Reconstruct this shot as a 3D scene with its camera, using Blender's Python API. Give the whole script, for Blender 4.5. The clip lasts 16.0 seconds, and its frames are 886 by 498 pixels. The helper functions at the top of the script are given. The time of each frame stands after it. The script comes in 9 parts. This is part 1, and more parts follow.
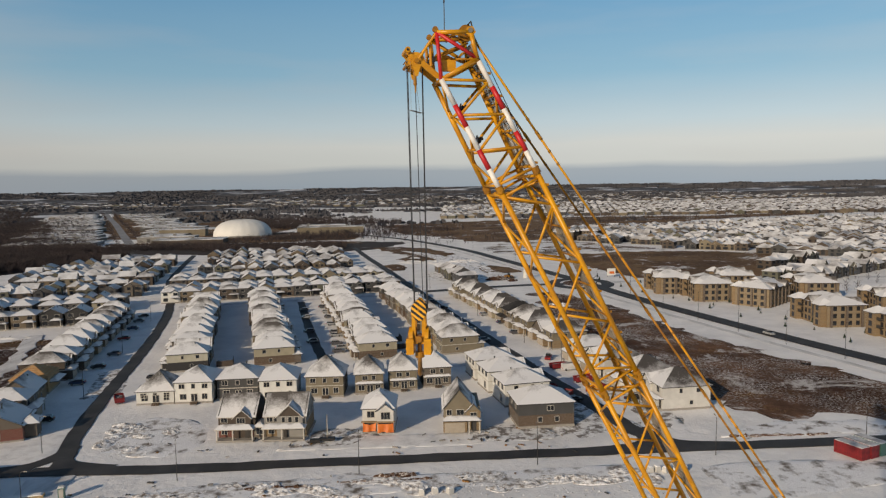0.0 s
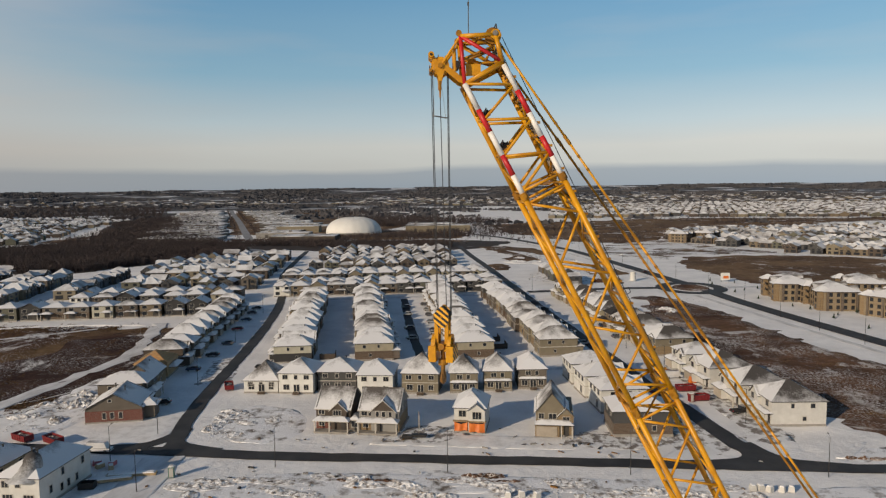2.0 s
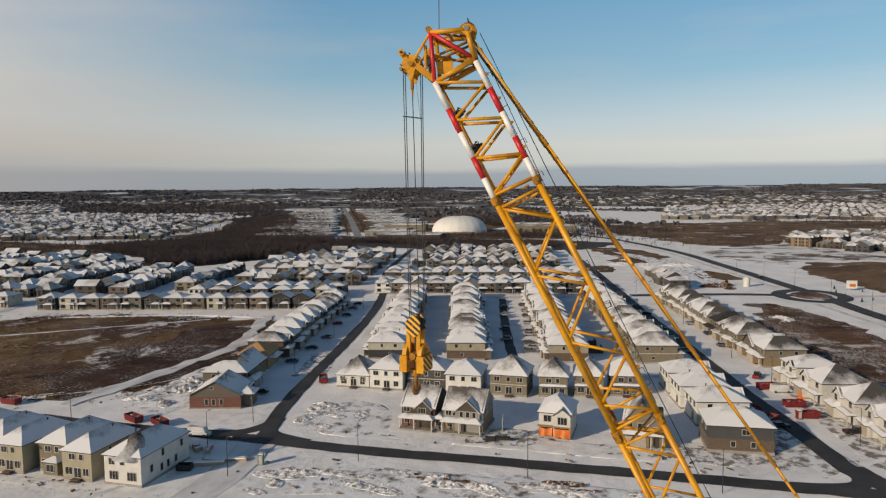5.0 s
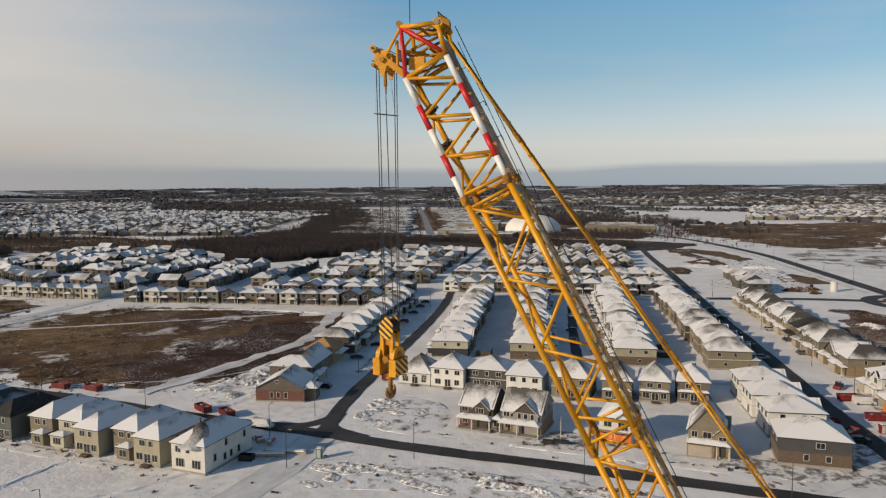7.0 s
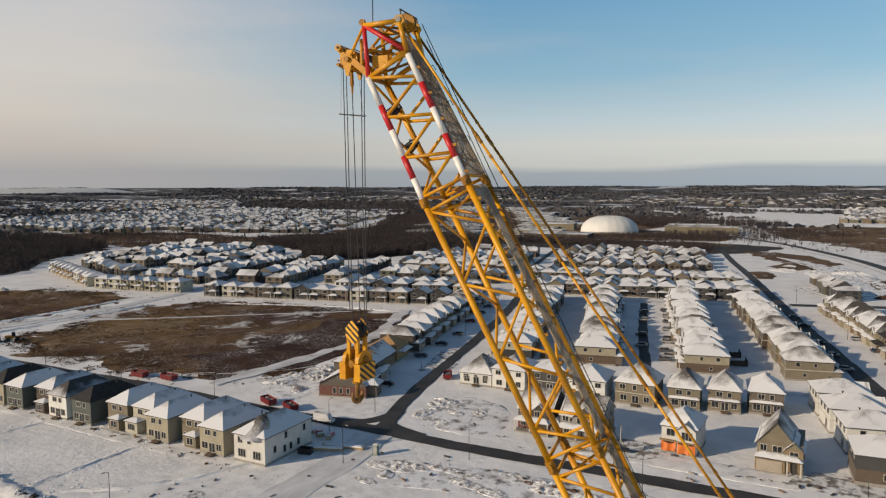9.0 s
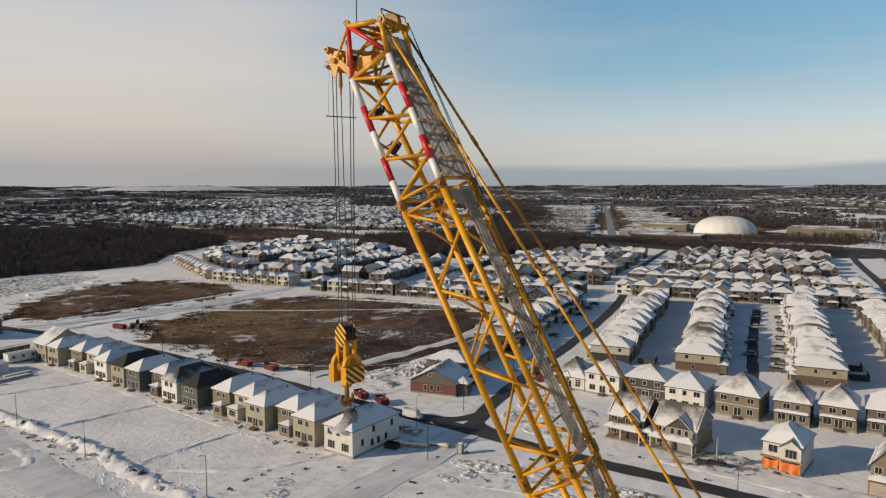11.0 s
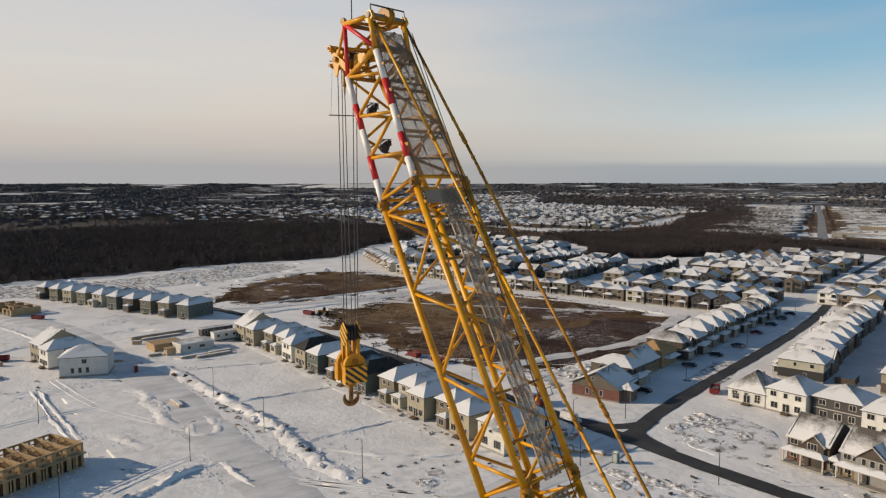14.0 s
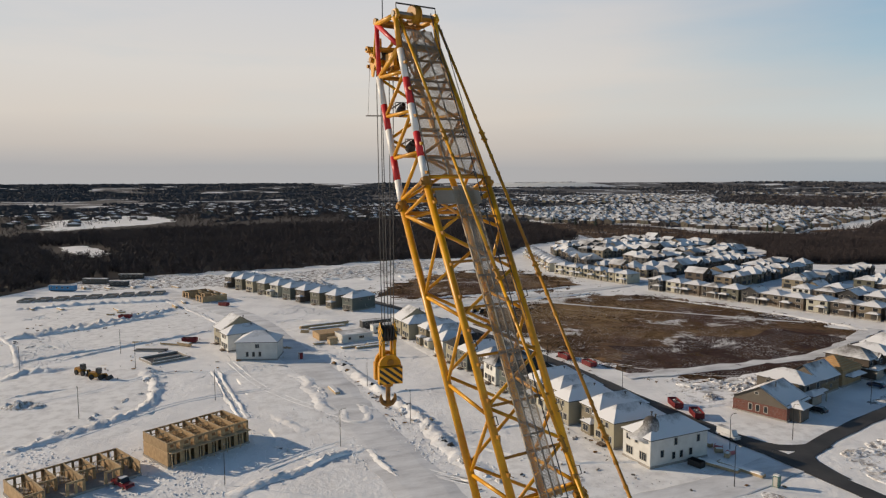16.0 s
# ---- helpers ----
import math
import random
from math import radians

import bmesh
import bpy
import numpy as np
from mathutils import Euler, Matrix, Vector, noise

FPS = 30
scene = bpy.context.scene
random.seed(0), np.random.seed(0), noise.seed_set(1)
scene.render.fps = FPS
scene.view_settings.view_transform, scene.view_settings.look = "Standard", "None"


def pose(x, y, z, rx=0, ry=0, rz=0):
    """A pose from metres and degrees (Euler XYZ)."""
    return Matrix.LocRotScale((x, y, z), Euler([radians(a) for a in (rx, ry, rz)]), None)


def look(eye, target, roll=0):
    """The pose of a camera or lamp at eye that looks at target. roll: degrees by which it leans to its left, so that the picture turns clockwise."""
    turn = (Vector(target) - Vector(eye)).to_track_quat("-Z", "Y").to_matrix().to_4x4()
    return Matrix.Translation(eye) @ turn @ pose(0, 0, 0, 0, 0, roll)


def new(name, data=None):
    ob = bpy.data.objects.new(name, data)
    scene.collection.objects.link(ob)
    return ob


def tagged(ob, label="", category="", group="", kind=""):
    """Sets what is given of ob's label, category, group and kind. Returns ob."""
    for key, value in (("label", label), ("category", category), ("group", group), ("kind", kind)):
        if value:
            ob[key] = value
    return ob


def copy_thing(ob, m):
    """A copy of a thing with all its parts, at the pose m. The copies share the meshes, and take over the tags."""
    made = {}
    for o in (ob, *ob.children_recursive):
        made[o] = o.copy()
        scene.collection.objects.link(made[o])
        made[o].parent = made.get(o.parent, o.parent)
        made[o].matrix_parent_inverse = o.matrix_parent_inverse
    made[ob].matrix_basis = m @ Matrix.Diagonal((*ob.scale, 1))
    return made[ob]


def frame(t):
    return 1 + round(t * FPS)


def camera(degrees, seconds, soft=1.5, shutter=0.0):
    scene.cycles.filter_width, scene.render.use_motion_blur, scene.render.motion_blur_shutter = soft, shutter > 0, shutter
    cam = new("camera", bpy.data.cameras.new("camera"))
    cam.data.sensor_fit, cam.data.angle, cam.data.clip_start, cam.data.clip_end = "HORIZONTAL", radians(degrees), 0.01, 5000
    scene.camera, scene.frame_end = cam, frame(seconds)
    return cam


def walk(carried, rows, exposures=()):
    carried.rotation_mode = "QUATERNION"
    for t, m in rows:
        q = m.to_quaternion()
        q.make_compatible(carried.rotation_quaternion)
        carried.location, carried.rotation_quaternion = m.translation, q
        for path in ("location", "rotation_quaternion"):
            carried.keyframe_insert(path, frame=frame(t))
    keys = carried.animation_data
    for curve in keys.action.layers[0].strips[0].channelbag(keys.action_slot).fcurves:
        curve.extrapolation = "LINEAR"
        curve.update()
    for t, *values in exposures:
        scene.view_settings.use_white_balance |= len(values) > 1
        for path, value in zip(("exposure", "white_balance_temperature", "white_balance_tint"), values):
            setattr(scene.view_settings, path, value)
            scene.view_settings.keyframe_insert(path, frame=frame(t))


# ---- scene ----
# camera: seconds, x, y, z, yaw, pitch, roll
cam = camera(64.36, 16.0, soft=1.25)
ROWS = [
    (0.0, 0.00, 0.00, 56.00, -0.00, -5.13, 0.92),
    (0.5, 0.81, 0.14, 56.07, 2.21, -5.13, 0.90),
    (1.0, 1.61, 0.32, 56.15, 4.57, -5.11, 0.86),
    (1.5, 2.43, 0.46, 56.18, 6.86, -5.10, 0.82),
    (2.0, 3.24, 0.63, 56.22, 8.89, -5.09, 0.72),
    (2.5, 4.03, 0.86, 56.23, 10.48, -5.07, 0.65),
    (3.0, 4.81, 1.19, 56.26, 11.84, -5.07, 0.59),
    (3.5, 5.59, 1.58, 56.31, 13.22, -5.08, 0.56),
    (4.0, 6.36, 2.02, 56.33, 14.67, -5.07, 0.52),
    (6.5, 10.33, 4.45, 56.30, 22.55, -5.10, 0.50),
    (7.0, 11.10, 4.98, 56.30, 23.99, -5.11, 0.44),
    (7.5, 11.89, 5.53, 56.31, 25.52, -5.09, 0.37),
    (8.0, 12.66, 6.11, 56.32, 27.10, -5.10, 0.30),
    (10.5, 16.59, 9.52, 56.46, 36.39, -5.18, 0.11),
    (11.0, 17.31, 10.29, 56.48, 39.09, -5.21, 0.10),
    (11.5, 18.00, 11.09, 56.49, 41.82, -5.23, 0.08),
    (12.0, 18.68, 11.91, 56.50, 44.06, -5.27, 0.08),
    (12.5, 19.30, 12.80, 56.51, 46.21, -5.29, 0.04),
    (13.0, 19.87, 13.72, 56.50, 48.66, -5.32, 0.04),
    (13.5, 20.46, 14.67, 56.51, 51.39, -5.37, 0.05),
    (14.0, 21.00, 15.63, 56.52, 54.36, -5.39, 0.07),
    (14.5, 21.52, 16.66, 56.51, 57.66, -5.39, 0.09),
    (15.0, 21.93, 17.75, 56.53, 61.12, -5.41, 0.11),
    (15.5, 22.28, 18.83, 56.55, 64.58, -5.44, 0.19),
    (16.0, 22.61, 19.89, 56.55, 67.86, -5.44, 0.23),
]
EXPOSURES = ((0.0, -0.36), (4.0, -0.26), (12.0, -0.12), (16.0, -0.06))
walk(cam, [(t, pose(x, y, z, 90 + pitch, roll, yaw)) for t, x, y, z, yaw, pitch, roll in ROWS], EXPOSURES)

# ---- sky and sun ----
SUN_FROM = Vector((-0.60, -0.80, 0.0)).normalized()
SUN_ELEV = radians(19)
SKY_STRENGTH = 0.070
# low sky by height (sine of the elevation): clear side, and the veiled side towards the sun
CLEAR_SIDE = ((0.0, (0.37, 0.425, 0.475)), (0.020, (0.41, 0.455, 0.49)), (0.030, (0.66, 0.67, 0.63)), (0.055, (0.70, 0.71, 0.67)), (0.085, (0.58, 0.69, 0.73)), (0.15, (0.32, 0.54, 0.69)), (0.27, (0.165, 0.385, 0.62)))
VEILED_SIDE = ((0.0, (0.44, 0.43, 0.43)), (0.022, (0.44, 0.43, 0.43)), (0.05, (0.58, 0.53, 0.485)), (0.09, (0.685, 0.628, 0.565)), (0.15, (0.70, 0.668, 0.63)), (0.27, (0.61, 0.62, 0.65)))


def make_world():
    w = bpy.data.worlds.new("winter_sky")
    scene.world = w
    w.use_nodes = True
    nt = w.node_tree
    nt.nodes.clear()
    N, L = nt.nodes.new, nt.links.new

    def ranged(src, a, b, c, d, smooth=True):
        n = N("ShaderNodeMapRange")
        n.interpolation_type = "SMOOTHSTEP" if smooth else "LINEAR"
        for k, v in zip(("From Min", "From Max", "To Min", "To Max"), (a, b, c, d)):
            n.inputs[k].default_value = v
        L(src, n.inputs["Value"])
        return n.outputs[0]

    def maths(op, a, b):
        n = N("ShaderNodeMath")
        n.operation = op
        for i, v in enumerate((a, b)):
            if isinstance(v, (int, float)):
                n.inputs[i].default_value = v
            else:
                L(v, n.inputs[i])
        return n.outputs[0]
    sky = N("ShaderNodeTexSky")
    sky.sky_type, sky.sun_disc = "NISHITA", False
    sky.sun_elevation = SUN_ELEV
    sky.sun_rotation = math.atan2(SUN_FROM.x, SUN_FROM.y)
    sky.altitude, sky.air_density, sky.dust_density, sky.ozone_density = 100, 1.15, 0.4, 2.8
    clear = N("ShaderNodeBackground")
    clear.inputs["Strength"].default_value = SKY_STRENGTH
    L(sky.outputs[0], clear.inputs["Color"])
    tc, sep = N("ShaderNodeTexCoord"), N("ShaderNodeSeparateXYZ")
    L(tc.outputs["Generated"], sep.inputs[0])
    mp, noi = N("ShaderNodeMapping"), N("ShaderNodeTexNoise")
    mp.inputs["Scale"].default_value = (1.4, 1.4, 9.0)
    L(tc.outputs["Generated"], mp.inputs["Vector"])
    L(mp.outputs[0], noi.inputs["Vector"])
    noi.inputs["Scale"].default_value, noi.inputs["Detail"].default_value = 2.2, 5.0
    dot = N("ShaderNodeVectorMath")
    dot.operation = "DOT_PRODUCT"
    dot.inputs[1].default_value = (-0.95, -0.30, 0.0)
    L(tc.outputs["Generated"], dot.inputs[0])
    z = maths("ADD", sep.outputs["Z"], maths("MULTIPLY", maths("SUBTRACT", noi.outputs[0], 0.5), 0.024))

    def ramp(stops):
        r = N("ShaderNodeValToRGB")
        e = r.color_ramp.elements
        top = stops[-1][0]
        e[0].position, e[0].color = 0.0, (*stops[0][1], 1)
        e[1].position, e[1].color = 1.0, (*stops[-1][1], 1)
        for p, c in stops[1:-1]:
            e.new(p / top).color = (*c, 1)
        L(ranged(z, 0.0, top, 0.0, 1.0, False), r.inputs[0])
        return r.outputs[0]
    mix = N("ShaderNodeMix")
    mix.data_type = "RGBA"
    side = maths("ADD", ranged(dot.outputs["Value"], 0.06, 0.72, 0.0, 1.0), maths("MULTIPLY", maths("SUBTRACT", noi.outputs[0], 0.5), 0.75))
    cl = N("ShaderNodeClamp")
    L(side, cl.inputs[0])
    L(cl.outputs[0], mix.inputs["Factor"])
    L(ramp(CLEAR_SIDE), mix.inputs[6])
    L(ramp(VEILED_SIDE), mix.inputs[7])
    low = N("ShaderNodeBackground")
    L(mix.outputs[2], low.inputs["Color"])
    L(maths("ADD", ranged(dot.outputs["Value"], -0.85, 0.30, 1.20, 0.93), ranged(dot.outputs["Value"], 0.30, 0.80, 0.0, 0.09)), low.inputs["Strength"])
    both, out = N("ShaderNodeMixShader"), N("ShaderNodeOutputWorld")
    L(ranged(sep.outputs["Z"], 0.26, 0.50, 1.0, 0.0), both.inputs[0])
    L(clear.outputs[0], both.inputs[1])
    L(low.outputs[0], both.inputs[2])
    L(both.outputs[0], out.inputs[0])


make_world()
sun_data = bpy.data.lights.new("sun", "SUN")
sun_data.energy, sun_data.angle, sun_data.color = 4.45, radians(0.6), (1.0, 0.82, 0.605)
sun = new("sun", sun_data)
sun.matrix_world = look(SUN_FROM * 300 * math.cos(SUN_ELEV) + Vector((0, 0, 300 * math.sin(SUN_ELEV))), (0, 0, 0))

# ---- materials ----
MATS = {}


def rgba(c):
    return (*c, 1.0)


def material(name, c1, c2=None, rough=0.8, metal=0.0, scale=1.0, detail=4.0, spread=(0.35, 0.65), bump=0.0, bump_scale=20.0,
             bump_dist=0.02, fine=None, rand=0.0, space="Object", stretch=(1, 1, 1), spec=0.5):
    """Two colours mixed by noise at one scale, a finer grain over them, and bump."""
    if name in MATS:
        return MATS[name]
    m = bpy.data.materials.new(name)
    m.use_nodes = True
    nt = m.node_tree
    N, L = nt.nodes.new, nt.links.new
    b = nt.nodes["Principled BSDF"]
    b.inputs["Roughness"].default_value, b.inputs["Metallic"].default_value = rough, metal
    b.inputs["Specular IOR Level"].default_value = spec
    c2 = c2 or tuple(v * 0.8 for v in c1)
    tc, mp = N("ShaderNodeTexCoord"), N("ShaderNodeMapping")
    mp.inputs["Scale"].default_value = stretch
    L(tc.outputs["Object"], mp.inputs["Vector"])
    vec = mp.outputs[0]
    if space == "World":
        g = N("ShaderNodeNewGeometry")
        L(g.outputs["Position"], mp.inputs["Vector"])
    n1 = N("ShaderNodeTexNoise")
    n1.inputs["Scale"].default_value, n1.inputs["Detail"].default_value = scale, detail
    L(vec, n1.inputs["Vector"])
    r = N("ShaderNodeMapRange")
    r.inputs["From Min"].default_value, r.inputs["From Max"].default_value = spread
    L(n1.outputs[0], r.inputs["Value"])
    mix = N("ShaderNodeMix")
    mix.data_type = "RGBA"
    L(r.outputs[0], mix.inputs["Factor"])
    mix.inputs[6].default_value, mix.inputs[7].default_value = rgba(c1), rgba(c2)
    col = mix.outputs[2]
    n2 = N("ShaderNodeTexNoise")
    n2.inputs["Scale"].default_value, n2.inputs["Detail"].default_value = bump_scale, 3.0
    L(vec, n2.inputs["Vector"])
    hsv = N("ShaderNodeHueSaturation")
    val = N("ShaderNodeMapRange")
    amount = 0.08 if fine is None else fine
    val.inputs["To Min"].default_value, val.inputs["To Max"].default_value = 1 - amount, 1 + amount
    L(n2.outputs[0], val.inputs["Value"])
    fac = val.outputs[0]
    if rand:
        oi, rr, mu = N("ShaderNodeObjectInfo"), N("ShaderNodeMapRange"), N("ShaderNodeMath")
        rr.inputs["To Min"].default_value, rr.inputs["To Max"].default_value = 1 - rand, 1 + rand
        L(oi.outputs["Random"], rr.inputs["Value"])
        mu.operation = "MULTIPLY"
        L(fac, mu.inputs[0])
        L(rr.outputs[0], mu.inputs[1])
        fac = mu.outputs[0]
    L(fac, hsv.inputs["Value"])
    L(col, hsv.inputs["Color"])
    L(hsv.outputs[0], b.inputs["Base Color"])
    if bump:
        bm = N("ShaderNodeBump")
        bm.inputs["Strength"].default_value, bm.inputs["Distance"].default_value = bump, bump_dist
        L(n2.outputs[0], bm.inputs["Height"])
        L(bm.outputs[0], b.inputs["Normal"])
    MATS[name] = m
    return m


def siding(name, c, course=0.16, rand=0.06):
    """Lapped boards: courses as fine relief, faint weathering."""
    m = material(name, c, tuple(v * 0.86 for v in c), rough=0.75, scale=0.5, bump_scale=6.0, fine=0.05, rand=rand)
    nt = m.node_tree
    N, L = nt.nodes.new, nt.links.new
    b = nt.nodes["Principled BSDF"]
    tc, w, bp = N("ShaderNodeTexCoord"), N("ShaderNodeTexWave"), N("ShaderNodeBump")
    w.wave_type, w.bands_direction, w.wave_profile = "BANDS", "Z", "SAW"
    w.inputs["Scale"].default_value = 0.314 / course
    L(tc.outputs["Object"], w.inputs["Vector"])
    bp.inputs["Strength"].default_value, bp.inputs["Distance"].default_value = 0.5, 0.02
    L(w.outputs[0], bp.inputs["Height"])
    L(bp.outputs[0], b.inputs["Normal"])
    return m


def bricks(name, c1, c2, mortar):
    m = bpy.data.materials.new(name)
    m.use_nodes = True
    N, L = m.node_tree.nodes.new, m.node_tree.links.new
    b = m.node_tree.nodes["Principled BSDF"]
    b.inputs["Roughness"].default_value = 0.9
    tc, mp, br = N("ShaderNodeTexCoord"), N("ShaderNodeMapping"), N("ShaderNodeTexBrick")
    mp.inputs["Rotation"].default_value = (radians(90), 0, 0)
    L(tc.outputs["Object"], mp.inputs["Vector"])
    L(mp.outputs[0], br.inputs["Vector"])
    br.inputs["Scale"].default_value = 1.0
    br.inputs["Brick Width"].default_value, br.inputs["Row Height"].default_value = 0.40, 0.20
    br.inputs["Mortar Size"].default_value = 0.012
    br.inputs["Color1"].default_value, br.inputs["Color2"].default_value, br.inputs["Mortar"].default_value = rgba(c1), rgba(c2), rgba(mortar)
    L(br.outputs["Color"], b.inputs["Base Color"])
    bp = N("ShaderNodeBump")
    bp.inputs["Strength"].default_value, bp.inputs["Distance"].default_value = 0.5, 0.02
    bp.invert = True
    L(br.outputs["Fac"], bp.inputs["Height"])
    L(bp.outputs[0], b.inputs["Normal"])
    MATS[name] = m
    return m


def stripes(name, c1, c2, width):
    """Painted warning stripes, slanting across the plate, worn."""
    m = bpy.data.materials.new(name)
    m.use_nodes = True
    N, L = m.node_tree.nodes.new, m.node_tree.links.new
    b = m.node_tree.nodes["Principled BSDF"]
    b.inputs["Roughness"].default_value = 0.5
    tc, dt, md, gt, mix = N("ShaderNodeTexCoord"), N("ShaderNodeVectorMath"), N("ShaderNodeMath"), N("ShaderNodeMath"), N("ShaderNodeMix")
    dt.operation = "DOT_PRODUCT"
    dt.inputs[1].default_value = (0.7, 0.7, 0.9)
    L(tc.outputs["Object"], dt.inputs[0])
    md.operation, md.inputs[1].default_value = "PINGPONG", width
    L(dt.outputs["Value"], md.inputs[0])
    gt.operation, gt.inputs[1].default_value = "GREATER_THAN", width * 0.5
    L(md.outputs[0], gt.inputs[0])
    mix.data_type = "RGBA"
    L(gt.outputs[0], mix.inputs["Factor"])
    mix.inputs[6].default_value, mix.inputs[7].default_value = rgba(c1), rgba(c2)
    L(mix.outputs[2], b.inputs["Base Color"])
    MATS[name] = m
    return m


def snowy(name, under, cover, scale, snow=(0.80, 0.82, 0.86), edge=0.06, space="Object", stretch=(1, 1, 1), under2=None, relief=(0.35, 0.12)):
    """Snow over something, worn through in patches. cover: the noise level above which the ground below shows."""
    m = bpy.data.materials.new(name)
    m.use_nodes = True
    N, L = m.node_tree.nodes.new, m.node_tree.links.new
    b = m.node_tree.nodes["Principled BSDF"]
    b.inputs["Roughness"].default_value, b.inputs["Specular IOR Level"].default_value = 0.85, 0.25
    tc, mp, n1, n2 = N("ShaderNodeTexCoord"), N("ShaderNodeMapping"), N("ShaderNodeTexNoise"), N("ShaderNodeTexNoise")
    mp.inputs["Scale"].default_value = stretch
    if space == "World":
        g = N("ShaderNodeNewGeometry")
        L(g.outputs["Position"], mp.inputs["Vector"])
    else:
        L(tc.outputs["Object"], mp.inputs["Vector"])
    n1.inputs["Scale"].default_value, n1.inputs["Detail"].default_value, n1.inputs["Roughness"].default_value = scale, 8.0, 0.62
    n1.noise_dimensions = "4D"
    L(mp.outputs[0], n1.inputs["Vector"])
    if space != "World":
        oi, sc = N("ShaderNodeObjectInfo"), N("ShaderNodeMath")
        sc.operation, sc.inputs[1].default_value = "MULTIPLY", 37.0
        L(oi.outputs["Random"], sc.inputs[0])
        L(sc.outputs[0], n1.inputs["W"])
    r = N("ShaderNodeMapRange")
    r.inputs["From Min"].default_value, r.inputs["From Max"].default_value = cover - edge, cover + edge
    L(n1.outputs[0], r.inputs["Value"])
    n2.inputs["Scale"].default_value, n2.inputs["Detail"].default_value, n2.inputs["Roughness"].default_value = scale * 7.3, 8.0, 0.64
    L(mp.outputs[0], n2.inputs["Vector"])
    dark, mix = N("ShaderNodeMix"), N("ShaderNodeMix")
    dark.data_type = mix.data_type = "RGBA"
    L(n2.outputs[0], dark.inputs["Factor"])
    dark.inputs[6].default_value = rgba(under)
    dark.inputs[7].default_value = rgba(under2 or tuple(v * 0.55 for v in under))
    L(r.outputs[0], mix.inputs["Factor"])
    mix.inputs[6].default_value = rgba(snow)
    L(dark.outputs[2], mix.inputs[7])
    L(mix.outputs[2], b.inputs["Base Color"])
    bp = N("ShaderNodeBump")
    bp.inputs["Strength"].default_value, bp.inputs["Distance"].default_value = relief
    L(n2.outputs[0], bp.inputs["Height"])
    L(bp.outputs[0], b.inputs["Normal"])
    MATS[name] = m
    return m


def snow_roof(name, shingle, level, edge, snow):
    """Shingles under wind-blown snow: thin towards the ridge, bared in grainy patches, no two roofs alike."""
    m = bpy.data.materials.new(name)
    m.use_nodes = True
    N, L = m.node_tree.nodes.new, m.node_tree.links.new
    b = m.node_tree.nodes["Principled BSDF"]
    b.inputs["Roughness"].default_value, b.inputs["Specular IOR Level"].default_value = 0.85, 0.2
    tc, sep, oi, w = N("ShaderNodeTexCoord"), N("ShaderNodeSeparateXYZ"), N("ShaderNodeObjectInfo"), N("ShaderNodeMath")
    L(tc.outputs["Generated"], sep.inputs[0])
    w.operation, w.inputs[1].default_value = "MULTIPLY", 53.0
    L(oi.outputs["Random"], w.inputs[0])

    def weighed(src, k, plus=None):
        n = N("ShaderNodeMath")
        n.operation = "MULTIPLY_ADD"
        n.inputs[1].default_value, n.inputs[2].default_value = k, 0.0
        L(src, n.inputs[0])
        if plus is not None:
            L(plus, n.inputs[2])
        return n.outputs[0]

    def grain(scale, detail, rough):
        n = N("ShaderNodeTexNoise")
        n.noise_dimensions = "4D"
        n.inputs["Scale"].default_value, n.inputs["Detail"].default_value, n.inputs["Roughness"].default_value = scale, detail, rough
        L(tc.outputs["Object"], n.inputs["Vector"])
        L(w.outputs[0], n.inputs["W"])
        return n.outputs[0]
    broad, fine = grain(0.28, 3, 0.5), grain(2.6, 9, 0.72)
    total = weighed(broad, 0.55, weighed(fine, 0.32, weighed(sep.outputs["Z"], 0.27, weighed(oi.outputs["Random"], 0.05))))
    r = N("ShaderNodeMapRange")
    r.inputs["From Min"].default_value, r.inputs["From Max"].default_value = level - edge, level + edge
    L(total, r.inputs["Value"])
    mix, tone = N("ShaderNodeMix"), N("ShaderNodeMix")
    mix.data_type = tone.data_type = "RGBA"
    L(fine, tone.inputs["Factor"])
    tone.inputs[6].default_value, tone.inputs[7].default_value = rgba(tuple(v * 1.4 for v in shingle)), rgba(tuple(v * 0.6 for v in shingle))
    L(r.outputs[0], mix.inputs["Factor"])
    mix.inputs[6].default_value = rgba(snow)
    L(tone.outputs[2], mix.inputs[7])
    L(mix.outputs[2], b.inputs["Base Color"])
    bp = N("ShaderNodeBump")
    bp.inputs["Strength"].default_value, bp.inputs["Distance"].default_value = 0.3, 0.10
    L(fine, bp.inputs["Height"])
    L(bp.outputs[0], b.inputs["Normal"])
    MATS[name] = m
    return m


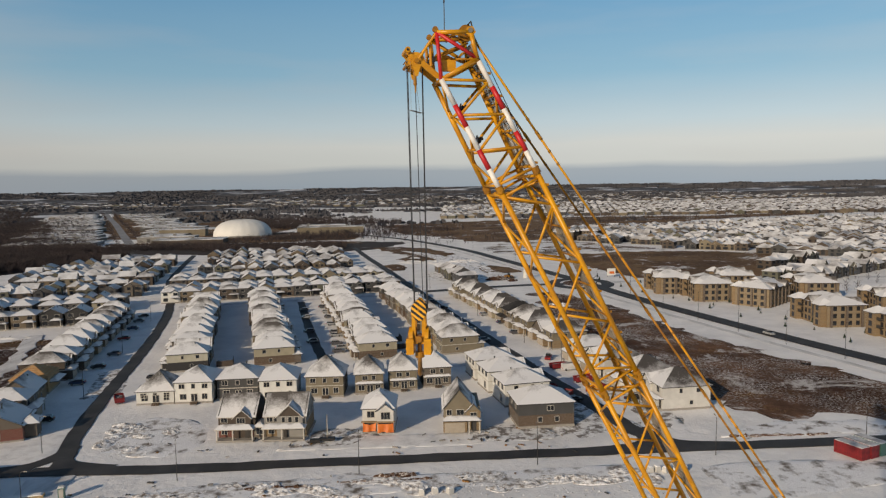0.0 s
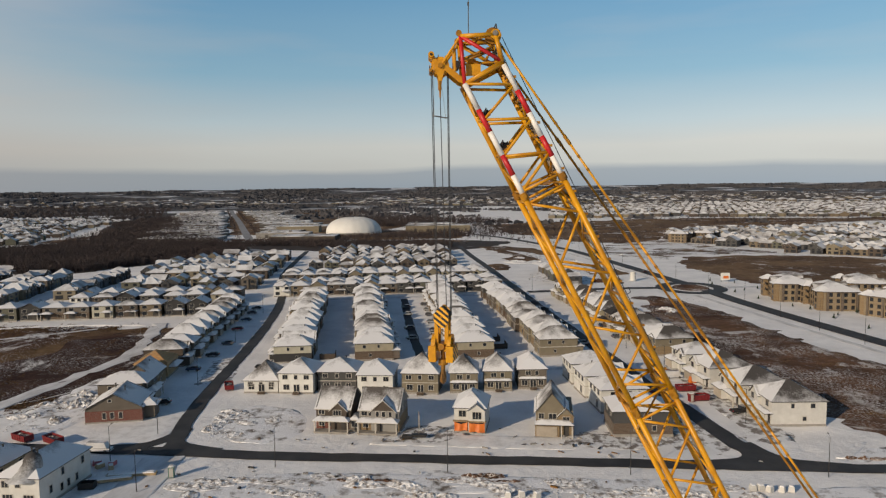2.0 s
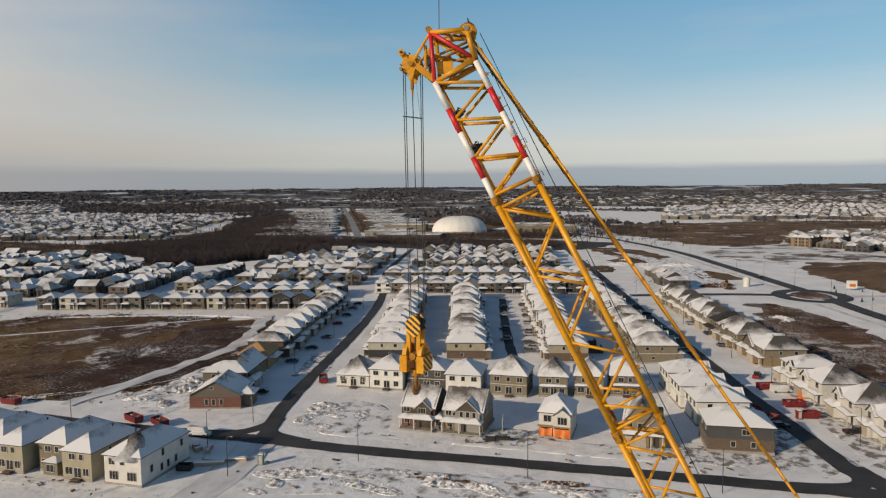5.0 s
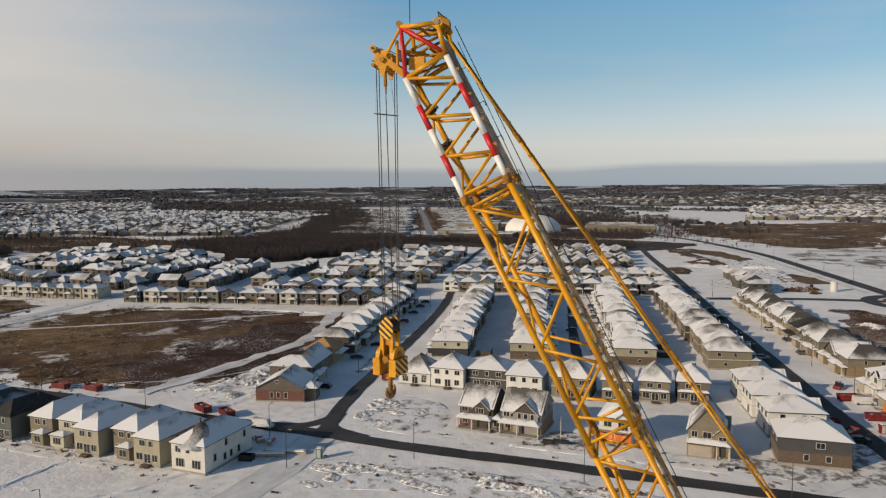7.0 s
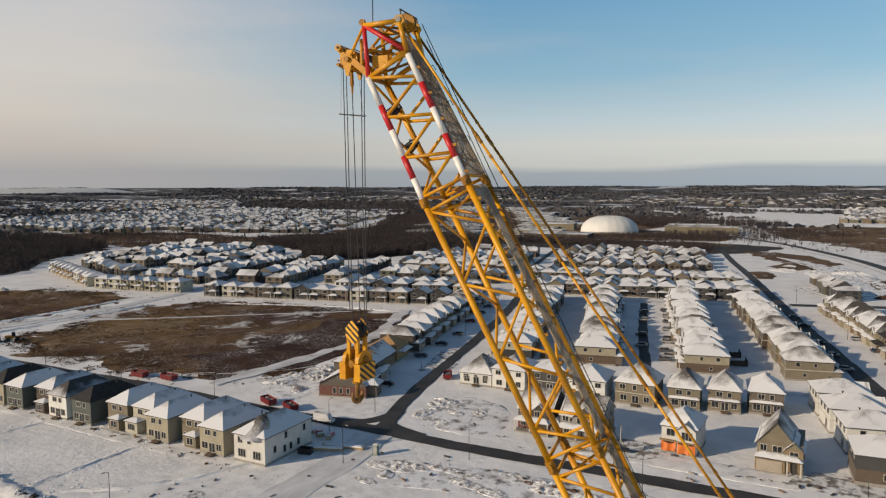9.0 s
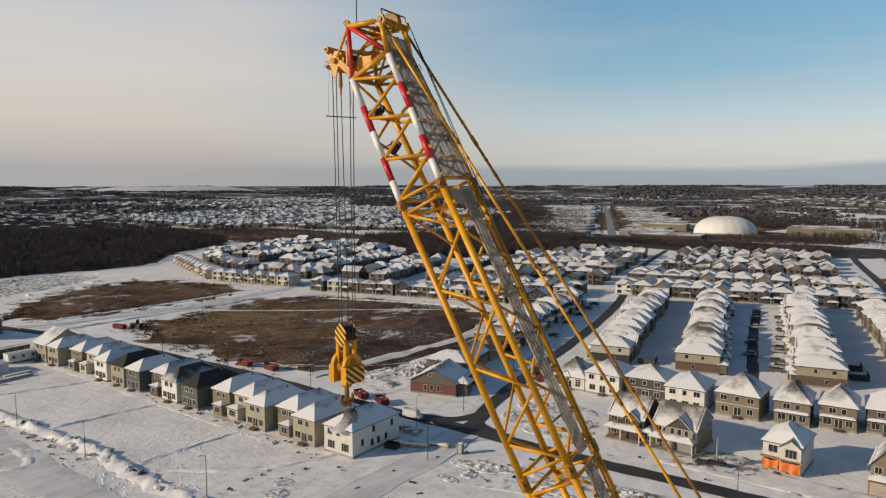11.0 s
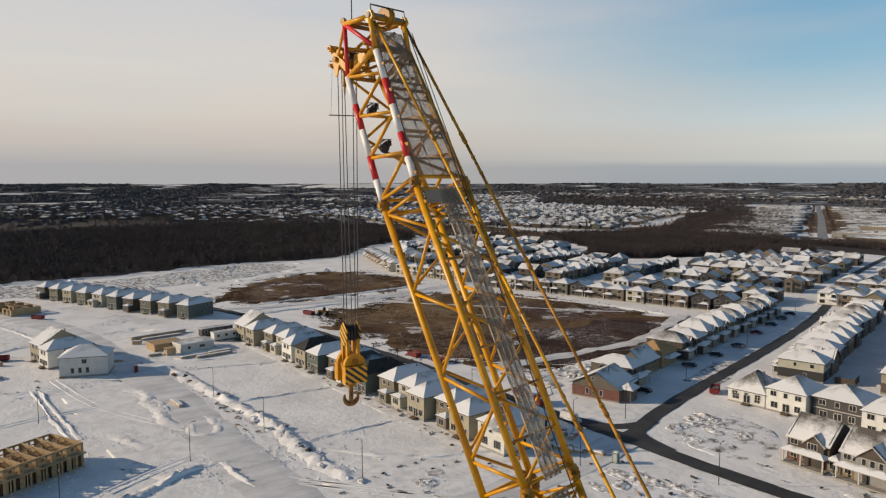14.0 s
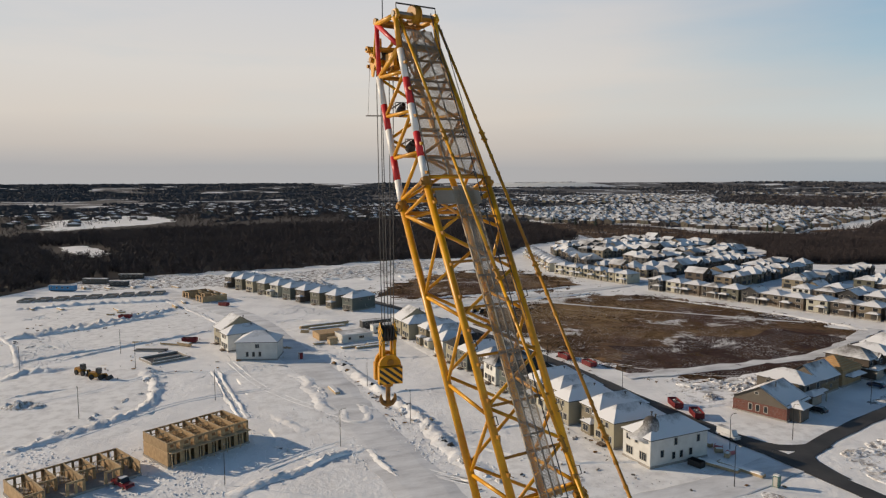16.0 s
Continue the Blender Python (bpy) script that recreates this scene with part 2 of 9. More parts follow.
def dead_grass(name, dark, gold, snow_level, speck=0.62, tone=0.018, snow=(0.66, 0.64, 0.63)):
    """Frozen grassland: broad dark and golden tones, fine tufts, ragged drifts and specks of snow."""
    m = bpy.data.materials.new(name)
    m.use_nodes = True
    N, L = m.node_tree.nodes.new, m.node_tree.links.new
    b = m.node_tree.nodes["Principled BSDF"]
    b.inputs["Roughness"].default_value, b.inputs["Specular IOR Level"].default_value = 0.95, 0.1
    g = N("ShaderNodeNewGeometry")

    def grain(scale, detail, rough, lo, hi, a=0.0, c=1.0, distort=0.0):
        n, r = N("ShaderNodeTexNoise"), N("ShaderNodeMapRange")
        n.inputs["Scale"].default_value, n.inputs["Detail"].default_value, n.inputs["Roughness"].default_value = scale, detail, rough
        n.inputs["Distortion"].default_value = distort
        L(g.outputs["Position"], n.inputs["Vector"])
        for k, v in zip(("From Min", "From Max", "To Min", "To Max"), (lo, hi, a, c)):
            r.inputs[k].default_value = v
        L(n.outputs[0], r.inputs["Value"])
        return r.outputs[0]

    def maths(op, a, c):
        n = N("ShaderNodeMath")
        n.operation = op
        L(a, n.inputs[0])
        L(c, n.inputs[1])
        return n.outputs[0]
    tones, shade, cover = N("ShaderNodeMix"), N("ShaderNodeHueSaturation"), N("ShaderNodeMix")
    tones.data_type = cover.data_type = "RGBA"
    L(grain(tone, 7, 0.62, 0.40, 0.60), tones.inputs["Factor"])
    tones.inputs[6].default_value, tones.inputs[7].default_value = rgba(dark), rgba(gold)
    L(tones.outputs[2], shade.inputs["Color"])
    L(maths("MULTIPLY", grain(0.22, 9, 0.72, 0.3, 0.7, 0.60, 1.45), grain(2.4, 5, 0.7, 0.3, 0.7, 0.78, 1.25)), shade.inputs["Value"])
    drift = grain(0.032, 13, 0.74, snow_level, snow_level + 0.05, distort=0.5)
    dust = maths("MULTIPLY", grain(1.5, 6, 0.7, speck, speck + 0.05), grain(0.05, 6, 0.6, 0.42, 0.58))
    L(maths("MAXIMUM", drift, dust), cover.inputs["Factor"])
    L(shade.outputs[0], cover.inputs[6])
    cover.inputs[7].default_value = rgba(snow)
    L(cover.outputs[2], b.inputs["Base Color"])
    bp, h = N("ShaderNodeBump"), grain(1.1, 8, 0.7, 0.3, 0.7)
    bp.inputs["Strength"].default_value, bp.inputs["Distance"].default_value = 0.6, 0.3
    L(h, bp.inputs["Height"])
    L(bp.outputs[0], b.inputs["Normal"])
    MATS[name] = m
    return m


YELLOW = material("crane_yellow_paint", (0.66, 0.315, 0.004), (0.47, 0.200, 0.006), rough=0.38, spec=0.40, scale=1.3, detail=8, bump_scale=9, fine=0.16, space="World")
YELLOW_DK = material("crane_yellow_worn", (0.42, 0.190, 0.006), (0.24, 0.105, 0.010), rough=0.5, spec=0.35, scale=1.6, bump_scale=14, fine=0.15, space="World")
RED = material("signal_red_paint", (0.55, 0.018, 0.018), (0.42, 0.012, 0.015), rough=0.45, scale=1.2, bump_scale=12)
WHITE = material("white_chord_paint", (0.78, 0.76, 0.72), (0.62, 0.60, 0.56), rough=0.5, scale=1.5, bump_scale=16)
MESH = material("walkway_mesh", (0.36, 0.30, 0.23), (0.22, 0.165, 0.11), rough=0.6, metal=0.2, scale=0.8, detail=6, bump_scale=20, space="World")
STEEL = material("galvanised_grating", (0.27, 0.25, 0.22), (0.15, 0.135, 0.115), rough=0.6, metal=0.3, scale=2, bump_scale=20)
DARK = material("dark_steel", (0.025, 0.025, 0.028), (0.05, 0.045, 0.04), rough=0.5, metal=0.5, scale=3)
ROPE = material("wire_rope", (0.035, 0.035, 0.038), (0.06, 0.06, 0.06), rough=0.5, metal=0.4, scale=30, space="World")
BRONZE = material("greased_hook_steel", (0.30, 0.140, 0.02), (0.10, 0.055, 0.02), rough=0.5, metal=0.3, scale=4, bump_scale=12, fine=0.2)
HAZARD = stripes("hazard_stripes", (0.74, 0.36, 0.015), (0.018, 0.016, 0.014), 0.105)
SNOW = snowy("trodden_snow", (0.56, 0.545, 0.54), 0.58, 0.07, snow=(0.89, 0.877, 0.868), edge=0.16, space="World", under2=(0.80, 0.80, 0.81), relief=(0.55, 0.45))
PILE = snowy("dirty_snow_heap", (0.24, 0.20, 0.165), 0.535, 0.9, snow=(0.80, 0.80, 0.815), edge=0.10, space="World")
FIELD = dead_grass("brown_field_grass", (0.070, 0.037, 0.027), (0.200, 0.128, 0.062), 0.555, 0.57)
BRUSH = dead_grass("dark_field_brush", (0.034, 0.019, 0.018), (0.080, 0.047, 0.036), 0.575, 0.55)
WASTE = dead_grass("snowy_waste_grass", (0.09, 0.06, 0.045), (0.17, 0.115, 0.07), 0.46, 0.50, snow=(0.80, 0.80, 0.81))
MEADOW = dead_grass("far_brown_grass", (0.098, 0.062, 0.041), (0.190, 0.122, 0.070), 0.575)
SCRUB = dead_grass("snow_dusted_soil", (0.058, 0.032, 0.023), (0.150, 0.084, 0.052), 0.545, 0.515, 0.03, snow=(0.58, 0.55, 0.53))
ROUGH = snowy("rough_snow_ground", (0.20, 0.165, 0.135), 0.57, 0.25, snow=(0.86, 0.86, 0.875), edge=0.07, space="World", relief=(0.5, 0.3))
TRAMPLED = snowy("trampled_snow", (0.60, 0.575, 0.56), 0.545, 0.30, snow=(0.88, 0.868, 0.858), edge=0.10, space="World", under2=(0.74, 0.735, 0.73), relief=(0.4, 0.22))
CHURN = snowy("churned_snow_and_soil", (0.30, 0.265, 0.24), 0.515, 0.42, snow=(0.84, 0.835, 0.835), edge=0.05, space="World", relief=(0.7, 0.35))
ASPHALT = material("winter_asphalt", (0.024, 0.023, 0.024), (0.050, 0.047, 0.046), rough=0.75, scale=0.15, bump_scale=1.5, fine=0.2, space="World")
PACKED = snowy("packed_snow_road", (0.62, 0.61, 0.615), 0.52, 0.22, snow=(0.79, 0.79, 0.80), edge=0.16, space="World", stretch=(1, 0.35, 1))
ROOF = snow_roof("snowy_shingle_roof", (0.13, 0.12, 0.115), 0.755, 0.11, (0.73, 0.73, 0.745))
ROOF_BARE = snow_roof("half_bare_shingle_roof", (0.105, 0.095, 0.088), 0.62, 0.11, (0.71, 0.705, 0.71))
ROOF_DARK = snow_roof("mostly_bare_shingle_roof", (0.075, 0.069, 0.066), 0.50, 0.12, (0.66, 0.66, 0.67))
FELT = material("black_roof_felt", (0.018, 0.017, 0.017), (0.035, 0.033, 0.032), rough=0.9, scale=0.8)
FLATROOF = snowy("flat_gravel_roof", (0.15, 0.145, 0.13), 0.535, 0.05, snow=(0.74, 0.745, 0.77), edge=0.10, space="World")
FARROOF = snowy("far_snowy_roof", (0.17, 0.155, 0.15), 0.56, 0.06, snow=(0.70, 0.705, 0.725), edge=0.12, space="World")
OSB = material("sheathing_board", (0.42, 0.285, 0.15), (0.31, 0.20, 0.10), rough=0.85, scale=1.2, bump_scale=14, fine=0.16, rand=0.1)
TIMBER = material("spruce_studs", (0.48, 0.36, 0.215), (0.35, 0.25, 0.14), rough=0.8, scale=2.0, bump_scale=20, fine=0.15, rand=0.12)
DECK = material("weathered_deck_boards", (0.16, 0.115, 0.08), (0.10, 0.07, 0.05), rough=0.85, scale=2.0)
WRAP = material("white_house_wrap", (0.57, 0.555, 0.52), (0.49, 0.475, 0.445), rough=0.6, scale=0.6, bump_scale=5, fine=0.06)
TRIM = material("pale_trim", (0.48, 0.45, 0.395), (0.40, 0.37, 0.32), rough=0.6, scale=1)
TRIM_DK = material("dark_fascia", (0.045, 0.040, 0.036), rough=0.6, scale=1)
GLASS = material("window_glass", (0.018, 0.020, 0.024), (0.03, 0.034, 0.04), rough=0.06, scale=0.6, fine=0.05)
CONCRETE = material("foundation_concrete", (0.30, 0.28, 0.25), (0.24, 0.22, 0.20), rough=0.9, scale=1.0)
DOORS = material("garage_door_panel", (0.36, 0.31, 0.25), (0.30, 0.26, 0.21), rough=0.6, scale=0.8, rand=0.3)
BRICK = bricks("red_brown_brick", (0.16, 0.046, 0.032), (0.115, 0.038, 0.028), (0.19, 0.15, 0.13))
STONE = bricks("tan_stone", (0.235, 0.165, 0.090), (0.175, 0.12, 0.066), (0.24, 0.20, 0.14))
STONE_DK = bricks("brown_stone", (0.115, 0.078, 0.052), (0.085, 0.058, 0.040), (0.15, 0.13, 0.11))
TARP = material("orange_tarpaulin", (0.64, 0.165, 0.018), (0.50, 0.11, 0.012), rough=0.5, scale=1.4, bump=0.4, bump_scale=3.0, bump_dist=0.1)
WALLS = {k: siding(k + "_siding", c) for k, c in dict(
    beige=(0.32, 0.285, 0.205), tan=(0.145, 0.112, 0.074), cream=(0.44, 0.415, 0.33), grey=(0.058, 0.057, 0.057), brown=(0.070, 0.052, 0.039),
    olive=(0.110, 0.107, 0.078), sage=(0.086, 0.100, 0.088), white=(0.66, 0.65, 0.61), taupe=(0.128, 0.107, 0.085), ash=(0.25, 0.24, 0.225), khaki=(0.190, 0.160, 0.110), black=(0.030, 0.029, 0.030)).items()}
CARS = [material(n + "_car_paint", c, rough=0.3, scale=0.5, fine=0.03) for n, c in dict(
    black=(0.015, 0.015, 0.017), grey=(0.10, 0.10, 0.11), blue=(0.02, 0.04, 0.09), silver=(0.35, 0.36, 0.37), maroon=(0.20, 0.012, 0.014), white=(0.62, 0.62, 0.62)).items()]
BIN_RED = material("dumpster_red", (0.22, 0.012, 0.016), (0.12, 0.010, 0.012), rough=0.6, scale=1.4, bump_scale=8, fine=0.15)
RUBBER = material("tyre_rubber", (0.02, 0.02, 0.02), rough=0.9, scale=3)
BLUE_TARP = material("blue_sheet", (0.05, 0.22, 0.42), rough=0.5, scale=1.2)
GREEN_BOX = material("green_cabin_plastic", (0.07, 0.17, 0.14), rough=0.5, scale=1.5)
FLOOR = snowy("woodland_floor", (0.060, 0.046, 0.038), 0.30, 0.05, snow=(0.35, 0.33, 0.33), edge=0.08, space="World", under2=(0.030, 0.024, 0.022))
SALTED = material("salted_asphalt", (0.30, 0.30, 0.31), (0.20, 0.20, 0.205), rough=0.85, scale=0.05, bump_scale=0.6, fine=0.2, space="World")
BARK = material("bare_branches", (0.064, 0.048, 0.046), (0.041, 0.032, 0.033), rough=0.95, scale=0.02, bump_scale=0.3, fine=0.15, space="World")
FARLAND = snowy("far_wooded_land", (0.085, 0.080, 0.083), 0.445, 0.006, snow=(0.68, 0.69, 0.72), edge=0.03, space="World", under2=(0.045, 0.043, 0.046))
# paler and bluer than BARK: distance haze put into the base colour
BARK_HAZED = material("far_bare_woods", (0.080, 0.079, 0.088), (0.046, 0.046, 0.053), rough=0.95, scale=0.006, bump_scale=0.05, fine=0.3, space="World")
SPRUCE = material("spruce_green", (0.030, 0.045, 0.028), (0.018, 0.028, 0.020), rough=0.9, scale=0.4, space="World")
DOMEFAB = material("white_air_dome_fabric", (0.74, 0.73, 0.70), (0.66, 0.65, 0.62), rough=0.6, scale=0.05, bump_scale=0.6)
SHED = material("metal_cladding", (0.15, 0.15, 0.155), (0.24, 0.225, 0.20), rough=0.6, scale=0.01, rand=0.35)

# ---- mesh building ----
class Geo:
    """Vertices and faces gathered for one mesh."""

    def __init__(self):
        self.v, self.f, self.m = [], [], []

    def add(self, verts, faces, slot=0):
        n = len(self.v)
        self.v += [tuple(p) for p in verts]
        self.f += [tuple(i + n for i in q) for q in faces]
        self.m += [slot] * len(faces)
        return self

    def box(self, c, s, rz=0.0, slot=0, taper=1.0):
        """A box with its centre, sizes and turn about z; taper narrows its top."""
        a, b = math.cos(rz), math.sin(rz)
        out = []
        for z in (-1, 1):
            k = taper if z > 0 else 1.0
            for x, y in ((-1, -1), (1, -1), (1, 1), (-1, 1)):
                px, py = x * s[0] / 2 * k, y * s[1] / 2 * k
                out.append((c[0] + px * a - py * b, c[1] + px * b + py * a, c[2] + z * s[2] / 2))
        return self.add(out, [(3, 2, 1, 0), (4, 5, 6, 7), (0, 1, 5, 4), (1, 2, 6, 5), (2, 3, 7, 6), (3, 0, 4, 7)], slot)

    def tube(self, p, q, r, n=8, r2=None, slot=0):
        p, q = Vector(p), Vector(q)
        d = (q - p).normalized()
        a = d.orthogonal().normalized()
        b = d.cross(a)
        r2 = r if r2 is None else r2
        out = [c + (a * math.cos(t) + b * math.sin(t)) * k for c, k in ((p, r), (q, r2)) for t in (2 * math.pi * i / n for i in range(n))]
        fs = [(i, (i + 1) % n, n + (i + 1) % n, n + i) for i in range(n)]
        return self.add(out, fs + [tuple(reversed(range(n))), tuple(range(n, 2 * n))], slot)

    def sweep(self, pts, r, n=6, slot=0):
        """A bent tube through pts as one shell; r: one radius or one for each point."""
        pts = [Vector(p) for p in pts]
        rs = r if isinstance(r, (list, tuple)) else [r] * len(pts)
        out, side = [], None
        for i, p in enumerate(pts):
            d = (pts[min(i + 1, len(pts) - 1)] - pts[max(i - 1, 0)]).normalized()
            side = d.orthogonal().normalized() if side is None else (side - d * side.dot(d)).normalized()
            b = d.cross(side)
            out += [p + (side * math.cos(2 * math.pi * k / n) + b * math.sin(2 * math.pi * k / n)) * rs[i] for k in range(n)]
        fs = [(i * n + k, i * n + (k + 1) % n, (i + 1) * n + (k + 1) % n, (i + 1) * n + k) for i in range(len(pts) - 1) for k in range(n)]
        m = (len(pts) - 1) * n
        return self.add(out, fs + [tuple(reversed(range(n))), tuple(range(m, m + n))], slot)

    def plate(self, outline, thick, axis, slot=0):
        """An outline (list of points) thickened along axis, half to each side."""
        h = Vector(axis).normalized() * thick / 2
        n = len(outline)
        out = [Vector(p) - h for p in outline] + [Vector(p) + h for p in outline]
        fs = [tuple(reversed(range(n))), tuple(range(n, 2 * n))] + [(i, (i + 1) % n, n + (i + 1) % n, n + i) for i in range(n)]
        return self.add(out, fs, slot)

    def mesh(self, name, mats):
        me = bpy.data.meshes.new(name)
        me.from_pydata(self.v, [], self.f)
        for m in mats if isinstance(mats, (list, tuple)) else [mats]:
            me.materials.append(m)
        if any(self.m):
            me.polygons.foreach_set("material_index", self.m)
        me.validate()
        bm = bmesh.new()
        bm.from_mesh(me)
        if len(bm.faces) < 20000:
            bmesh.ops.recalc_face_normals(bm, faces=bm.faces)
            bm.to_mesh(me)
        bm.free()
        return me


def part(name, geo, mat, parent=None, label="", at=None, smooth=False):
    me = geo.mesh(name, mat) if isinstance(geo, Geo) else geo
    if smooth:
        me.polygons.foreach_set("use_smooth", [True] * len(me.polygons))
    ob = new(name, me)
    if parent:
        ob.parent = parent
    if at is not None:
        ob.matrix_basis = at
    return tagged(ob, label)


def thing(name, label, category, group="", kind="", at=None):
    ob = new(name)
    ob.empty_display_size = 0.5
    if at is not None:
        ob.matrix_basis = at
    return tagged(ob, label, category, group, kind)


def solid(name, geo, mat, label, category, group="", kind="", at=None, smooth=False):
    return tagged(part(name, geo, mat, None, label, at, smooth), "", category, group, kind)


SHARED = {}


def shared(key, make):
    if key not in SHARED:
        SHARED[key] = make()
    return SHARED[key]


# ---- plan: the street grid leans 14 degrees to the west ----
LEAN_G = radians(14.2)
RNG = random.Random(7)


def smooth_line(pts, step=6.0):
    """Points along a Catmull-Rom line through pts."""
    p = [Vector((*q, 0)) for q in pts]
    p = [2 * p[0] - p[1]] + p + [2 * p[-1] - p[-2]]
    out = []
    for a, b, c, d in zip(p, p[1:], p[2:], p[3:]):
        n = max(2, int((c - b).length / step))
        for i in range(n):
            t = i / n
            out.append(0.5 * ((2 * b) + (c - a) * t + (2 * a - 5 * b + 4 * c - d) * t * t + (3 * b - a - 3 * c + d) * t ** 3))
    return out + [p[-2]]


def strip(name, pts, width, z, mat, label, category, wobble=0.25, step=4.0, thick=0.06, skirt=0.3):
    """A road along pts, with uneven snowy edges and a small thickness."""
    line = smooth_line(pts, step)
    g = Geo()
    rows = []
    for i, c in enumerate(line):
        t = (line[min(i + 1, len(line) - 1)] - line[max(i - 1, 0)]).normalized()
        s = Vector((-t.y, t.x, 0))
        k1, k2 = (width / 2 + wobble * noise.noise(Vector((c.x * 0.21, c.y * 0.21, q))) * 2 for q in (1.7, 9.3))
        rows.append((c - s * (k1 + skirt), c - s * k1, c + s * k2, c + s * (k2 + skirt)))
    vs = [(p.x, p.y, z + h) for r in rows for p, h in zip(r, (-thick, 0.0, 0.0, -thick))]
    fs = [(4 * i + k, 4 * i + k + 1, 4 * i + k + 5, 4 * i + k + 4) for i in range(len(rows) - 1) for k in range(3)]
    g.add(vs, fs)
    return solid(name, g, mat, label, category, kind="structure")


def patch(name, outline, z, mat, label, category, ragged=2.0, hump=0.15):
    """A piece of rough ground with a ragged outline, slightly uneven, lying on the sheet of ground."""
    line = smooth_line(list(outline) + [outline[0]], 2.0 if ragged < 9 else 5.0)[:-1]
    cx, cy = sum(p.x for p in line) / len(line), sum(p.y for p in line) / len(line)
    n = len(line)
    rings = 14
    vs, fs = [(cx, cy, z + hump)], []
    for k in range(1, rings + 1):
        t = k / rings
        for p in line:
            x, y = cx + (p.x - cx) * t, cy + (p.y - cy) * t
            if k == rings:
                w = Vector((x * 0.08, y * 0.08, 3.1))
                for f, a in ((1.0, 1.7), (3.3, 0.8), (9.0, 0.45)):
                    x += ragged * a * noise.noise(w * f)
                    y += ragged * a * noise.noise(w * f + Vector((5, 9, 2)))
            edge = min(1.0, (rings - k) / 4)
            h = z - 0.1 + (0.1 + hump * (0.5 + noise.noise(Vector((x * 0.15, y * 0.15, 0.4))))) * edge
            vs.append((x, y, h))
    fs += [(0, 1 + i, 1 + (i + 1) % n) for i in range(n)]
    for k in range(rings - 1):
        a, b = 1 + k * n, 1 + (k + 1) * n
        fs += [(a + i, b + i, b + (i + 1) % n, a + (i + 1) % n) for i in range(n)]
    g = Geo().add(vs, fs)
    return solid(name, g, mat, label, category, kind="structure", smooth=True)


# ---- ground: one sheet to the horizon ----
def axis_steps(lo, hi, fine, far):
    mid = list(np.arange(lo, hi, fine))
    out, step, x = [], fine, hi
    while x < far:
        out.append(x)
        step *= 1.25
        x += step
    back, step, x = [], fine, lo
    while x > -far:
        step *= 1.25
        x -= step
        back.append(x)
    return np.array(back[::-1] + mid + out + [far])


def rise_at(r):
    """The land climbs gently towards the horizon."""
    return np.clip((r - 2500) / 2300, 0, 1) ** 2 * 46


def make_ground():
    xs, ys = axis_steps(-310, 100, 1.35, 4700), axis_steps(-50, 215, 1.35, 4700)
    X, Y = np.meshgrid(xs, ys)
    near = np.clip(1 - np.maximum(np.abs(X + 110) / 260, np.abs(Y - 100) / 200), 0, 1)
    near = np.clip(near * 4, 0, 1)

    def relief(x, y):
        """Soft drifts, with stretches of churned and driven-over snow between smooth lots."""
        churn = max(0.0, min(1.0, 2.6 * noise.noise(Vector((x * 0.021, y * 0.030, 6.0))) + 0.35))
        return noise.noise(Vector((x * 0.11, y * 0.11, 0))) * 0.07 + noise.noise(Vector((x * 0.33, y * 0.33, 4))) * (0.02 + 0.13 * churn) - churn * 0.05
    Z = np.array([[relief(x, y) if k > 0 else 0.0 for x, y, k in zip(rx, ry, rk)] for rx, ry, rk in zip(X, Y, near)])
    Z = Z * near - 0.09
    Z += rise_at(np.hypot(X, Y))
    h, w = X.shape
    g = Geo()
    g.v = np.column_stack([X.ravel(), Y.ravel(), Z.ravel()]).tolist()
    i = np.arange(h * w).reshape(h, w)
    g.f = np.column_stack([i[:-1, :-1].ravel(), i[:-1, 1:].ravel(), i[1:, 1:].ravel(), i[1:, :-1].ravel()]).tolist()
    g.m = [0] * len(g.f)
    return solid("ground", g, SNOW, "snow-covered flat ground with tracks and drifts", "ground", kind="structure", smooth=True)


make_ground()


def far_land():
    """Wooded land under and beyond the far estates, streaked with snowy fields, out to the horizon."""
    az, n = np.radians(np.linspace(46, 212, 190)), 34
    edge = np.array([noise.noise(Vector((a * 9, 3.0, 1.0))) + 0.5 * noise.noise(Vector((a * 31, 3.0, 5.0))) for a in az])
    inner = np.interp(np.degrees(az), (46, 80, 108, 122, 150, 212), (2350, 2100, 1900, 1750, 1500, 1300)) * (1 + 0.16 * edge)
    f = np.linspace(0, 1, n)[None] ** 1.5
    r = inner[:, None] * (1 - f) + 4690 * f
    z = rise_at(r) + 0.35 + np.clip((r - 2400) / 2300, 0, 1) * 7
    z[:, 0] -= 0.6
    V = np.stack([r * np.cos(az)[:, None], r * np.sin(az)[:, None], z], -1).reshape(-1, 3)
    i = np.arange(len(az) * n).reshape(len(az), n)
    g = Geo()
    g.v = V.tolist()
    g.f = np.column_stack([i[:-1, :-1].ravel(), i[:-1, 1:].ravel(), i[1:, 1:].ravel(), i[1:, :-1].ravel()]).tolist()
    g.m = [0] * len(g.f)
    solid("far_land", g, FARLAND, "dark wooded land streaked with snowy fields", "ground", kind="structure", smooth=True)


far_land()

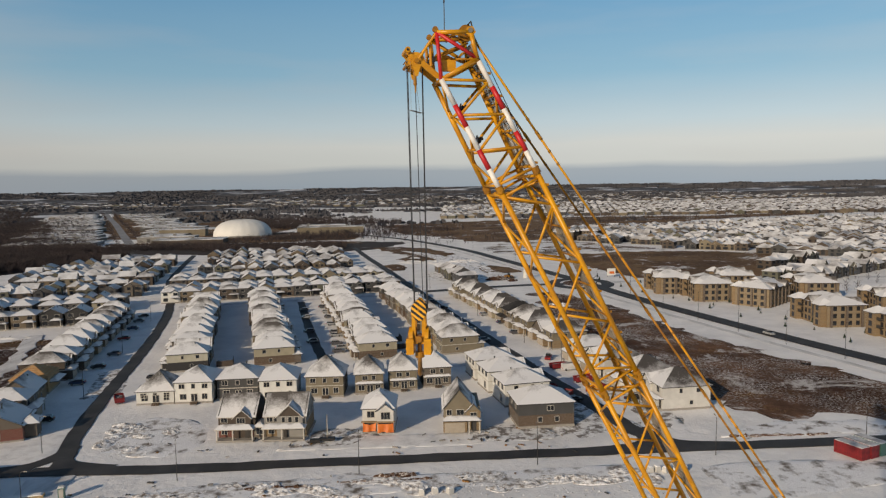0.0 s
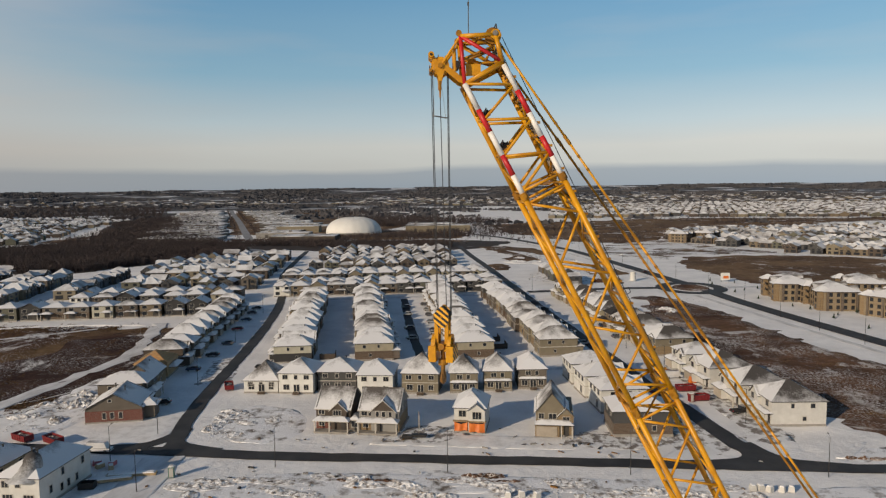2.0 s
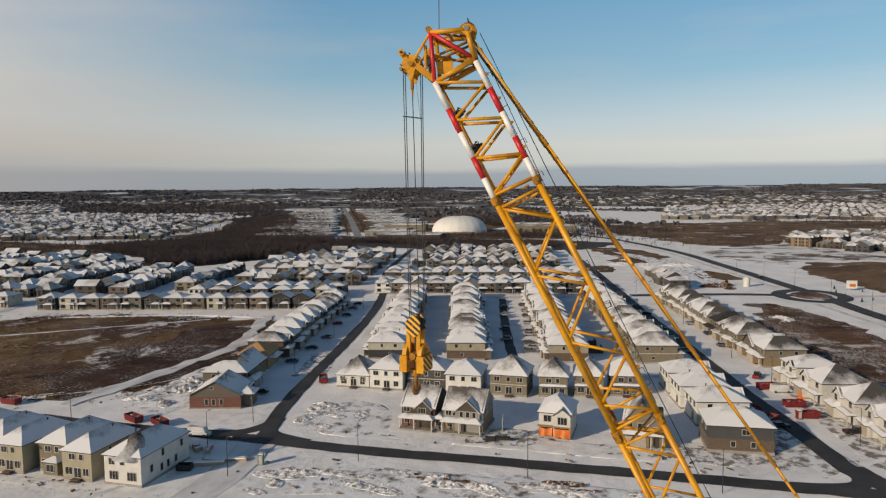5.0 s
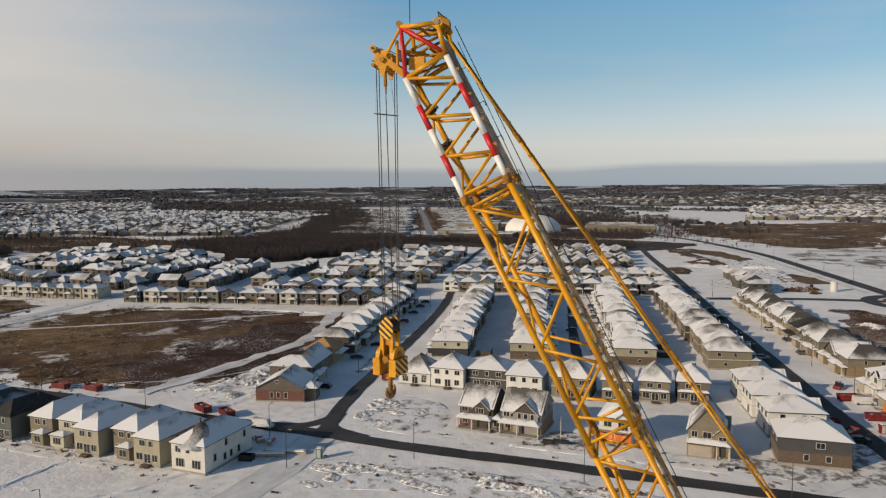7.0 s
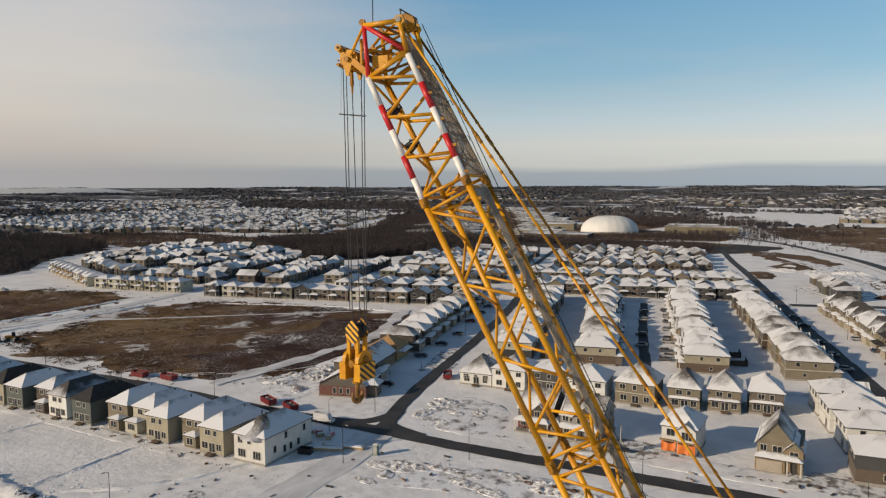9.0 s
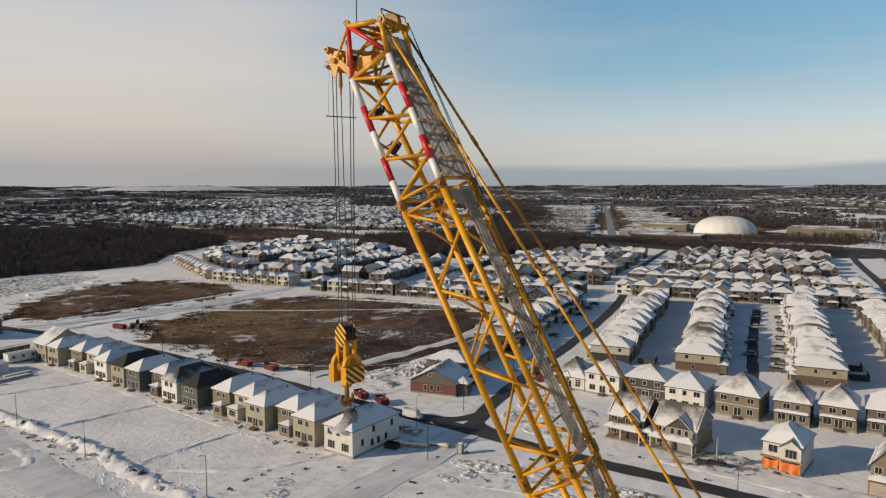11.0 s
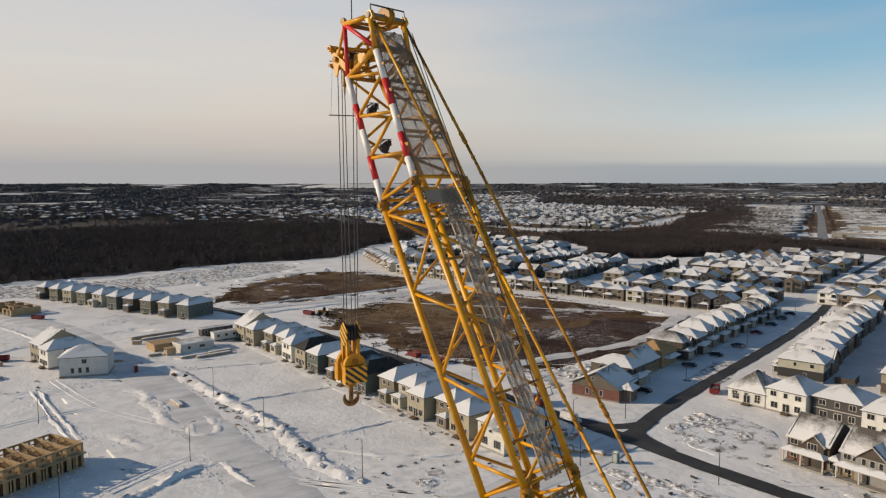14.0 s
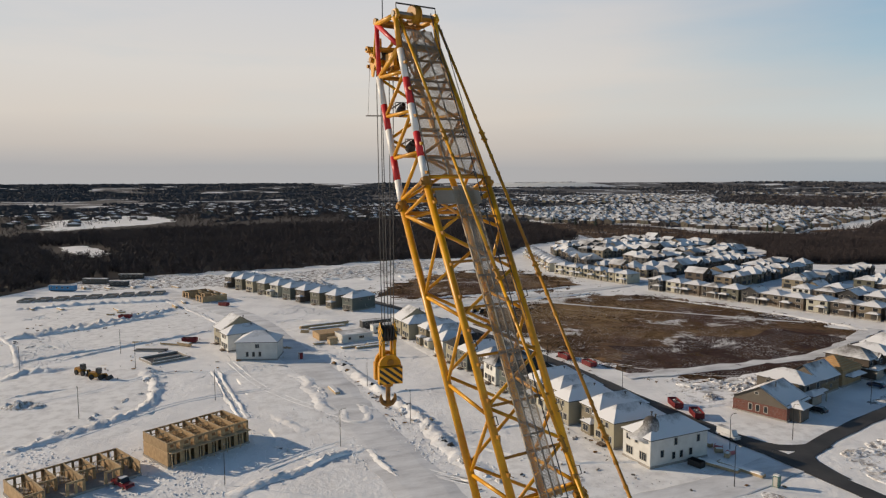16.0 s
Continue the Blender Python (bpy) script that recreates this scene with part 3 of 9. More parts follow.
# roads
strip("road", [(-84, 137), (-55, 137.4), (-22, 140), (19, 142.6), (56, 145), (87, 147.2), (150, 152), (300, 165)], 4.0, 0.054, ASPHALT, "dark ploughed asphalt street between snowy verges", "road")
strip("road", [(-420, 84), (-340, 101), (-295, 114), (-262, 122.5), (-231, 129), (-194, 131.5), (-160, 134.5), (-120, 134.8), (-84, 137)], 4.2, 0.062, ASPHALT, "dark ploughed asphalt street between snowy verges", "road")
strip("road", [(-79, 138), (-81.5, 146), (-86.3, 160), (-93, 186.5), (-100.5, 219), (-114, 274), (-129, 325), (-153, 390), (-171, 436), (-196, 528), (-214, 600)], 3.5, 0.070, ASPHALT, "dark ploughed asphalt street between snowy verges", "road")
strip("road", [(50, 144.5), (42.8, 155), (36.5, 177), (29.5, 200), (22, 229), (11, 272), (-2.7, 324), (-20, 396), (-41, 481), (-64, 570), (-85, 660)], 4.2, 0.074, ASPHALT, "dark ploughed asphalt street between snowy verges", "road")
strip("road", [(-88, 197), (-60, 204), (-20, 212), (24, 222)], 5.0, 0.050, PACKED, "snow-packed side street", "road")
strip("road", [(-38, 214), (-39.7, 224), (-55, 280), (-71, 344)], 2.8, 0.074, ASPHALT, "ploughed side lane with parked cars", "road")
strip("road", [(-128, 335), (-75, 349), (-15, 366)], 5.0, 0.058, PACKED, "snow-packed side street", "road")
strip("road", [(-118, 860), (-79, 801), (-37, 736), (14, 623), (41, 535), (65, 449), (80, 395), (92, 343), (110, 283), (131, 222), (160, 150), (205, 50)], 7.5, 0.16, ASPHALT, "curving arterial road with snowy verges", "road", wobble=0.1)
strip("road", [(-56, 742), (0, 630), (29, 540), (54, 452), (64, 420)], 2.2, 0.12, PACKED, "snow-covered path beside the arterial road", "road", wobble=0.1)
strip("road", [(74, 366), (81, 343), (99, 282), (120, 219), (148, 148)], 2.4, 0.12, PACKED, "snow-covered path beside the arterial road", "road", wobble=0.1)
strip("road", [(84, 392), (60, 392), (30, 386), (-10, 372)], 6, 0.085, ASPHALT, "snow-streaked connecting street", "road")
strip("road", [(86, 392), (120, 402), (180, 408), (260, 400)], 5, 0.089, PACKED, "snow-packed side street", "road")
strip("road", [(-262, 600), (-288, 652), (-417, 912), (-560, 1200), (-720, 1515), (-1150, 2380)], 9, 0.148, SALTED, "long straight road past warehouses", "road", step=20)
strip("road", [(-60, 65), (-91, 64), (-134, 63), (-182, 62.5), (-223, 59), (-283, 52), (-362, 25), (-400, 5)], 7, 0.06, PACKED, "snow-packed construction road", "road", wobble=0.5, thick=0.14, skirt=2.6)
strip("road", [(-78, 134), (-75, 120), (-74, 100), (-72, 80)], 8, 0.076, PACKED, "snow-packed construction road", "road", wobble=0.5)
strip("road", [(-290, 118), (-284, 150), (-281, 185), (-289, 240), (-305, 300), (-330, 400)], 6, 0.094, PACKED, "snow-packed road between fields", "road", wobble=0.4)

for pts in ([(-82.6, 151), (-81.2, 145), (-77.5, 140.6), (-68, 138.4)], [(-82.2, 150), (-83.4, 143.6), (-87.5, 139.0), (-98, 136.4)], [(44, 157), (47.2, 150.6), (51.5, 147.2), (62, 146.0)], [(43, 156), (43.6, 149.4), (40.0, 146.0), (30, 143.8)]):
    strip("road_corner", pts, 3.0, 0.066, ASPHALT, "curved asphalt corner of a street junction", "road", wobble=0.1, step=1.5)

# fields and scrub
patch("field", [(-268, 190), (-270, 232), (-236, 253), (-200, 258), (-157, 262), (-136, 246), (-124, 200), (-120, 172), (-140, 158), (-150, 146), (-192, 142), (-250, 148)], 0.02, FIELD, "brown dead-grass field dusted with snow", "field", 7.0, 0.14)
patch("field", [(-184, 150), (-150, 149), (-141, 160), (-124, 176), (-126, 200), (-138, 242), (-158, 256), (-182, 250), (-172, 222), (-186, 196), (-170, 172)], 0.06, BRUSH, "dark brushy end of the brown field", "field", 6.0, 0.12)
patch("field", [(-312, 124), (-345, 140), (-380, 185), (-378, 225), (-330, 236), (-296, 225), (-293, 180), (-297, 140)], 0.02, FIELD, "brown dead-grass field dusted with snow", "field", 8.0, 0.14)
patch("field", [(50, 368), (68, 344), (79, 305), (96, 247), (116, 199), (142, 156), (118, 156), (96, 161), (76, 162), (71, 176), (66, 203), (57, 220), (52, 238), (48, 271), (44, 303), (44, 335)], 0.02, SCRUB, "bare brown soil streaked with snow", "field", 5.0, 0.3)
patch("field", [(104, 560), (160, 575), (215, 566), (260, 520), (243, 455), (180, 412), (120, 412), (105, 447), (92, 500)], 0.02, MEADOW, "brown grass field beyond the arterial road", "field", 4.0, 0.5)
patch("field", [(-12, 420), (10, 470), (-15, 560), (-40, 620), (10, 560), (35, 480), (40, 430), (20, 405)], 0.02, ROUGH, "rough snowy waste ground", "field", 4.0, 0.6)
patch("field", [(0, 745), (50, 690), (104, 716), (128, 850), (60, 890), (-20, 850)], 0.02, MEADOW, "brown scrub behind the houses", "field", 10.0, 0.05)
patch("field", [(-150, 690), (-90, 668), (-70, 690), (-80, 720), (-140, 740)], 0.02, MEADOW, "brown scrub behind the houses", "field", 6.0, 0.05)
patch("field", [(-420, 95), (-436, 30), (-428, -20), (-400, -30), (-385, 30), (-375, 90), (-390, 160), (-420, 210), (-452, 190)], 0.02, CHURN, "rough churned snow beside the wood", "field", 5.0, 0.7)
patch("field", [(-128, 146), (-112, 143), (-112, 175), (-128, 200), (-134, 180)], -0.05, ROUGH, "churned snow and soil behind houses", "field", 2.0, 0.5)
patch("field", [(-76, 145), (-60, 143), (-52, 152), (-58, 166), (-72, 172), (-78, 160)], -0.06, ROUGH, "churned snow on an empty lot", "field", 3.5, 0.1)
patch("field", [(-62, 128), (-40, 131), (0, 134), (40, 137), (42, 131), (0, 126), (-40, 120), (-66, 112)], -0.06, ROUGH, "churned snow and earth beside the street", "field", 3.0, 0.12)
patch("field", [(-90, 1080), (90, 1120), (130, 1280), (-60, 1420), (-220, 1240)], 0.1, SNOW, "open snowy field among woods", "field", 10, 0.3)
strip("road", [(-143, 144), (-141, 166), (-139.5, 188), (-138.6, 206), (-143, 228), (-153, 254), (-160, 272)], 4.6, 0.19, PACKED, "snowy track trodden through the brown field", "road", wobble=1.3, thick=0.12)
strip("road", [(-275, 178), (-240, 206), (-205, 236), (-180, 258)], 1.4, 0.19, PACKED, "thin snowy track through the brown field", "road", wobble=0.5, thick=0.12)
# roundabout on the arterial road
ring = [(76.5 + 15 * math.cos(a), 393 + 19 * math.sin(a)) for a in [2 * math.pi * i / 12 for i in range(13)]]
strip("road", ring, 6.5, 0.13, ASPHALT, "snow-streaked roundabout", "road", wobble=0.1)
patch("traffic_island", [(76.5 + 9.5 * math.cos(a), 393 + 12.5 * math.sin(a)) for a in [2 * math.pi * i / 10 for i in range(10)]], 0.2, SCRUB, "brown planted island of the roundabout", "traffic island", 0.4, 0.5)
for outline in ([(-4, 450), (5, 447), (12, 456), (8, 470), (-2, 468)], [(14, 452), (28, 446), (46, 446), (50, 458), (38, 484), (26, 492), (20, 470)], [(-36, 540), (-20, 520), (-4, 548), (8, 575), (-6, 590), (-24, 572)], [(-44, 500), (-34, 470), (-26, 474), (-34, 506)]):
    patch("field", outline, 0.05, MEADOW, "bare brown soil on waste ground", "field", 2.0, 0.4)
patch("field", [(-70, 655), (-22, 640), (4, 580), (-8, 535), (-40, 590)], 0.04, MEADOW, "brown waste ground patched with snow", "field", 5.0, 0.05)
patch("field", [(-60, 860), (0, 760), (60, 700), (118, 800), (194, 884), (300, 935), (385, 1050), (600, 1155), (640, 1230), (434, 1170), (261, 1190), (162, 1165), (64, 1140), (0, 1100), (-85, 1000)], 0.02, MEADOW, "brown scrub belt", "field", 12.0, 0.05)
patch("field", [(30, 610), (74, 545), (110, 575), (160, 588), (200, 565), (137, 670), (112, 730), (66, 690)], 0.02, WASTE, "snowy ground with bare brown patches", "field", 6.0, 0.05)

patch("field", [(-345, 712), (-150, 724), (-90, 800), (-250, 1130), (-420, 1480), (-640, 1930), (-860, 1900), (-700, 1480), (-560, 1140), (-430, 880)], 0.0, MEADOW, "brown frozen ground between the warehouses", "field", 12.0, 0.03)
patch("field", [(-560, 690), (-420, 680), (-380, 740), (-450, 830), (-560, 900)], 0.01, MEADOW, "brown brushland beside the warehouses", "field", 10.0, 0.03)
patch("field", [(-380, 745), (-310, 750), (-330, 800), (-400, 810)], 0.07, SNOW, "snowy yard beside a warehouse", "field", 4.0, 0.02)
patch("field", [(-220, 900), (-130, 880), (-110, 960), (-200, 1000)], 0.07, SNOW, "snowy yard beside a warehouse", "field", 4.0, 0.02)
patch("field", [(-480, 860), (-410, 850), (-470, 960), (-540, 960)], 0.07, SNOW, "snowy yard beside a warehouse", "field", 4.0, 0.02)

for outline in ([(-196, 38), (-160, 40), (-118, 44), (-112, 60), (-150, 58), (-196, 57)], [(-98, 70), (-60, 66), (-52, 96), (-60, 122), (-92, 122), (-104, 96)], [(-224, 100), (-160, 101), (-92, 103), (-84, 106), (-160, 106), (-226, 105)]):
    patch("snow_field", outline, -0.05, TRAMPLED, "trampled snow crossed by boots and wheels", "field", 4.0, 0.06)
for outline in ([(-215, -30), (-160, -34), (-140, 0), (-160, 20), (-200, 22), (-222, 0)], [(-330, -30), (-250, -20), (-240, 30), (-300, 40), (-350, 10)], [(-256, 62), (-206, 76), (-206, 98), (-250, 100), (-266, 80)],
                [(-104, 139), (-84, 140), (-88, 160), (-98, 152)], [(-40, 146), (10, 149), (12, 156), (-30, 154)]):
    patch("snow_field", outline, -0.05, TRAMPLED, "trampled snow crossed by boots and wheels", "field", 4.0, 0.06)
patch("field", [(58, 150), (84, 151.5), (118, 154), (126, 157), (98, 160), (74, 160)], -0.04, ROUGH, "churned snow and soil beside the street", "field", 2.0, 0.1)
patch("field", [(56, 118), (84, 126), (96, 134), (70, 138), (48, 134)], -0.05, ROUGH, "churned snow and soil beside the street", "field", 3.0, 0.1)

for outline in ([(24, 152), (46, 152), (40, 172), (33, 200), (26, 226), (20, 222), (24, 190)], [(47, 160), (56, 158), (52, 196), (42, 232), (36, 228), (40, 196)], [(-36, 147), (-20, 148), (-16, 158), (-30, 160)], [(2, 150), (24, 151), (22, 160), (6, 158)], [(-100, 186), (-90, 188), (-98, 216), (-106, 214)]):
    patch("snow_field", outline, -0.05, CHURN, "trodden snow and soil round unfinished houses", "field", 2.5, 0.08)

# ---- houses ----
def lattice(xs, zs, y0, y1):
    """A window frame as one shell: every other cell of the grid is open."""
    g = Geo()
    nx, nz = len(xs), len(zs)
    g.v = [(x, y, z) for y in (y0, y1) for x in xs for z in zs]

    def at(i, j, k):
        return k * nx * nz + i * nz + j
    solid_cell = {(i, j) for i in range(nx - 1) for j in range(nz - 1) if i % 2 == 0 or j % 2 == 0}
    for i, j in solid_cell:
        q = [(i, j), (i + 1, j), (i + 1, j + 1), (i, j + 1)]
        g.f += [tuple(at(*p, 0) for p in q), tuple(at(*p, 1) for p in reversed(q))]
        for (p, r), nb in zip(zip(q, q[1:] + q[:1]), ((i, j - 1), (i + 1, j), (i, j + 1), (i - 1, j))):
            if nb not in solid_cell:
                g.f.append((at(*p, 0), at(*p, 1), at(*r, 1), at(*r, 0)))
    g.m = [0] * len(g.f)
    return g


def framed_pane(w, h, trim=None):
    """A window of one shell: its frame round a sunk pane."""
    a, c = w / 2, h / 2
    v = [(x * (a + 0.04), y, z * (c + 0.04)) for y in (0.01, -0.06) for x, z in ((-1, -1), (1, -1), (1, 1), (-1, 1))]
    v += [(x * (a - 0.03), y, z * (c - 0.03)) for y in (-0.06, -0.03) for x, z in ((-1, -1), (1, -1), (1, 1), (-1, 1))]
    g = Geo().add(v, [(i, (i + 1) % 4, 4 + (i + 1) % 4, 4 + i) for i in range(4)] + [(4 + i, 4 + (i + 1) % 4, 8 + (i + 1) % 4, 8 + i) for i in range(4)] + [(8 + i, 8 + (i + 1) % 4, 12 + (i + 1) % 4, 12 + i) for i in range(4)] + [(3, 2, 1, 0)])
    g.f.append((12, 13, 14, 15))
    g.m.append(1)
    return g.mesh("window", [trim or TRIM, GLASS])


def window(parent, x, y, z, face, w, h, plain=False, trim=None):
    """A framed window on a wall. face: 0 south, 1 east, 2 north, 3 west."""
    key = ("win", round(w, 1), round(h, 1))

    def frame_mesh():
        a, c = w / 2, h / 2
        xs = [-a - 0.05, -a + 0.05]
        bars = 0 if w <= 1.1 else 1 if w < 1.9 else 2
        for i in range(bars):
            m = -a + w * (i + 1) / (bars + 1)
            xs += [m - 0.03, m + 0.03]
        xs += [a - 0.05, a + 0.05]
        return lattice(xs, [-c - 0.05, -c + 0.05, c - 0.05, c + 0.05], -0.08, 0.02).mesh("window", TRIM)

    def pane_mesh():
        return Geo().box((0, -0.01, 0), (w - 0.04, 0.03, h - 0.04)).mesh("pane", GLASS)
    m = Matrix.Translation((x, y, z)) @ Matrix.Rotation(face * math.pi / 2, 4, "Z")
    if plain:
        part("window", shared(key + ("s", trim.name if trim else ""), lambda: framed_pane(w, h, trim)), None, parent, "", m)
        return
    fr = part("window", shared(key, frame_mesh), None, parent, "", m)
    part("pane", shared(key + ("p",), pane_mesh), None, fr, "")


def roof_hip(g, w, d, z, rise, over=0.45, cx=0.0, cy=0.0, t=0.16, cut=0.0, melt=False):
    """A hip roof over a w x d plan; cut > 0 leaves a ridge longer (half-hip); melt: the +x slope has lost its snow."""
    a, b = w / 2 + over, d / 2 + over
    if w >= d:
        r = max(0.3, a - b * (1 - cut))
        ridge = [(-r, 0), (r, 0)]
    else:
        r = max(0.3, b - a * (1 - cut))
        ridge = [(0, -r), (0, r)]
    low = [(-a, -b), (a, -b), (a, b), (-a, b)]
    vs = [(cx + x, cy + y, z - t) for x, y in low] + [(cx + x, cy + y, z) for x, y in low] + [(cx + x, cy + y, z + rise) for x, y in ridge]
    g.add(vs, [(3, 2, 1, 0), (0, 1, 5, 4), (1, 2, 6, 5), (2, 3, 7, 6), (3, 0, 4, 7)], 1)
    n = len(g.v) - 10
    fs = [(4, 5, 9, 8), (6, 7, 8, 9), (5, 6, 9), (7, 4, 8)] if w >= d else [(4, 5, 8), (6, 7, 9), (5, 6, 9, 8), (7, 4, 8, 9)]
    g.f += [tuple(i + n for i in q) for q in fs]
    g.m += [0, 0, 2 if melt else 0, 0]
    return g


def roof_gable(g, cx, y0, y1, w, z, rise, over=0.35, t=0.14):
    """A gable roof whose ridge runs along y from y0 to y1."""
    a = w / 2 + over
    k = rise / (w / 2)
    e = z - over * k
    prof = [(-a, e), (0, z + rise), (a, e), (a, e - t), (0, z + rise - t), (-a, e - t)]
    vs = [(cx + x, y, h) for y in (y0, y1) for x, h in prof]
    g.add(vs, [(0, 1, 2, 3, 4, 5), (11, 10, 9, 8, 7, 6)] + [(i, (i + 1) % 6, 6 + (i + 1) % 6, 6 + i) for i in range(2, 6)], 1)
    n = len(g.v) - 12
    g.f += [tuple(i + n for i in (0, 1, 7, 6)), tuple(i + n for i in (1, 2, 8, 7))]
    g.m += [0, 0]
    return g


def gable_wall(g, cx, y, w, z, rise, depth=0.25):
    vs = [(cx + x, y + dy, h) for dy in (0, depth) for x, h in ((-w / 2, z), (w / 2, z), (0, z + rise))]
    return g.add(vs, [(0, 1, 2), (5, 4, 3), (0, 1, 4, 3), (1, 2, 5, 4), (2, 0, 3, 5)])


def across(g):
    """Turns a shape by a quarter, so that a ridge along y runs along x."""
    g.v = [(-y, x, z) for x, y, z in g.v]
    return g


def vent(parent, x, y, z):
    g = shared("vent", lambda: Geo().tube((0, 0, -0.5), (0, 0, 0.55), 0.14, 8).box((0, 0, 0.6), (0.42, 0.42, 0.10)).mesh("roof_vent", TRIM_DK))
    part("roof_vent", g, None, parent, "", Matrix.Translation((x, y, z)))


def house(w, d, wall, style="hip", eave=5.7, rise=2.6, lower=None, roof=None, front="garage", rear="patio", gable=0.0, gx=0.0, full=True, label="", bands=True, wing=0.0, pent=False, melt=False, seen=""):
    """A detached two-storey house with its front to the south (-y). Built once for each kind, then copied."""
    h = thing("house", label, "house", "houses of the estate")
    a, b = w / 2, d / 2
    roof = roof or ROOF
    part("foundation", Geo().box((0, 0, 0.05), (w + 0.12, d + 0.12, 0.75)), CONCRETE, h)
    z0 = 0.42
    if lower:
        part("lower_wall", Geo().box((0, 0, z0 + 1.3), (w + 0.06, d + 0.06, 2.6)), lower, h)
        body = Geo().box((0, 0, (z0 + 2.6 + eave) / 2), (w, d, eave - z0 - 2.6))
    else:
        body = Geo().box((0, 0, (z0 + eave) / 2), (w, d, eave - z0))
    if style == "cross":
        end = across(gable_wall(gable_wall(Geo(), 0, -a, d, eave, rise), 0, a - 0.25, d, eave, rise))
        body.add(end.v, end.f)
    if style == "gable":
        gable_wall(body, 0, -b, w, eave, rise)
        gable_wall(body, 0, b - 0.25, w, eave, rise)
    part("wall", body, wall, h)
    rg = Geo()
    if style == "hip":
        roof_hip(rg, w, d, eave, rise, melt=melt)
    elif style == "cross":
        across(roof_gable(rg, 0, -a - 0.4, a + 0.4, d, eave, rise, 0.45))
    else:
        roof_gable(rg, 0, -b - 0.4, b + 0.4, w, eave, rise, 0.45)
    if gable:
        gr = gable * 0.42
        part("gable", gable_wall(Geo(), gx, -b - 0.55, gable, eave - 0.3, gr, 0.5), wall, h)
        part("bay", Geo().box((gx, -b - 0.25, (z0 + eave - 0.3) / 2), (gable, 0.6, eave - 0.3 - z0)), lower or wall, h)
        roof_gable(rg, gx, -b - 0.95, -b + min(d * 0.45, gr / rise * (min(w, d) / 2) + 0.6), gable, eave - 0.3, gr)
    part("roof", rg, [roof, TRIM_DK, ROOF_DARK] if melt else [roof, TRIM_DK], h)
    if full:
        vent(h, w * 0.12, d * 0.18, eave + rise * 0.72)
    fy = -b - (0.03 if lower else 0.0)
    if bands and full and not lower:
        part("belt_board", Geo().box((0, 0, 3.1), (w + 0.08, d + 0.08, 0.22)), TRIM, h)
    # front
    up = eave - 1.15
    if seen == "back":
        front = ""
    if front == "garage":
        gw = min(4.6, w * 0.5)
        gxp = -a + gw / 2 + 0.3
        out = 2.0 if full else 0.0
        if full:
            part("garage_wing", Geo().box((gxp, fy - out / 2, z0 + 1.3), (gw + 0.5, out, 2.7)), lower or wall, h)
            part("garage_roof", roof_hip(Geo(), gw + 0.5, out + 0.8, z0 + 2.65, 1.1, 0.25, gxp, fy - out / 2), [roof, TRIM_DK], h)
        part("garage_door", shared(("gd", round(gw, 1)), lambda: garage_mesh(gw)), None, h, "", Matrix.Translation((gxp, fy - out - 0.04, z0 + 1.15)))
        part("front_door", shared("door", door_mesh), None, h, "", Matrix.Translation((a - 1.3, fy - 0.02, z0 + 1.05)))
        part("porch_roof", roof_hip(Geo(), w - gw - 0.6, 1.7, 3.0, 0.6, 0.2, a - (w - gw - 0.6) / 2, fy - 0.8), [roof, TRIM_DK], h)
        part("porch_post", shared("post", lambda: Geo().box((0, 0, 1.35), (0.26, 0.26, 2.9)).mesh("porch_post", TRIM)), None, h, "", Matrix.Translation((a - 0.4, fy - 1.5, 0.1)))
        for i in (-0.3, 0.28):
            window(h, w * i, -b - (0.55 if gable and abs(w * i - gx) < gable / 2 else 0.0), up, 0, 1.6, 1.4, True)
    elif front == "patio":
        wy = -b
        n = 3 if w > 8.5 else 2
        for i in range(n):
            window(h, (i - (n - 1) / 2) * w * 0.31, wy, up, 0, 1.0 if i % 2 else 1.5, 1.25)
        window(h, -w * 0.28, fy, z0 + 1.35, 0, 1.7, 1.5)
        window(h, w * 0.30, fy, z0 + 1.35, 0, 1.4, 1.5)
        part("patio_door", shared("patio", patio_mesh), None, h, "", Matrix.Translation((w * 0.02, fy - 0.02, z0 + 1.1)))
        if pent:
            part("pent_roof", roof_hip(Geo(), w * 0.94, 0.9, 3.05, 0.55, 0.2, 0, fy - 0.3), [ROOF, TRIM_DK], h)
        if wing:
            wx, ww = math.copysign(w / 2 - abs(wing) / 2 - 0.1, wing), abs(wing)
            part("rear_wing", Geo().box((wx, fy - 1.2, 1.7), (ww, 2.4, 2.6)), wall, h)
            part("wing_roof", roof_hip(Geo(), ww, 2.8, 3.05, 0.7, 0.25, wx, fy - 1.1), [roof, TRIM_DK], h)
            window(h, wx, fy - 2.4, 1.8, 0, ww * 0.55, 1.5)
        elif full:
            part("deck_step", shared("step", lambda: Geo().box((0, -0.6, 0.3), (1.9, 1.1, 0.12)).box((0, -1.4, 0.1), (1.7, 0.5, 0.12)).box((-0.8, -0.6, 0.0), (0.1, 1.0, 0.6)).box((0.8, -0.6, 0.0), (0.1, 1.0, 0.6)).mesh("deck_step", DECK)), None, h, "", Matrix.Translation((w * 0.02, fy, 0.1)))
    elif front == "plain":
        side = -1 if gx < 0 else 1
        for i in (-0.27, 0.27):
            window(h, w * i, -b - (0.55 if gable and abs(w * i - gx) < gable / 2 else 0.0), up, 0, 2.0, 1.4, True)
        window(h, -side * w * 0.27, -b - (0.55 if gable and abs(-side * w * 0.27 - gx) < gable / 2 else 0.0), z0 + 1.3, 0, 2.2, 1.7, True)
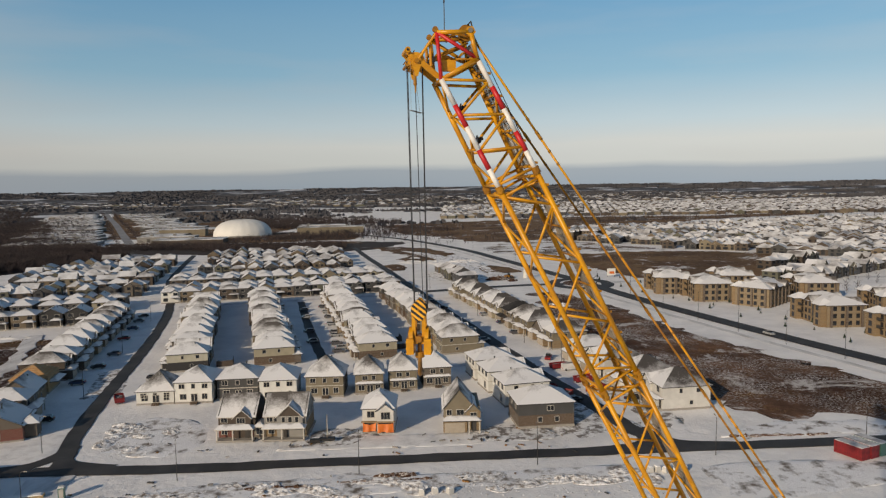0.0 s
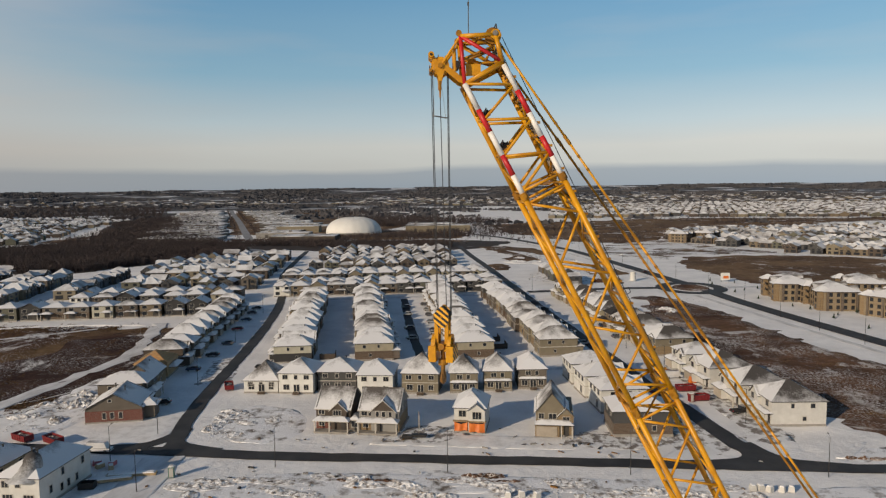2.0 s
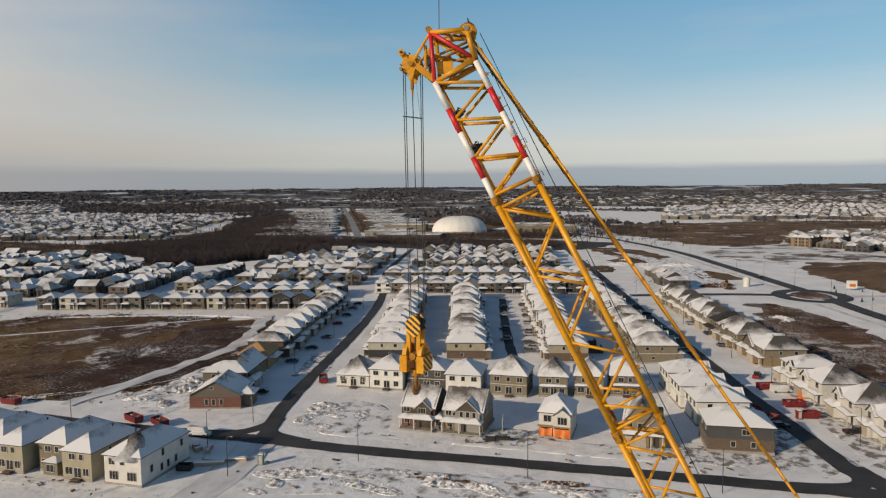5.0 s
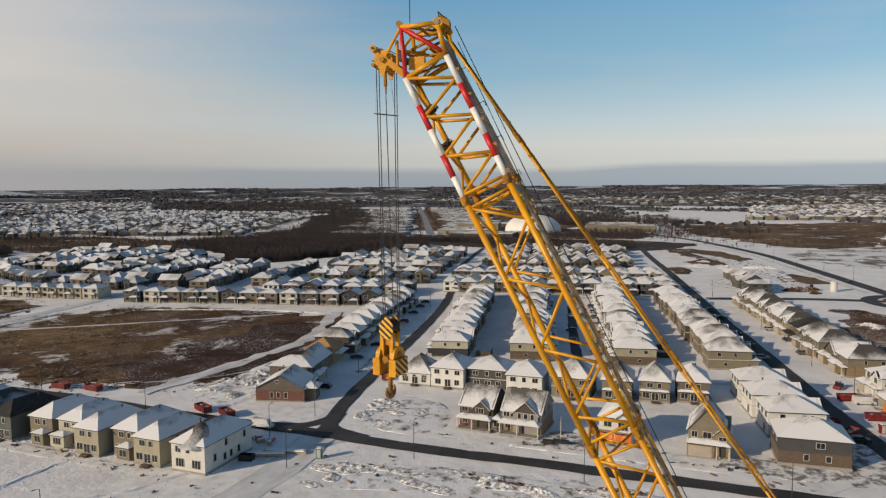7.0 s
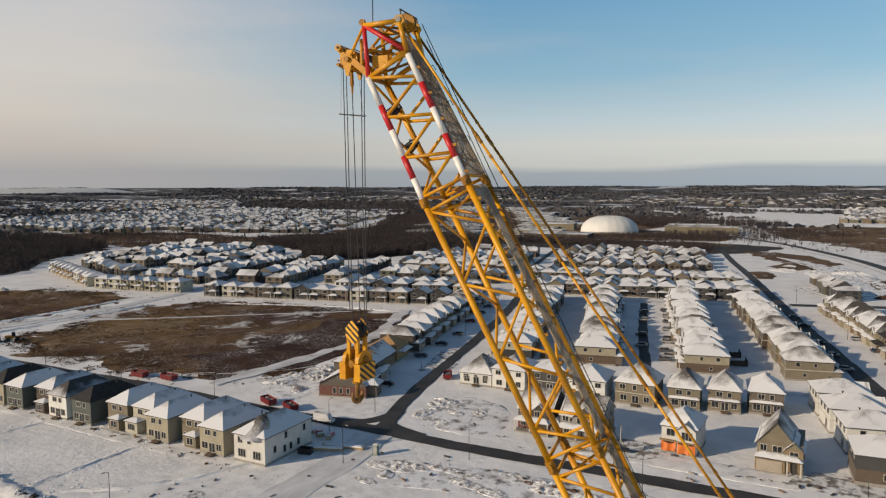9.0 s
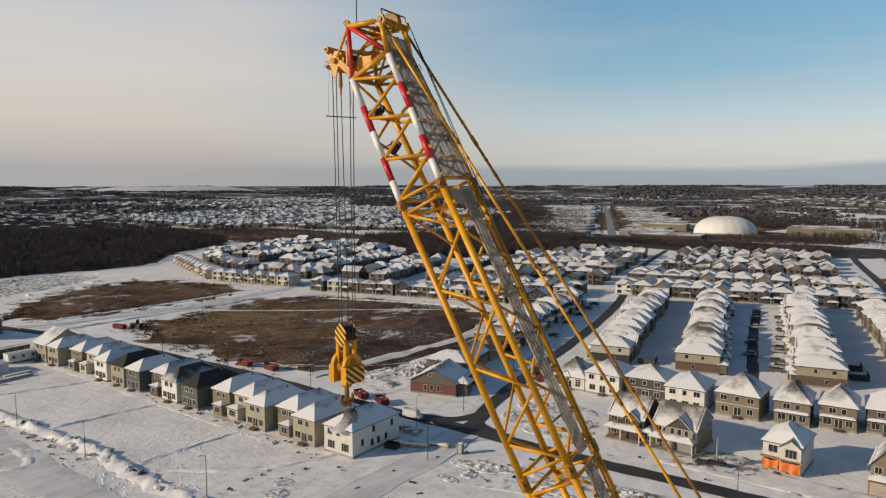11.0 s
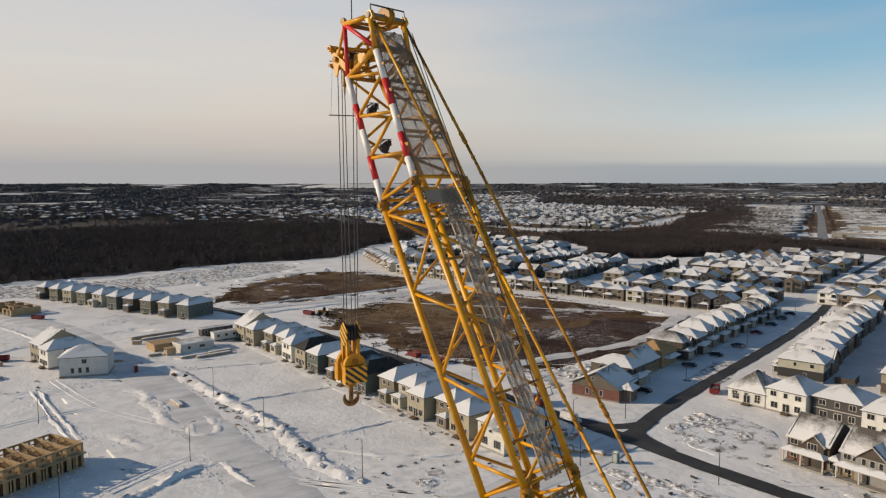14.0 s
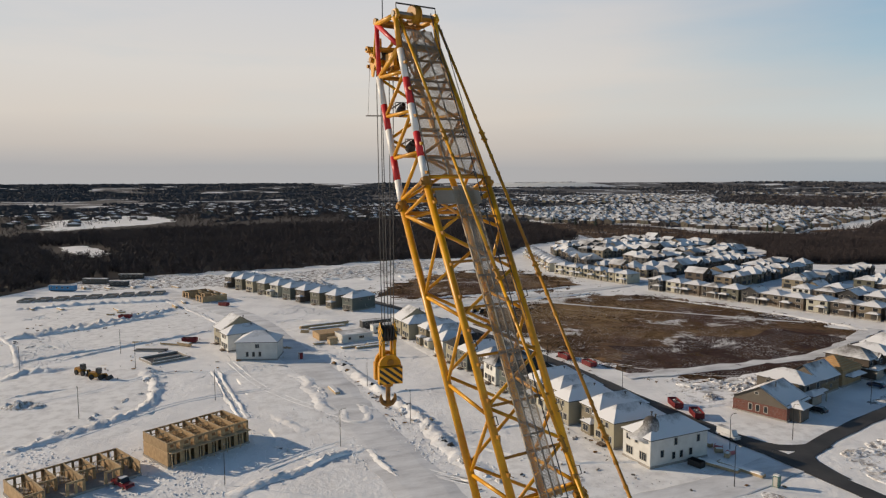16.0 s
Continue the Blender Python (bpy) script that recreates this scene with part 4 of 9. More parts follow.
        part("porch_post", shared("post", lambda: Geo().box((0, 0, 1.35), (0.26, 0.26, 2.9)).mesh("porch_post", TRIM)), None, h, "", Matrix.Translation((side * w * 0.46, -b - 2.2, 0.1)))
        part("front_door", shared("wide_door", lambda: Geo().box((0, 0, 0), (2.6, 0.1, 2.2)).box((-0.6, -0.06, 0), (0.9, 0.03, 1.9)).box((0.6, -0.06, 0), (0.9, 0.03, 1.9)).mesh("front_door", TRIM_DK)), None, h, "", Matrix.Translation((side * w * 0.25, -b - 0.06, 1.5)))
        part("porch_roof", roof_hip(Geo(), w * 0.5, 2.6, 3.0, 0.8, 0.25, side * w * 0.25, -b - 1.2), [roof, TRIM_DK], h)
        vent(h, w * 0.14, d * 0.1, eave + rise * 0.72)
    # back
    n = 3 if w > 8.5 else 2
    for i in range(0 if seen == "front" else n):
        window(h, (i - (n - 1) / 2) * w * 0.31, b, up, 2, 1.6, 1.3, True)
    if seen == "back":
        window(h, -w * 0.24, b, z0 + 1.3, 2, 1.7, 1.6, True)
        part("patio_door", shared("patio", patio_mesh), None, h, "", Matrix.Translation((w * 0.15, b + 0.02, z0 + 1.1)) @ Matrix.Rotation(math.pi, 4, "Z"))
    if full:
        window(h, -w * 0.2, b + 0.03, z0 + 1.2, 2, 1.7, 1.9, True)
    # sides
    for s, face in ((a, 1), (-a, 3)):
        if (seen, face) in (("front", 3), ("back", 1)):
            continue
        window(h, s, -d * 0.12, up, face, 0.8, 1.1, True)
        if full:
            window(h, s, d * 0.25, up, face, 1.1, 1.1, True)
            window(h, s + math.copysign(0.03, s), d * 0.1, z0 + 1.3, face, 0.9, 1.0, True)
    return h


def garage_mesh(gw):
    g = Geo().box((0, 0, 0), (gw, 0.08, 2.3))
    for k in range(4):
        for i in range(4):
            g.box((-gw / 2 + gw * (i + 0.5) / 4, -0.05, -0.86 + 0.575 * k), (gw / 4 - 0.14, 0.03, 0.42))
    return g.mesh("garage_door", DOORS)


def door_mesh():
    return Geo().box((0, 0, 0), (1.0, 0.1, 2.1)).box((0, -0.05, 0.45), (0.6, 0.03, 0.8)).box((0, -0.05, -0.55), (0.6, 0.03, 0.6)).mesh("front_door", TRIM_DK)


def patio_mesh():
    return Geo().box((0, 0, 0), (1.8, 0.08, 2.1)).box((-0.42, -0.05, 0), (0.7, 0.04, 1.85), slot=1).box((0.42, -0.05, 0), (0.7, 0.04, 1.85), slot=1).mesh("patio_door", [TRIM, GLASS])


HOUSES = {}


def place(kind, x, y, rot, z=0.0):
    """Places a house of a kind, its front turned rot degrees from south."""
    m = pose(x, y, z, 0, 0, rot)
    if kind not in HOUSES:
        HOUSES[kind] = KINDS[kind[:-7]](seen="back") if kind.endswith("_turned") else KINDS[kind]()
        HOUSES[kind].matrix_basis = m
        return HOUSES[kind]
    return copy_thing(HOUSES[kind], m)


W = WALLS
KINDS = {
    # rows of the estate: end walls to the street grid
    "row_tan": lambda: house(8.5, 12.5, W["tan"], "hip", 5.7, 3.2, STONE_DK, label="tan-sided house with brown stone base and snowy hip roof"),
    "row_beige": lambda: house(8.4, 11.5, W["beige"], "hip", 5.7, 3.4, STONE, gable=4.2, gx=1.8, label="beige-sided house with stone base and snowy gabled roof"),
    "row_taupe": lambda: house(8.6, 12.0, W["taupe"], "hip", 5.9, 3.0, None, gable=4.0, gx=-1.8, label="taupe-sided house with front gable and snowy roof"),
    "row_grey": lambda: house(8.5, 12.0, W["grey"], "hip", 5.6, 2.9, STONE_DK, label="dark grey house with brown stone base, snowy roof"),
    "row_khaki": lambda: house(8.6, 12.5, W["khaki"], "hip", 5.8, 3.6, None, roof=ROOF_BARE, gable=3.6, gx=2.0, label="khaki-sided house with half-bare shingle roof"),
    "row_low": lambda: house(8.6, 11.0, W["taupe"], "gable", 4.4, 3.2, STONE, label="lower taupe house with stone base and snowy gable roof"),
    "row_tall": lambda: house(8.2, 11.5, W["khaki"], "hip", 6.4, 3.2, STONE, gable=3.8, gx=1.9, label="tall khaki house with stone base and snowy roof"),
    "row_brown": lambda: house(8.8, 12.0, W["brown"], "hip", 5.7, 2.5, None, roof=ROOF_BARE, gable=3.8, gx=1.6, label="dark brown house with wind-bared roof"),
    "row_hip": lambda: house(9.0, 12.5, W["taupe"], "hip", 5.4, 2.3, STONE_DK, label="taupe house with stone base and low snowy hip roof"),
    "row_end": lambda: house(8.5, 12.5, W["beige"], "hip", 5.7, 2.9, STONE_DK, label="row-end house, pale siding over brown stone, snowy roof"),
    "row_end_dark": lambda: house(8.5, 12.0, W["cream"], "hip", 5.6, 2.9, W["black"], label="row-end house, pale siding over black base, snowy roof"),
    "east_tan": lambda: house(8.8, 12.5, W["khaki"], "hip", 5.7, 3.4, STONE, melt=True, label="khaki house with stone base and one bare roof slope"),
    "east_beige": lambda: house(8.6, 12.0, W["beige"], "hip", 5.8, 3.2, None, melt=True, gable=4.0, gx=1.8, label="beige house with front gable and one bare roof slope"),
    "row_felt": lambda: house(8.8, 12.0, W["tan"], "hip", 5.8, 3.2, STONE_DK, roof=FELT, label="tan house with a black felt roof not yet shingled"),
    # backs turned to the open lots
    "back_white_low": lambda: house(9.5, 11, W["white"], "hip", 3.6, 4.4, None, roof=ROOF_BARE, front="patio", bands=False, label="low white house with steep half-bare roof"),
    "back_white": lambda: house(9.6, 11.5, W["white"], "hip", 5.7, 3.1, None, front="patio", bands=False, label="white two-storey house with snowy hip roof"),
    "back_grey": lambda: house(10.6, 11, W["grey"], "hip", 5.7, 2.9, None, front="patio", label="dark grey two-storey house with snowy hip roof"),
    "back_tan": lambda: house(10.0, 11, W["khaki"], "hip", 5.7, 4.6, None, roof=ROOF_BARE, front="patio", label="tan house with steep half-bare hip roof"),
    "back_khaki": lambda: house(7.6, 11, W["khaki"], "hip", 5.6, 3.8, None, roof=ROOF_BARE, front="patio", pent=True, label="narrow khaki house with steep wind-blown roof"),
    "back_beige": lambda: house(7.8, 11, W["taupe"], "hip", 5.6, 3.4, None, front="patio", pent=True, label="narrow taupe house with snowy roof"),
    # the row along the street in the south-west
    "south_beige": lambda: house(6.8, 13.5, W["beige"], "hip", 5.8, 2.6, None, front="patio", bands=False, label="beige house in a tight row, snowy hip roof"),
    "south_olive": lambda: house(6.8, 13.5, W["olive"], "hip", 5.8, 2.6, None, front="patio", bands=False, label="olive-green house in a tight row, snowy hip roof"),
    "south_sage": lambda: house(6.8, 13.5, W["sage"], "hip", 5.8, 2.6, None, front="patio", bands=False, label="grey-green house in a tight row, snowy hip roof"),
    "south_cream": lambda: house(6.9, 12.5, W["cream"], "hip", 5.8, 2.6, None, front="patio", bands=False, gable=3.4, gx=-2.0, label="cream house in a tight row with a rear gable"),
    "south_white": lambda: house(6.8, 13.5, W["white"], "hip", 5.8, 2.6, None, front="patio", bands=False, label="white house in a tight row, snowy hip roof"),
    "south_dark": lambda: house(6.8, 13.5, W["brown"], "hip", 5.8, 2.4, None, front="patio", bands=False, wing=3.6, label="dark brown house in a tight row with a low rear wing"),
    "south_wing": lambda: house(6.9, 12.5, W["cream"], "hip", 5.8, 2.6, None, front="patio", bands=False, wing=-4.0, label="cream house in a tight row with a low rear wing"),
    "south_khaki": lambda: house(6.8, 13.5, W["khaki"], "hip", 5.8, 2.6, None, front="patio", bands=False, wing=3.4, label="khaki house in a tight row with a low rear wing"),
    "south_gable": lambda: house(8.4, 13, W["beige"], "cross", 5.8, 4.0, None, front="patio", bands=False, label="beige gabled house that begins a tight row"),
    "south_felt": lambda: house(6.8, 13.5, W["beige"], "hip", 5.8, 2.9, None, roof=FELT, front="patio", bands=False, label="beige house in a tight row with black felt roof"),
    "south_white_bare": lambda: house(6.8, 13.5, W["white"], "hip", 5.8, 2.9, None, roof=ROOF_DARK, front="patio", bands=False, label="white house in a tight row with wind-bared roof"),
    "south_sage_felt": lambda: house(6.8, 13.5, W["sage"], "hip", 5.8, 2.7, None, roof=FELT, front="patio", bands=False, label="grey-green house in a tight row with black felt roof"),
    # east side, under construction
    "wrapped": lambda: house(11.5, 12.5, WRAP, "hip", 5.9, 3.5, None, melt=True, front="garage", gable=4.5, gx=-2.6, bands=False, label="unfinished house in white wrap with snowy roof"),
    "light": lambda: house(10.0, 12.0, W["white"], "hip", 5.9, 2.6, None, roof=ROOF, front="garage", gable=4.0, gx=2.5, label="pale house with snowy roof and garage front"),
    # farther rows, fewer parts
    "mid_tan": lambda seen="front": house(9.2, 10.5, W["tan"], "hip", 5.6, 2.1, front="plain", full=False, seen=seen, label="tan estate house with snowy hip roof"),
    "mid_beige": lambda seen="front": house(8.4, 10.5, W["beige"], "hip", 5.6, 2.0, front="plain", full=False, seen=seen, gable=3.4, gx=-1.9, label="beige estate house with a small front gable"),
    "mid_brown": lambda seen="front": house(9.4, 10.0, W["brown"], "hip", 5.6, 1.9, front="plain", full=False, seen=seen, roof=ROOF_BARE, label="brown estate house with patchy snow on its roof"),
    "mid_grey": lambda seen="front": house(8.8, 11.0, W["grey"], "hip", 5.8, 2.1, front="plain", full=False, seen=seen, gable=3.2, gx=1.9, label="dark grey estate house with a small front gable"),
    "mid_khaki": lambda seen="front": house(8.4, 10.5, W["khaki"], "gable", 5.2, 2.6, front="plain", full=False, seen=seen, label="khaki estate house with snowy gable roof"),
    "mid_olive": lambda seen="front": house(9.0, 10.0, W["olive"], "hip", 5.8, 2.2, front="plain", full=False, seen=seen, gx=-1, label="olive estate house with snowy hip roof"),
    "mid_cream": lambda seen="front": house(8.8, 10.5, W["cream"], "hip", 5.6, 2.0, front="plain", full=False, seen=seen, label="cream estate house with snowy hip roof"),
    "mid_taupe": lambda seen="front": house(9.6, 10.5, W["taupe"], "hip", 5.5, 1.9, front="plain", full=False, seen=seen, gx=-1, lower=STONE_DK, label="taupe estate house with stone base and snowy roof"),
    "mid_black": lambda seen="front": house(8.6, 10.0, W["black"], "gable", 5.5, 2.3, front="plain", full=False, seen=seen, label="black-sided estate house with snowy gable roof"),
    "mid_sheathed": lambda seen="front": house(8.4, 10.5, OSB, "hip", 5.6, 2.2, front="plain", full=False, seen=seen, gable=3.4, gx=-1.9, label="unfinished estate house in yellow sheathing, snowy roof"),
    "mid_white": lambda seen="front": house(8.8, 10.5, W["white"], "hip", 5.6, 2.1, front="plain", full=False, seen=seen, gable=3.6, gx=1.8, label="white estate house with front gable and snowy roof"),
}


def row(p, q, pitch, rot, kinds, jitter=0.5, skip=(), turn=1.5):
    p, q = Vector((*p, 0)), Vector((*q, 0))
    n = max(1, int(round((q - p).length / pitch)) + 1)
    for i in range(n):
        if i in skip:
            continue
        c = p + (q - p) * (i / max(1, n - 1))
        kind = kinds[RNG.randrange(len(kinds))]
        if kind.startswith("mid") and abs(rot) > 100:
            kind += "_turned"
        place(kind, c.x + RNG.uniform(-jitter, jitter), c.y + RNG.uniform(-jitter, jitter), rot + RNG.uniform(-turn, turn))


G = 14.2
NEAR = ["row_tan", "row_beige", "row_taupe", "row_grey", "row_khaki", "row_low", "row_tall", "row_brown", "row_hip"]
MID = ["mid_tan", "mid_beige", "mid_brown", "mid_grey", "mid_khaki", "mid_taupe", "mid_brown", "mid_olive", "mid_taupe", "mid_grey", "mid_black", "mid_white"]
# long rows between the two streets
place("row_end_dark", -81, 218, G - 90)
row((-83.5, 228.2), (-113, 331), 10.3, G - 90, NEAR, 0.8)
place("row_end", -55.5, 224, G + 90)
row((-58.2, 234), (-89, 340), 10.3, G + 90, NEAR, 0.8)
place("row_end", -23, 229.5, G - 90)
row((-25.6, 239.6), (-54, 350), 10.3, G - 90, NEAR, 0.8)
place("row_khaki", 4, 236, G + 90)
row((1.4, 246), (-26, 352), 10.3, G + 90, NEAR, 0.8)
EAST = ["east_tan", "row_low", "east_tan", "row_khaki", "row_felt", "east_beige", "east_tan", "row_beige", "east_beige", "east_tan", "row_khaki", "east_beige"]
for i, k in enumerate(EAST):
    place(k, 41 - 2.72 * i + RNG.uniform(-0.5, 0.5), 241 + 10.6 * i, G - 90)
# backs to the open lots
for k, x, y, r in (("back_white_low", -77, 186, 6), ("back_white", -67, 187, 4), ("back_grey", -56.3, 189.5, 6), ("back_white", -45, 187.6, 6),
                   ("back_tan", -32.8, 190.3, 2), ("back_khaki", -21.5, 192.5, 7), ("back_khaki", -12.4, 195.5, 7), ("back_beige", -3.3, 198.5, 9)):
    place(k, x, y, r)
place("light", 13, 205, G + 90), place("light", 16, 192.4, G + 90), place("light", 19.4, 180, G + 90)
# east of the eastern street
place("wrapped", 58.5, 175.5, 8 - 90), place("wrapped", 54.5, 188.8, 10 - 90), place("wrapped", 50, 205, G - 90), place("light", 46.5, 220, G - 90)
# west of the western street
place("row_hip", -110.3, 171.5, 14 - 270)
row((-120.2, 208.6), (-144, 303), 11.2, 14 - 270, ["row_tan", "row_grey", "row_taupe", "row_brown", "row_hip", "row_beige"], 0.3)
# tight row in the south-west
SOUTH = (("south_gable", -229.0), ("south_beige", -219.7), ("south_khaki", -209.4), ("south_wing", -200.6), ("south_white", -190.7), ("south_felt", -181.4), ("south_sage", -173.4), ("south_dark", -164.6),
         ("south_white_bare", -156.0), ("south_sage_felt", -147.0), ("south_khaki", -137.2), ("south_wing", -129.0), ("south_beige", -121.2), ("south_khaki", -112.8), ("south_beige", -104.8))
for k, x in SOUTH:
    place(k, x + 3.6, 108.2 + (x + 229) * 0.047 + (2.3 if k in ("south_khaki", "south_wing", "south_dark") else 0.0), 2.7)
# row far west, and the small group
for i, k in enumerate(("south_sage", "south_khaki", "south_olive", "south_dark", "south_sage", "south_wing", "south_olive", "south_beige", "south_olive", "south_dark")):
    place(k, -281.5 - 10.4 * i, 102.5 - 5.1 * i + 0.05 * i * i, 26 - 0.3 * i)
place("south_gable", -235.2, 44.6, 14), place("south_white", -224.5, 46, 14)
# rows north of the fields
row((-348, 252), (-300, 262), 10.2, G, ["mid_cream", "mid_beige"], 0.2)
row((-446, 284), (-362, 254), 10.0, -18, ["mid_sheathed", "mid_beige", "mid_sheathed", "mid_cream"], 0.3)
row((-272, 263), (-156, 297), 10.2, G, ["mid_tan", "mid_grey", "mid_olive", "mid_brown", "mid_cream", "mid_taupe", "mid_black", "mid_taupe"], 0.3)
for off, lo, hi in ((30, -221, -158), (44, -226, -165)):
    row((lo, 264 + (lo + 272) * 0.25 + off), (hi, 264 + (hi + 272) * 0.25 + off), 10.0, G + (180 if off == 30 else 0), MID, 0.6)
# rows in the north of the estate
for off, rot in ((372, 0), (386, 180), (416, 0), (430, 180)):
    a = Vector((-128 - (off - 335) * 0.27, off - 20, 0))
    row((a.x, a.y), (a.x + 108, a.y + 27), 9.6, G + rot, MID, 0.6)
row((-170, 333), (-158, 336), 10, G + 180, MID, 0.4)

# ---- houses of their own kind ----
def semi_pair():
    """Two houses with steep roofs along the street, front gables, snowy porch roofs and a low link between them."""
    h = thing("house", "brown and tan joined houses with steep half-bare roofs", "house", "houses of the estate", at=pose(-41.5, 159.4, 0, 0, 0, 1))
    part("foundation", Geo().box((0, 0, 0.05), (20.2, 10.8, 0.7)), CONCRETE, h)
    for x0, x1, wl, gx, gw, lower in ((-9.9, -1.7, W["brown"], -4.4, 3.8, BRICK), (0.4, 9.7, W["ash"], 6.2, 5.8, STONE)):
        cx, w = (x0 + x1) / 2, x1 - x0
        part("lower_wall", Geo().box((cx, 0, 1.75), (w + 0.06, 10.56, 2.7)), lower, h)
        part("wall", Geo().box((cx, 0, 4.25), (w, 10.5, 2.3)), wl, h)
        for x in (x0, x1 - 0.25):
            part("gable", across(gable_wall(Geo(), 0, -x - 0.25, 10.5, 5.4, 3.7, 0.25)), WALLS["grey"] if wl is W["brown"] else wl, h)
        part("roof", across(roof_gable(Geo(), 0, -x1 - 0.3, -x0 + 0.3, 10.5, 5.4, 3.7, 0.4, 0.2)), [ROOF_BARE, TRIM], h)
        part("bay", Geo().box((gx, -5.5, 2.8), (gw, 0.7, 4.8)), wl, h)
        part("gable", gable_wall(Geo(), gx, -5.85, gw, 5.2, gw * 0.45, 0.5), W["brown"], h)
        part("roof", roof_gable(Geo(), gx, -6.2, -1.2, gw, 5.2, gw * 0.45, 0.35, 0.2), [ROOF, TRIM], h)
        part("porch_roof", roof_hip(Geo(), w, 2.3, 3.0, 0.8, 0.25, cx, -6.4), [ROOF, TRIM], h)
        part("porch_floor", Geo().box((cx, -6.5, 0.28), (w, 2.2, 0.3)), CONCRETE, h)
        for x in (x0 + 0.2, cx - 0.4, x1 - 0.2):
            part("porch_post", shared("post", lambda: Geo().box((0, 0, 1.35), (0.26, 0.26, 2.9)).mesh("porch_post", TRIM)), None, h, "", Matrix.Translation((x, -7.3, 0.1)))
        vent(h, cx, 0.8, 8.4)
    part("link", Geo().box((-0.65, -3.6, 1.6), (2.6, 3.8, 2.6)), W["taupe"], h)
    part("link_roof", roof_hip(Geo(), 2.2, 4.4, 2.95, 0.9, 0.2, -0.65, -3.8), [ROOF, TRIM], h)
    for x, y, w in ((-8.6, -5.25, 1.5), (-4.7, -5.85, 1.9), (1.6, -5.25, 1.4), (3.0, -5.25, 0.9), (4.8, -5.85, 0.8), (6.3, -5.85, 0.9), (7.8, -5.85, 0.8)):
        window(h, x, y, 4.4, 0, w, 1.3)
    for x, y, w in ((-8.6, -5.3, 1.3), (-6.4, -5.3, 0.9), (-0.65, -5.55, 1.6), (1.9, -5.3, 1.3), (8.6, -5.3, 1.5)):
        window(h, x, y, 1.8, 0, w, 1.5)
    for x, y in ((-3.3, -5.9), (5.2, -5.9)):
        part("front_door", shared("door", door_mesh), None, h, "", Matrix.Translation((x, y, 1.45)))
    for x, y in ((9.9, -2.0), (9.9, 2.4)):
        window(h, x, y, 4.6, 1, 0.9, 1.2)


semi_pair()


def tarp_house():
    h = thing("house", "white-wrapped unfinished house with orange tarpaulins over its ground floor", "house", "houses of the estate", at=pose(-15.6, 161.4, 0, 0, 0, 0))
    part("foundation", Geo().box((0, 0, 0.05), (7.4, 10.2, 0.7)), CONCRETE, h)
    part("wall", Geo().box((0, 0, 3.1), (7.2, 10, 5.4)), WRAP, h)
    part("roof", roof_hip(Geo(), 7.2, 10, 5.8, 3.0, 0.4), [ROOF, TRIM_DK], h)
    part("gable", gable_wall(Geo(), 1.6, -5.55, 3.8, 5.6, 1.5, 0.5), WRAP, h)
    part("bay", Geo().box((1.6, -5.3, 3.2), (3.8, 0.6, 5.0)), WRAP, h)
    part("roof", roof_gable(Geo(), 1.6, -6.0, -2.0, 3.8, 5.6, 1.5), [ROOF, TRIM_DK], h)
    part("ledge", Geo().box((0, -5.6, 2.85), (7.6, 1.0, 0.12)), OSB, h)
    window(h, -1.7, -5.0, 4.4, 0, 1.7, 1.5)
    window(h, 1.7, -5.6, 4.2, 0, 2.1, 1.7)
    window(h, -3.6, -3.6, 4.6, 3, 0.9, 1.2)
    # solid black boxes in place of the shade inside the open garage
    part("opening", Geo().box((-1.9, -5.02, 1.55), (3.0, 0.1, 2.3)).box((1.6, -5.62, 1.55), (3.5, 0.1, 2.3)), FELT, h, "black panel standing for the shade in the open garage")
    for x0, x1, y, sag in ((-3.5, -0.5, -5.35, 0.45), (-0.1, 3.5, -5.95, 0.15)):
        g, n, m = Geo(), 14, 6
        vs = []
        for k in range(m):
            for i in range(n + 1):
                t, f = i / n, k / (m - 1)
                top = 2.6 - sag * math.sin(math.pi * t) - 0.10 * abs(math.sin(t * 9.4))
                low = 0.45 + 0.35 * abs(noise.noise(Vector((t * 3.1, x0, 0.5)))) + (0.5 * (t - 0.6) if t > 0.6 and sag > 0.3 else 0.0)
                vs.append((x0 + (x1 - x0) * t, y - 0.12 * math.sin(t * 11 + x0 + f) * (0.4 + f) - 0.25 * f, top + (low - top) * f))
        vs += [(x, yy + 0.03, z) for x, yy, z in vs]
        c = m * (n + 1)
        q = [(k * (n + 1) + i, k * (n + 1) + i + 1, (k + 1) * (n + 1) + i + 1, (k + 1) * (n + 1) + i) for k in range(m - 1) for i in range(n)]
        g.add(vs, q + [tuple(c + a for a in reversed(f)) for f in q])
        part("tarpaulin", g, TARP, h, "orange tarpaulin hung over the opening")
    vent(h, 1.0, 1.5, 7.4)


tarp_house()


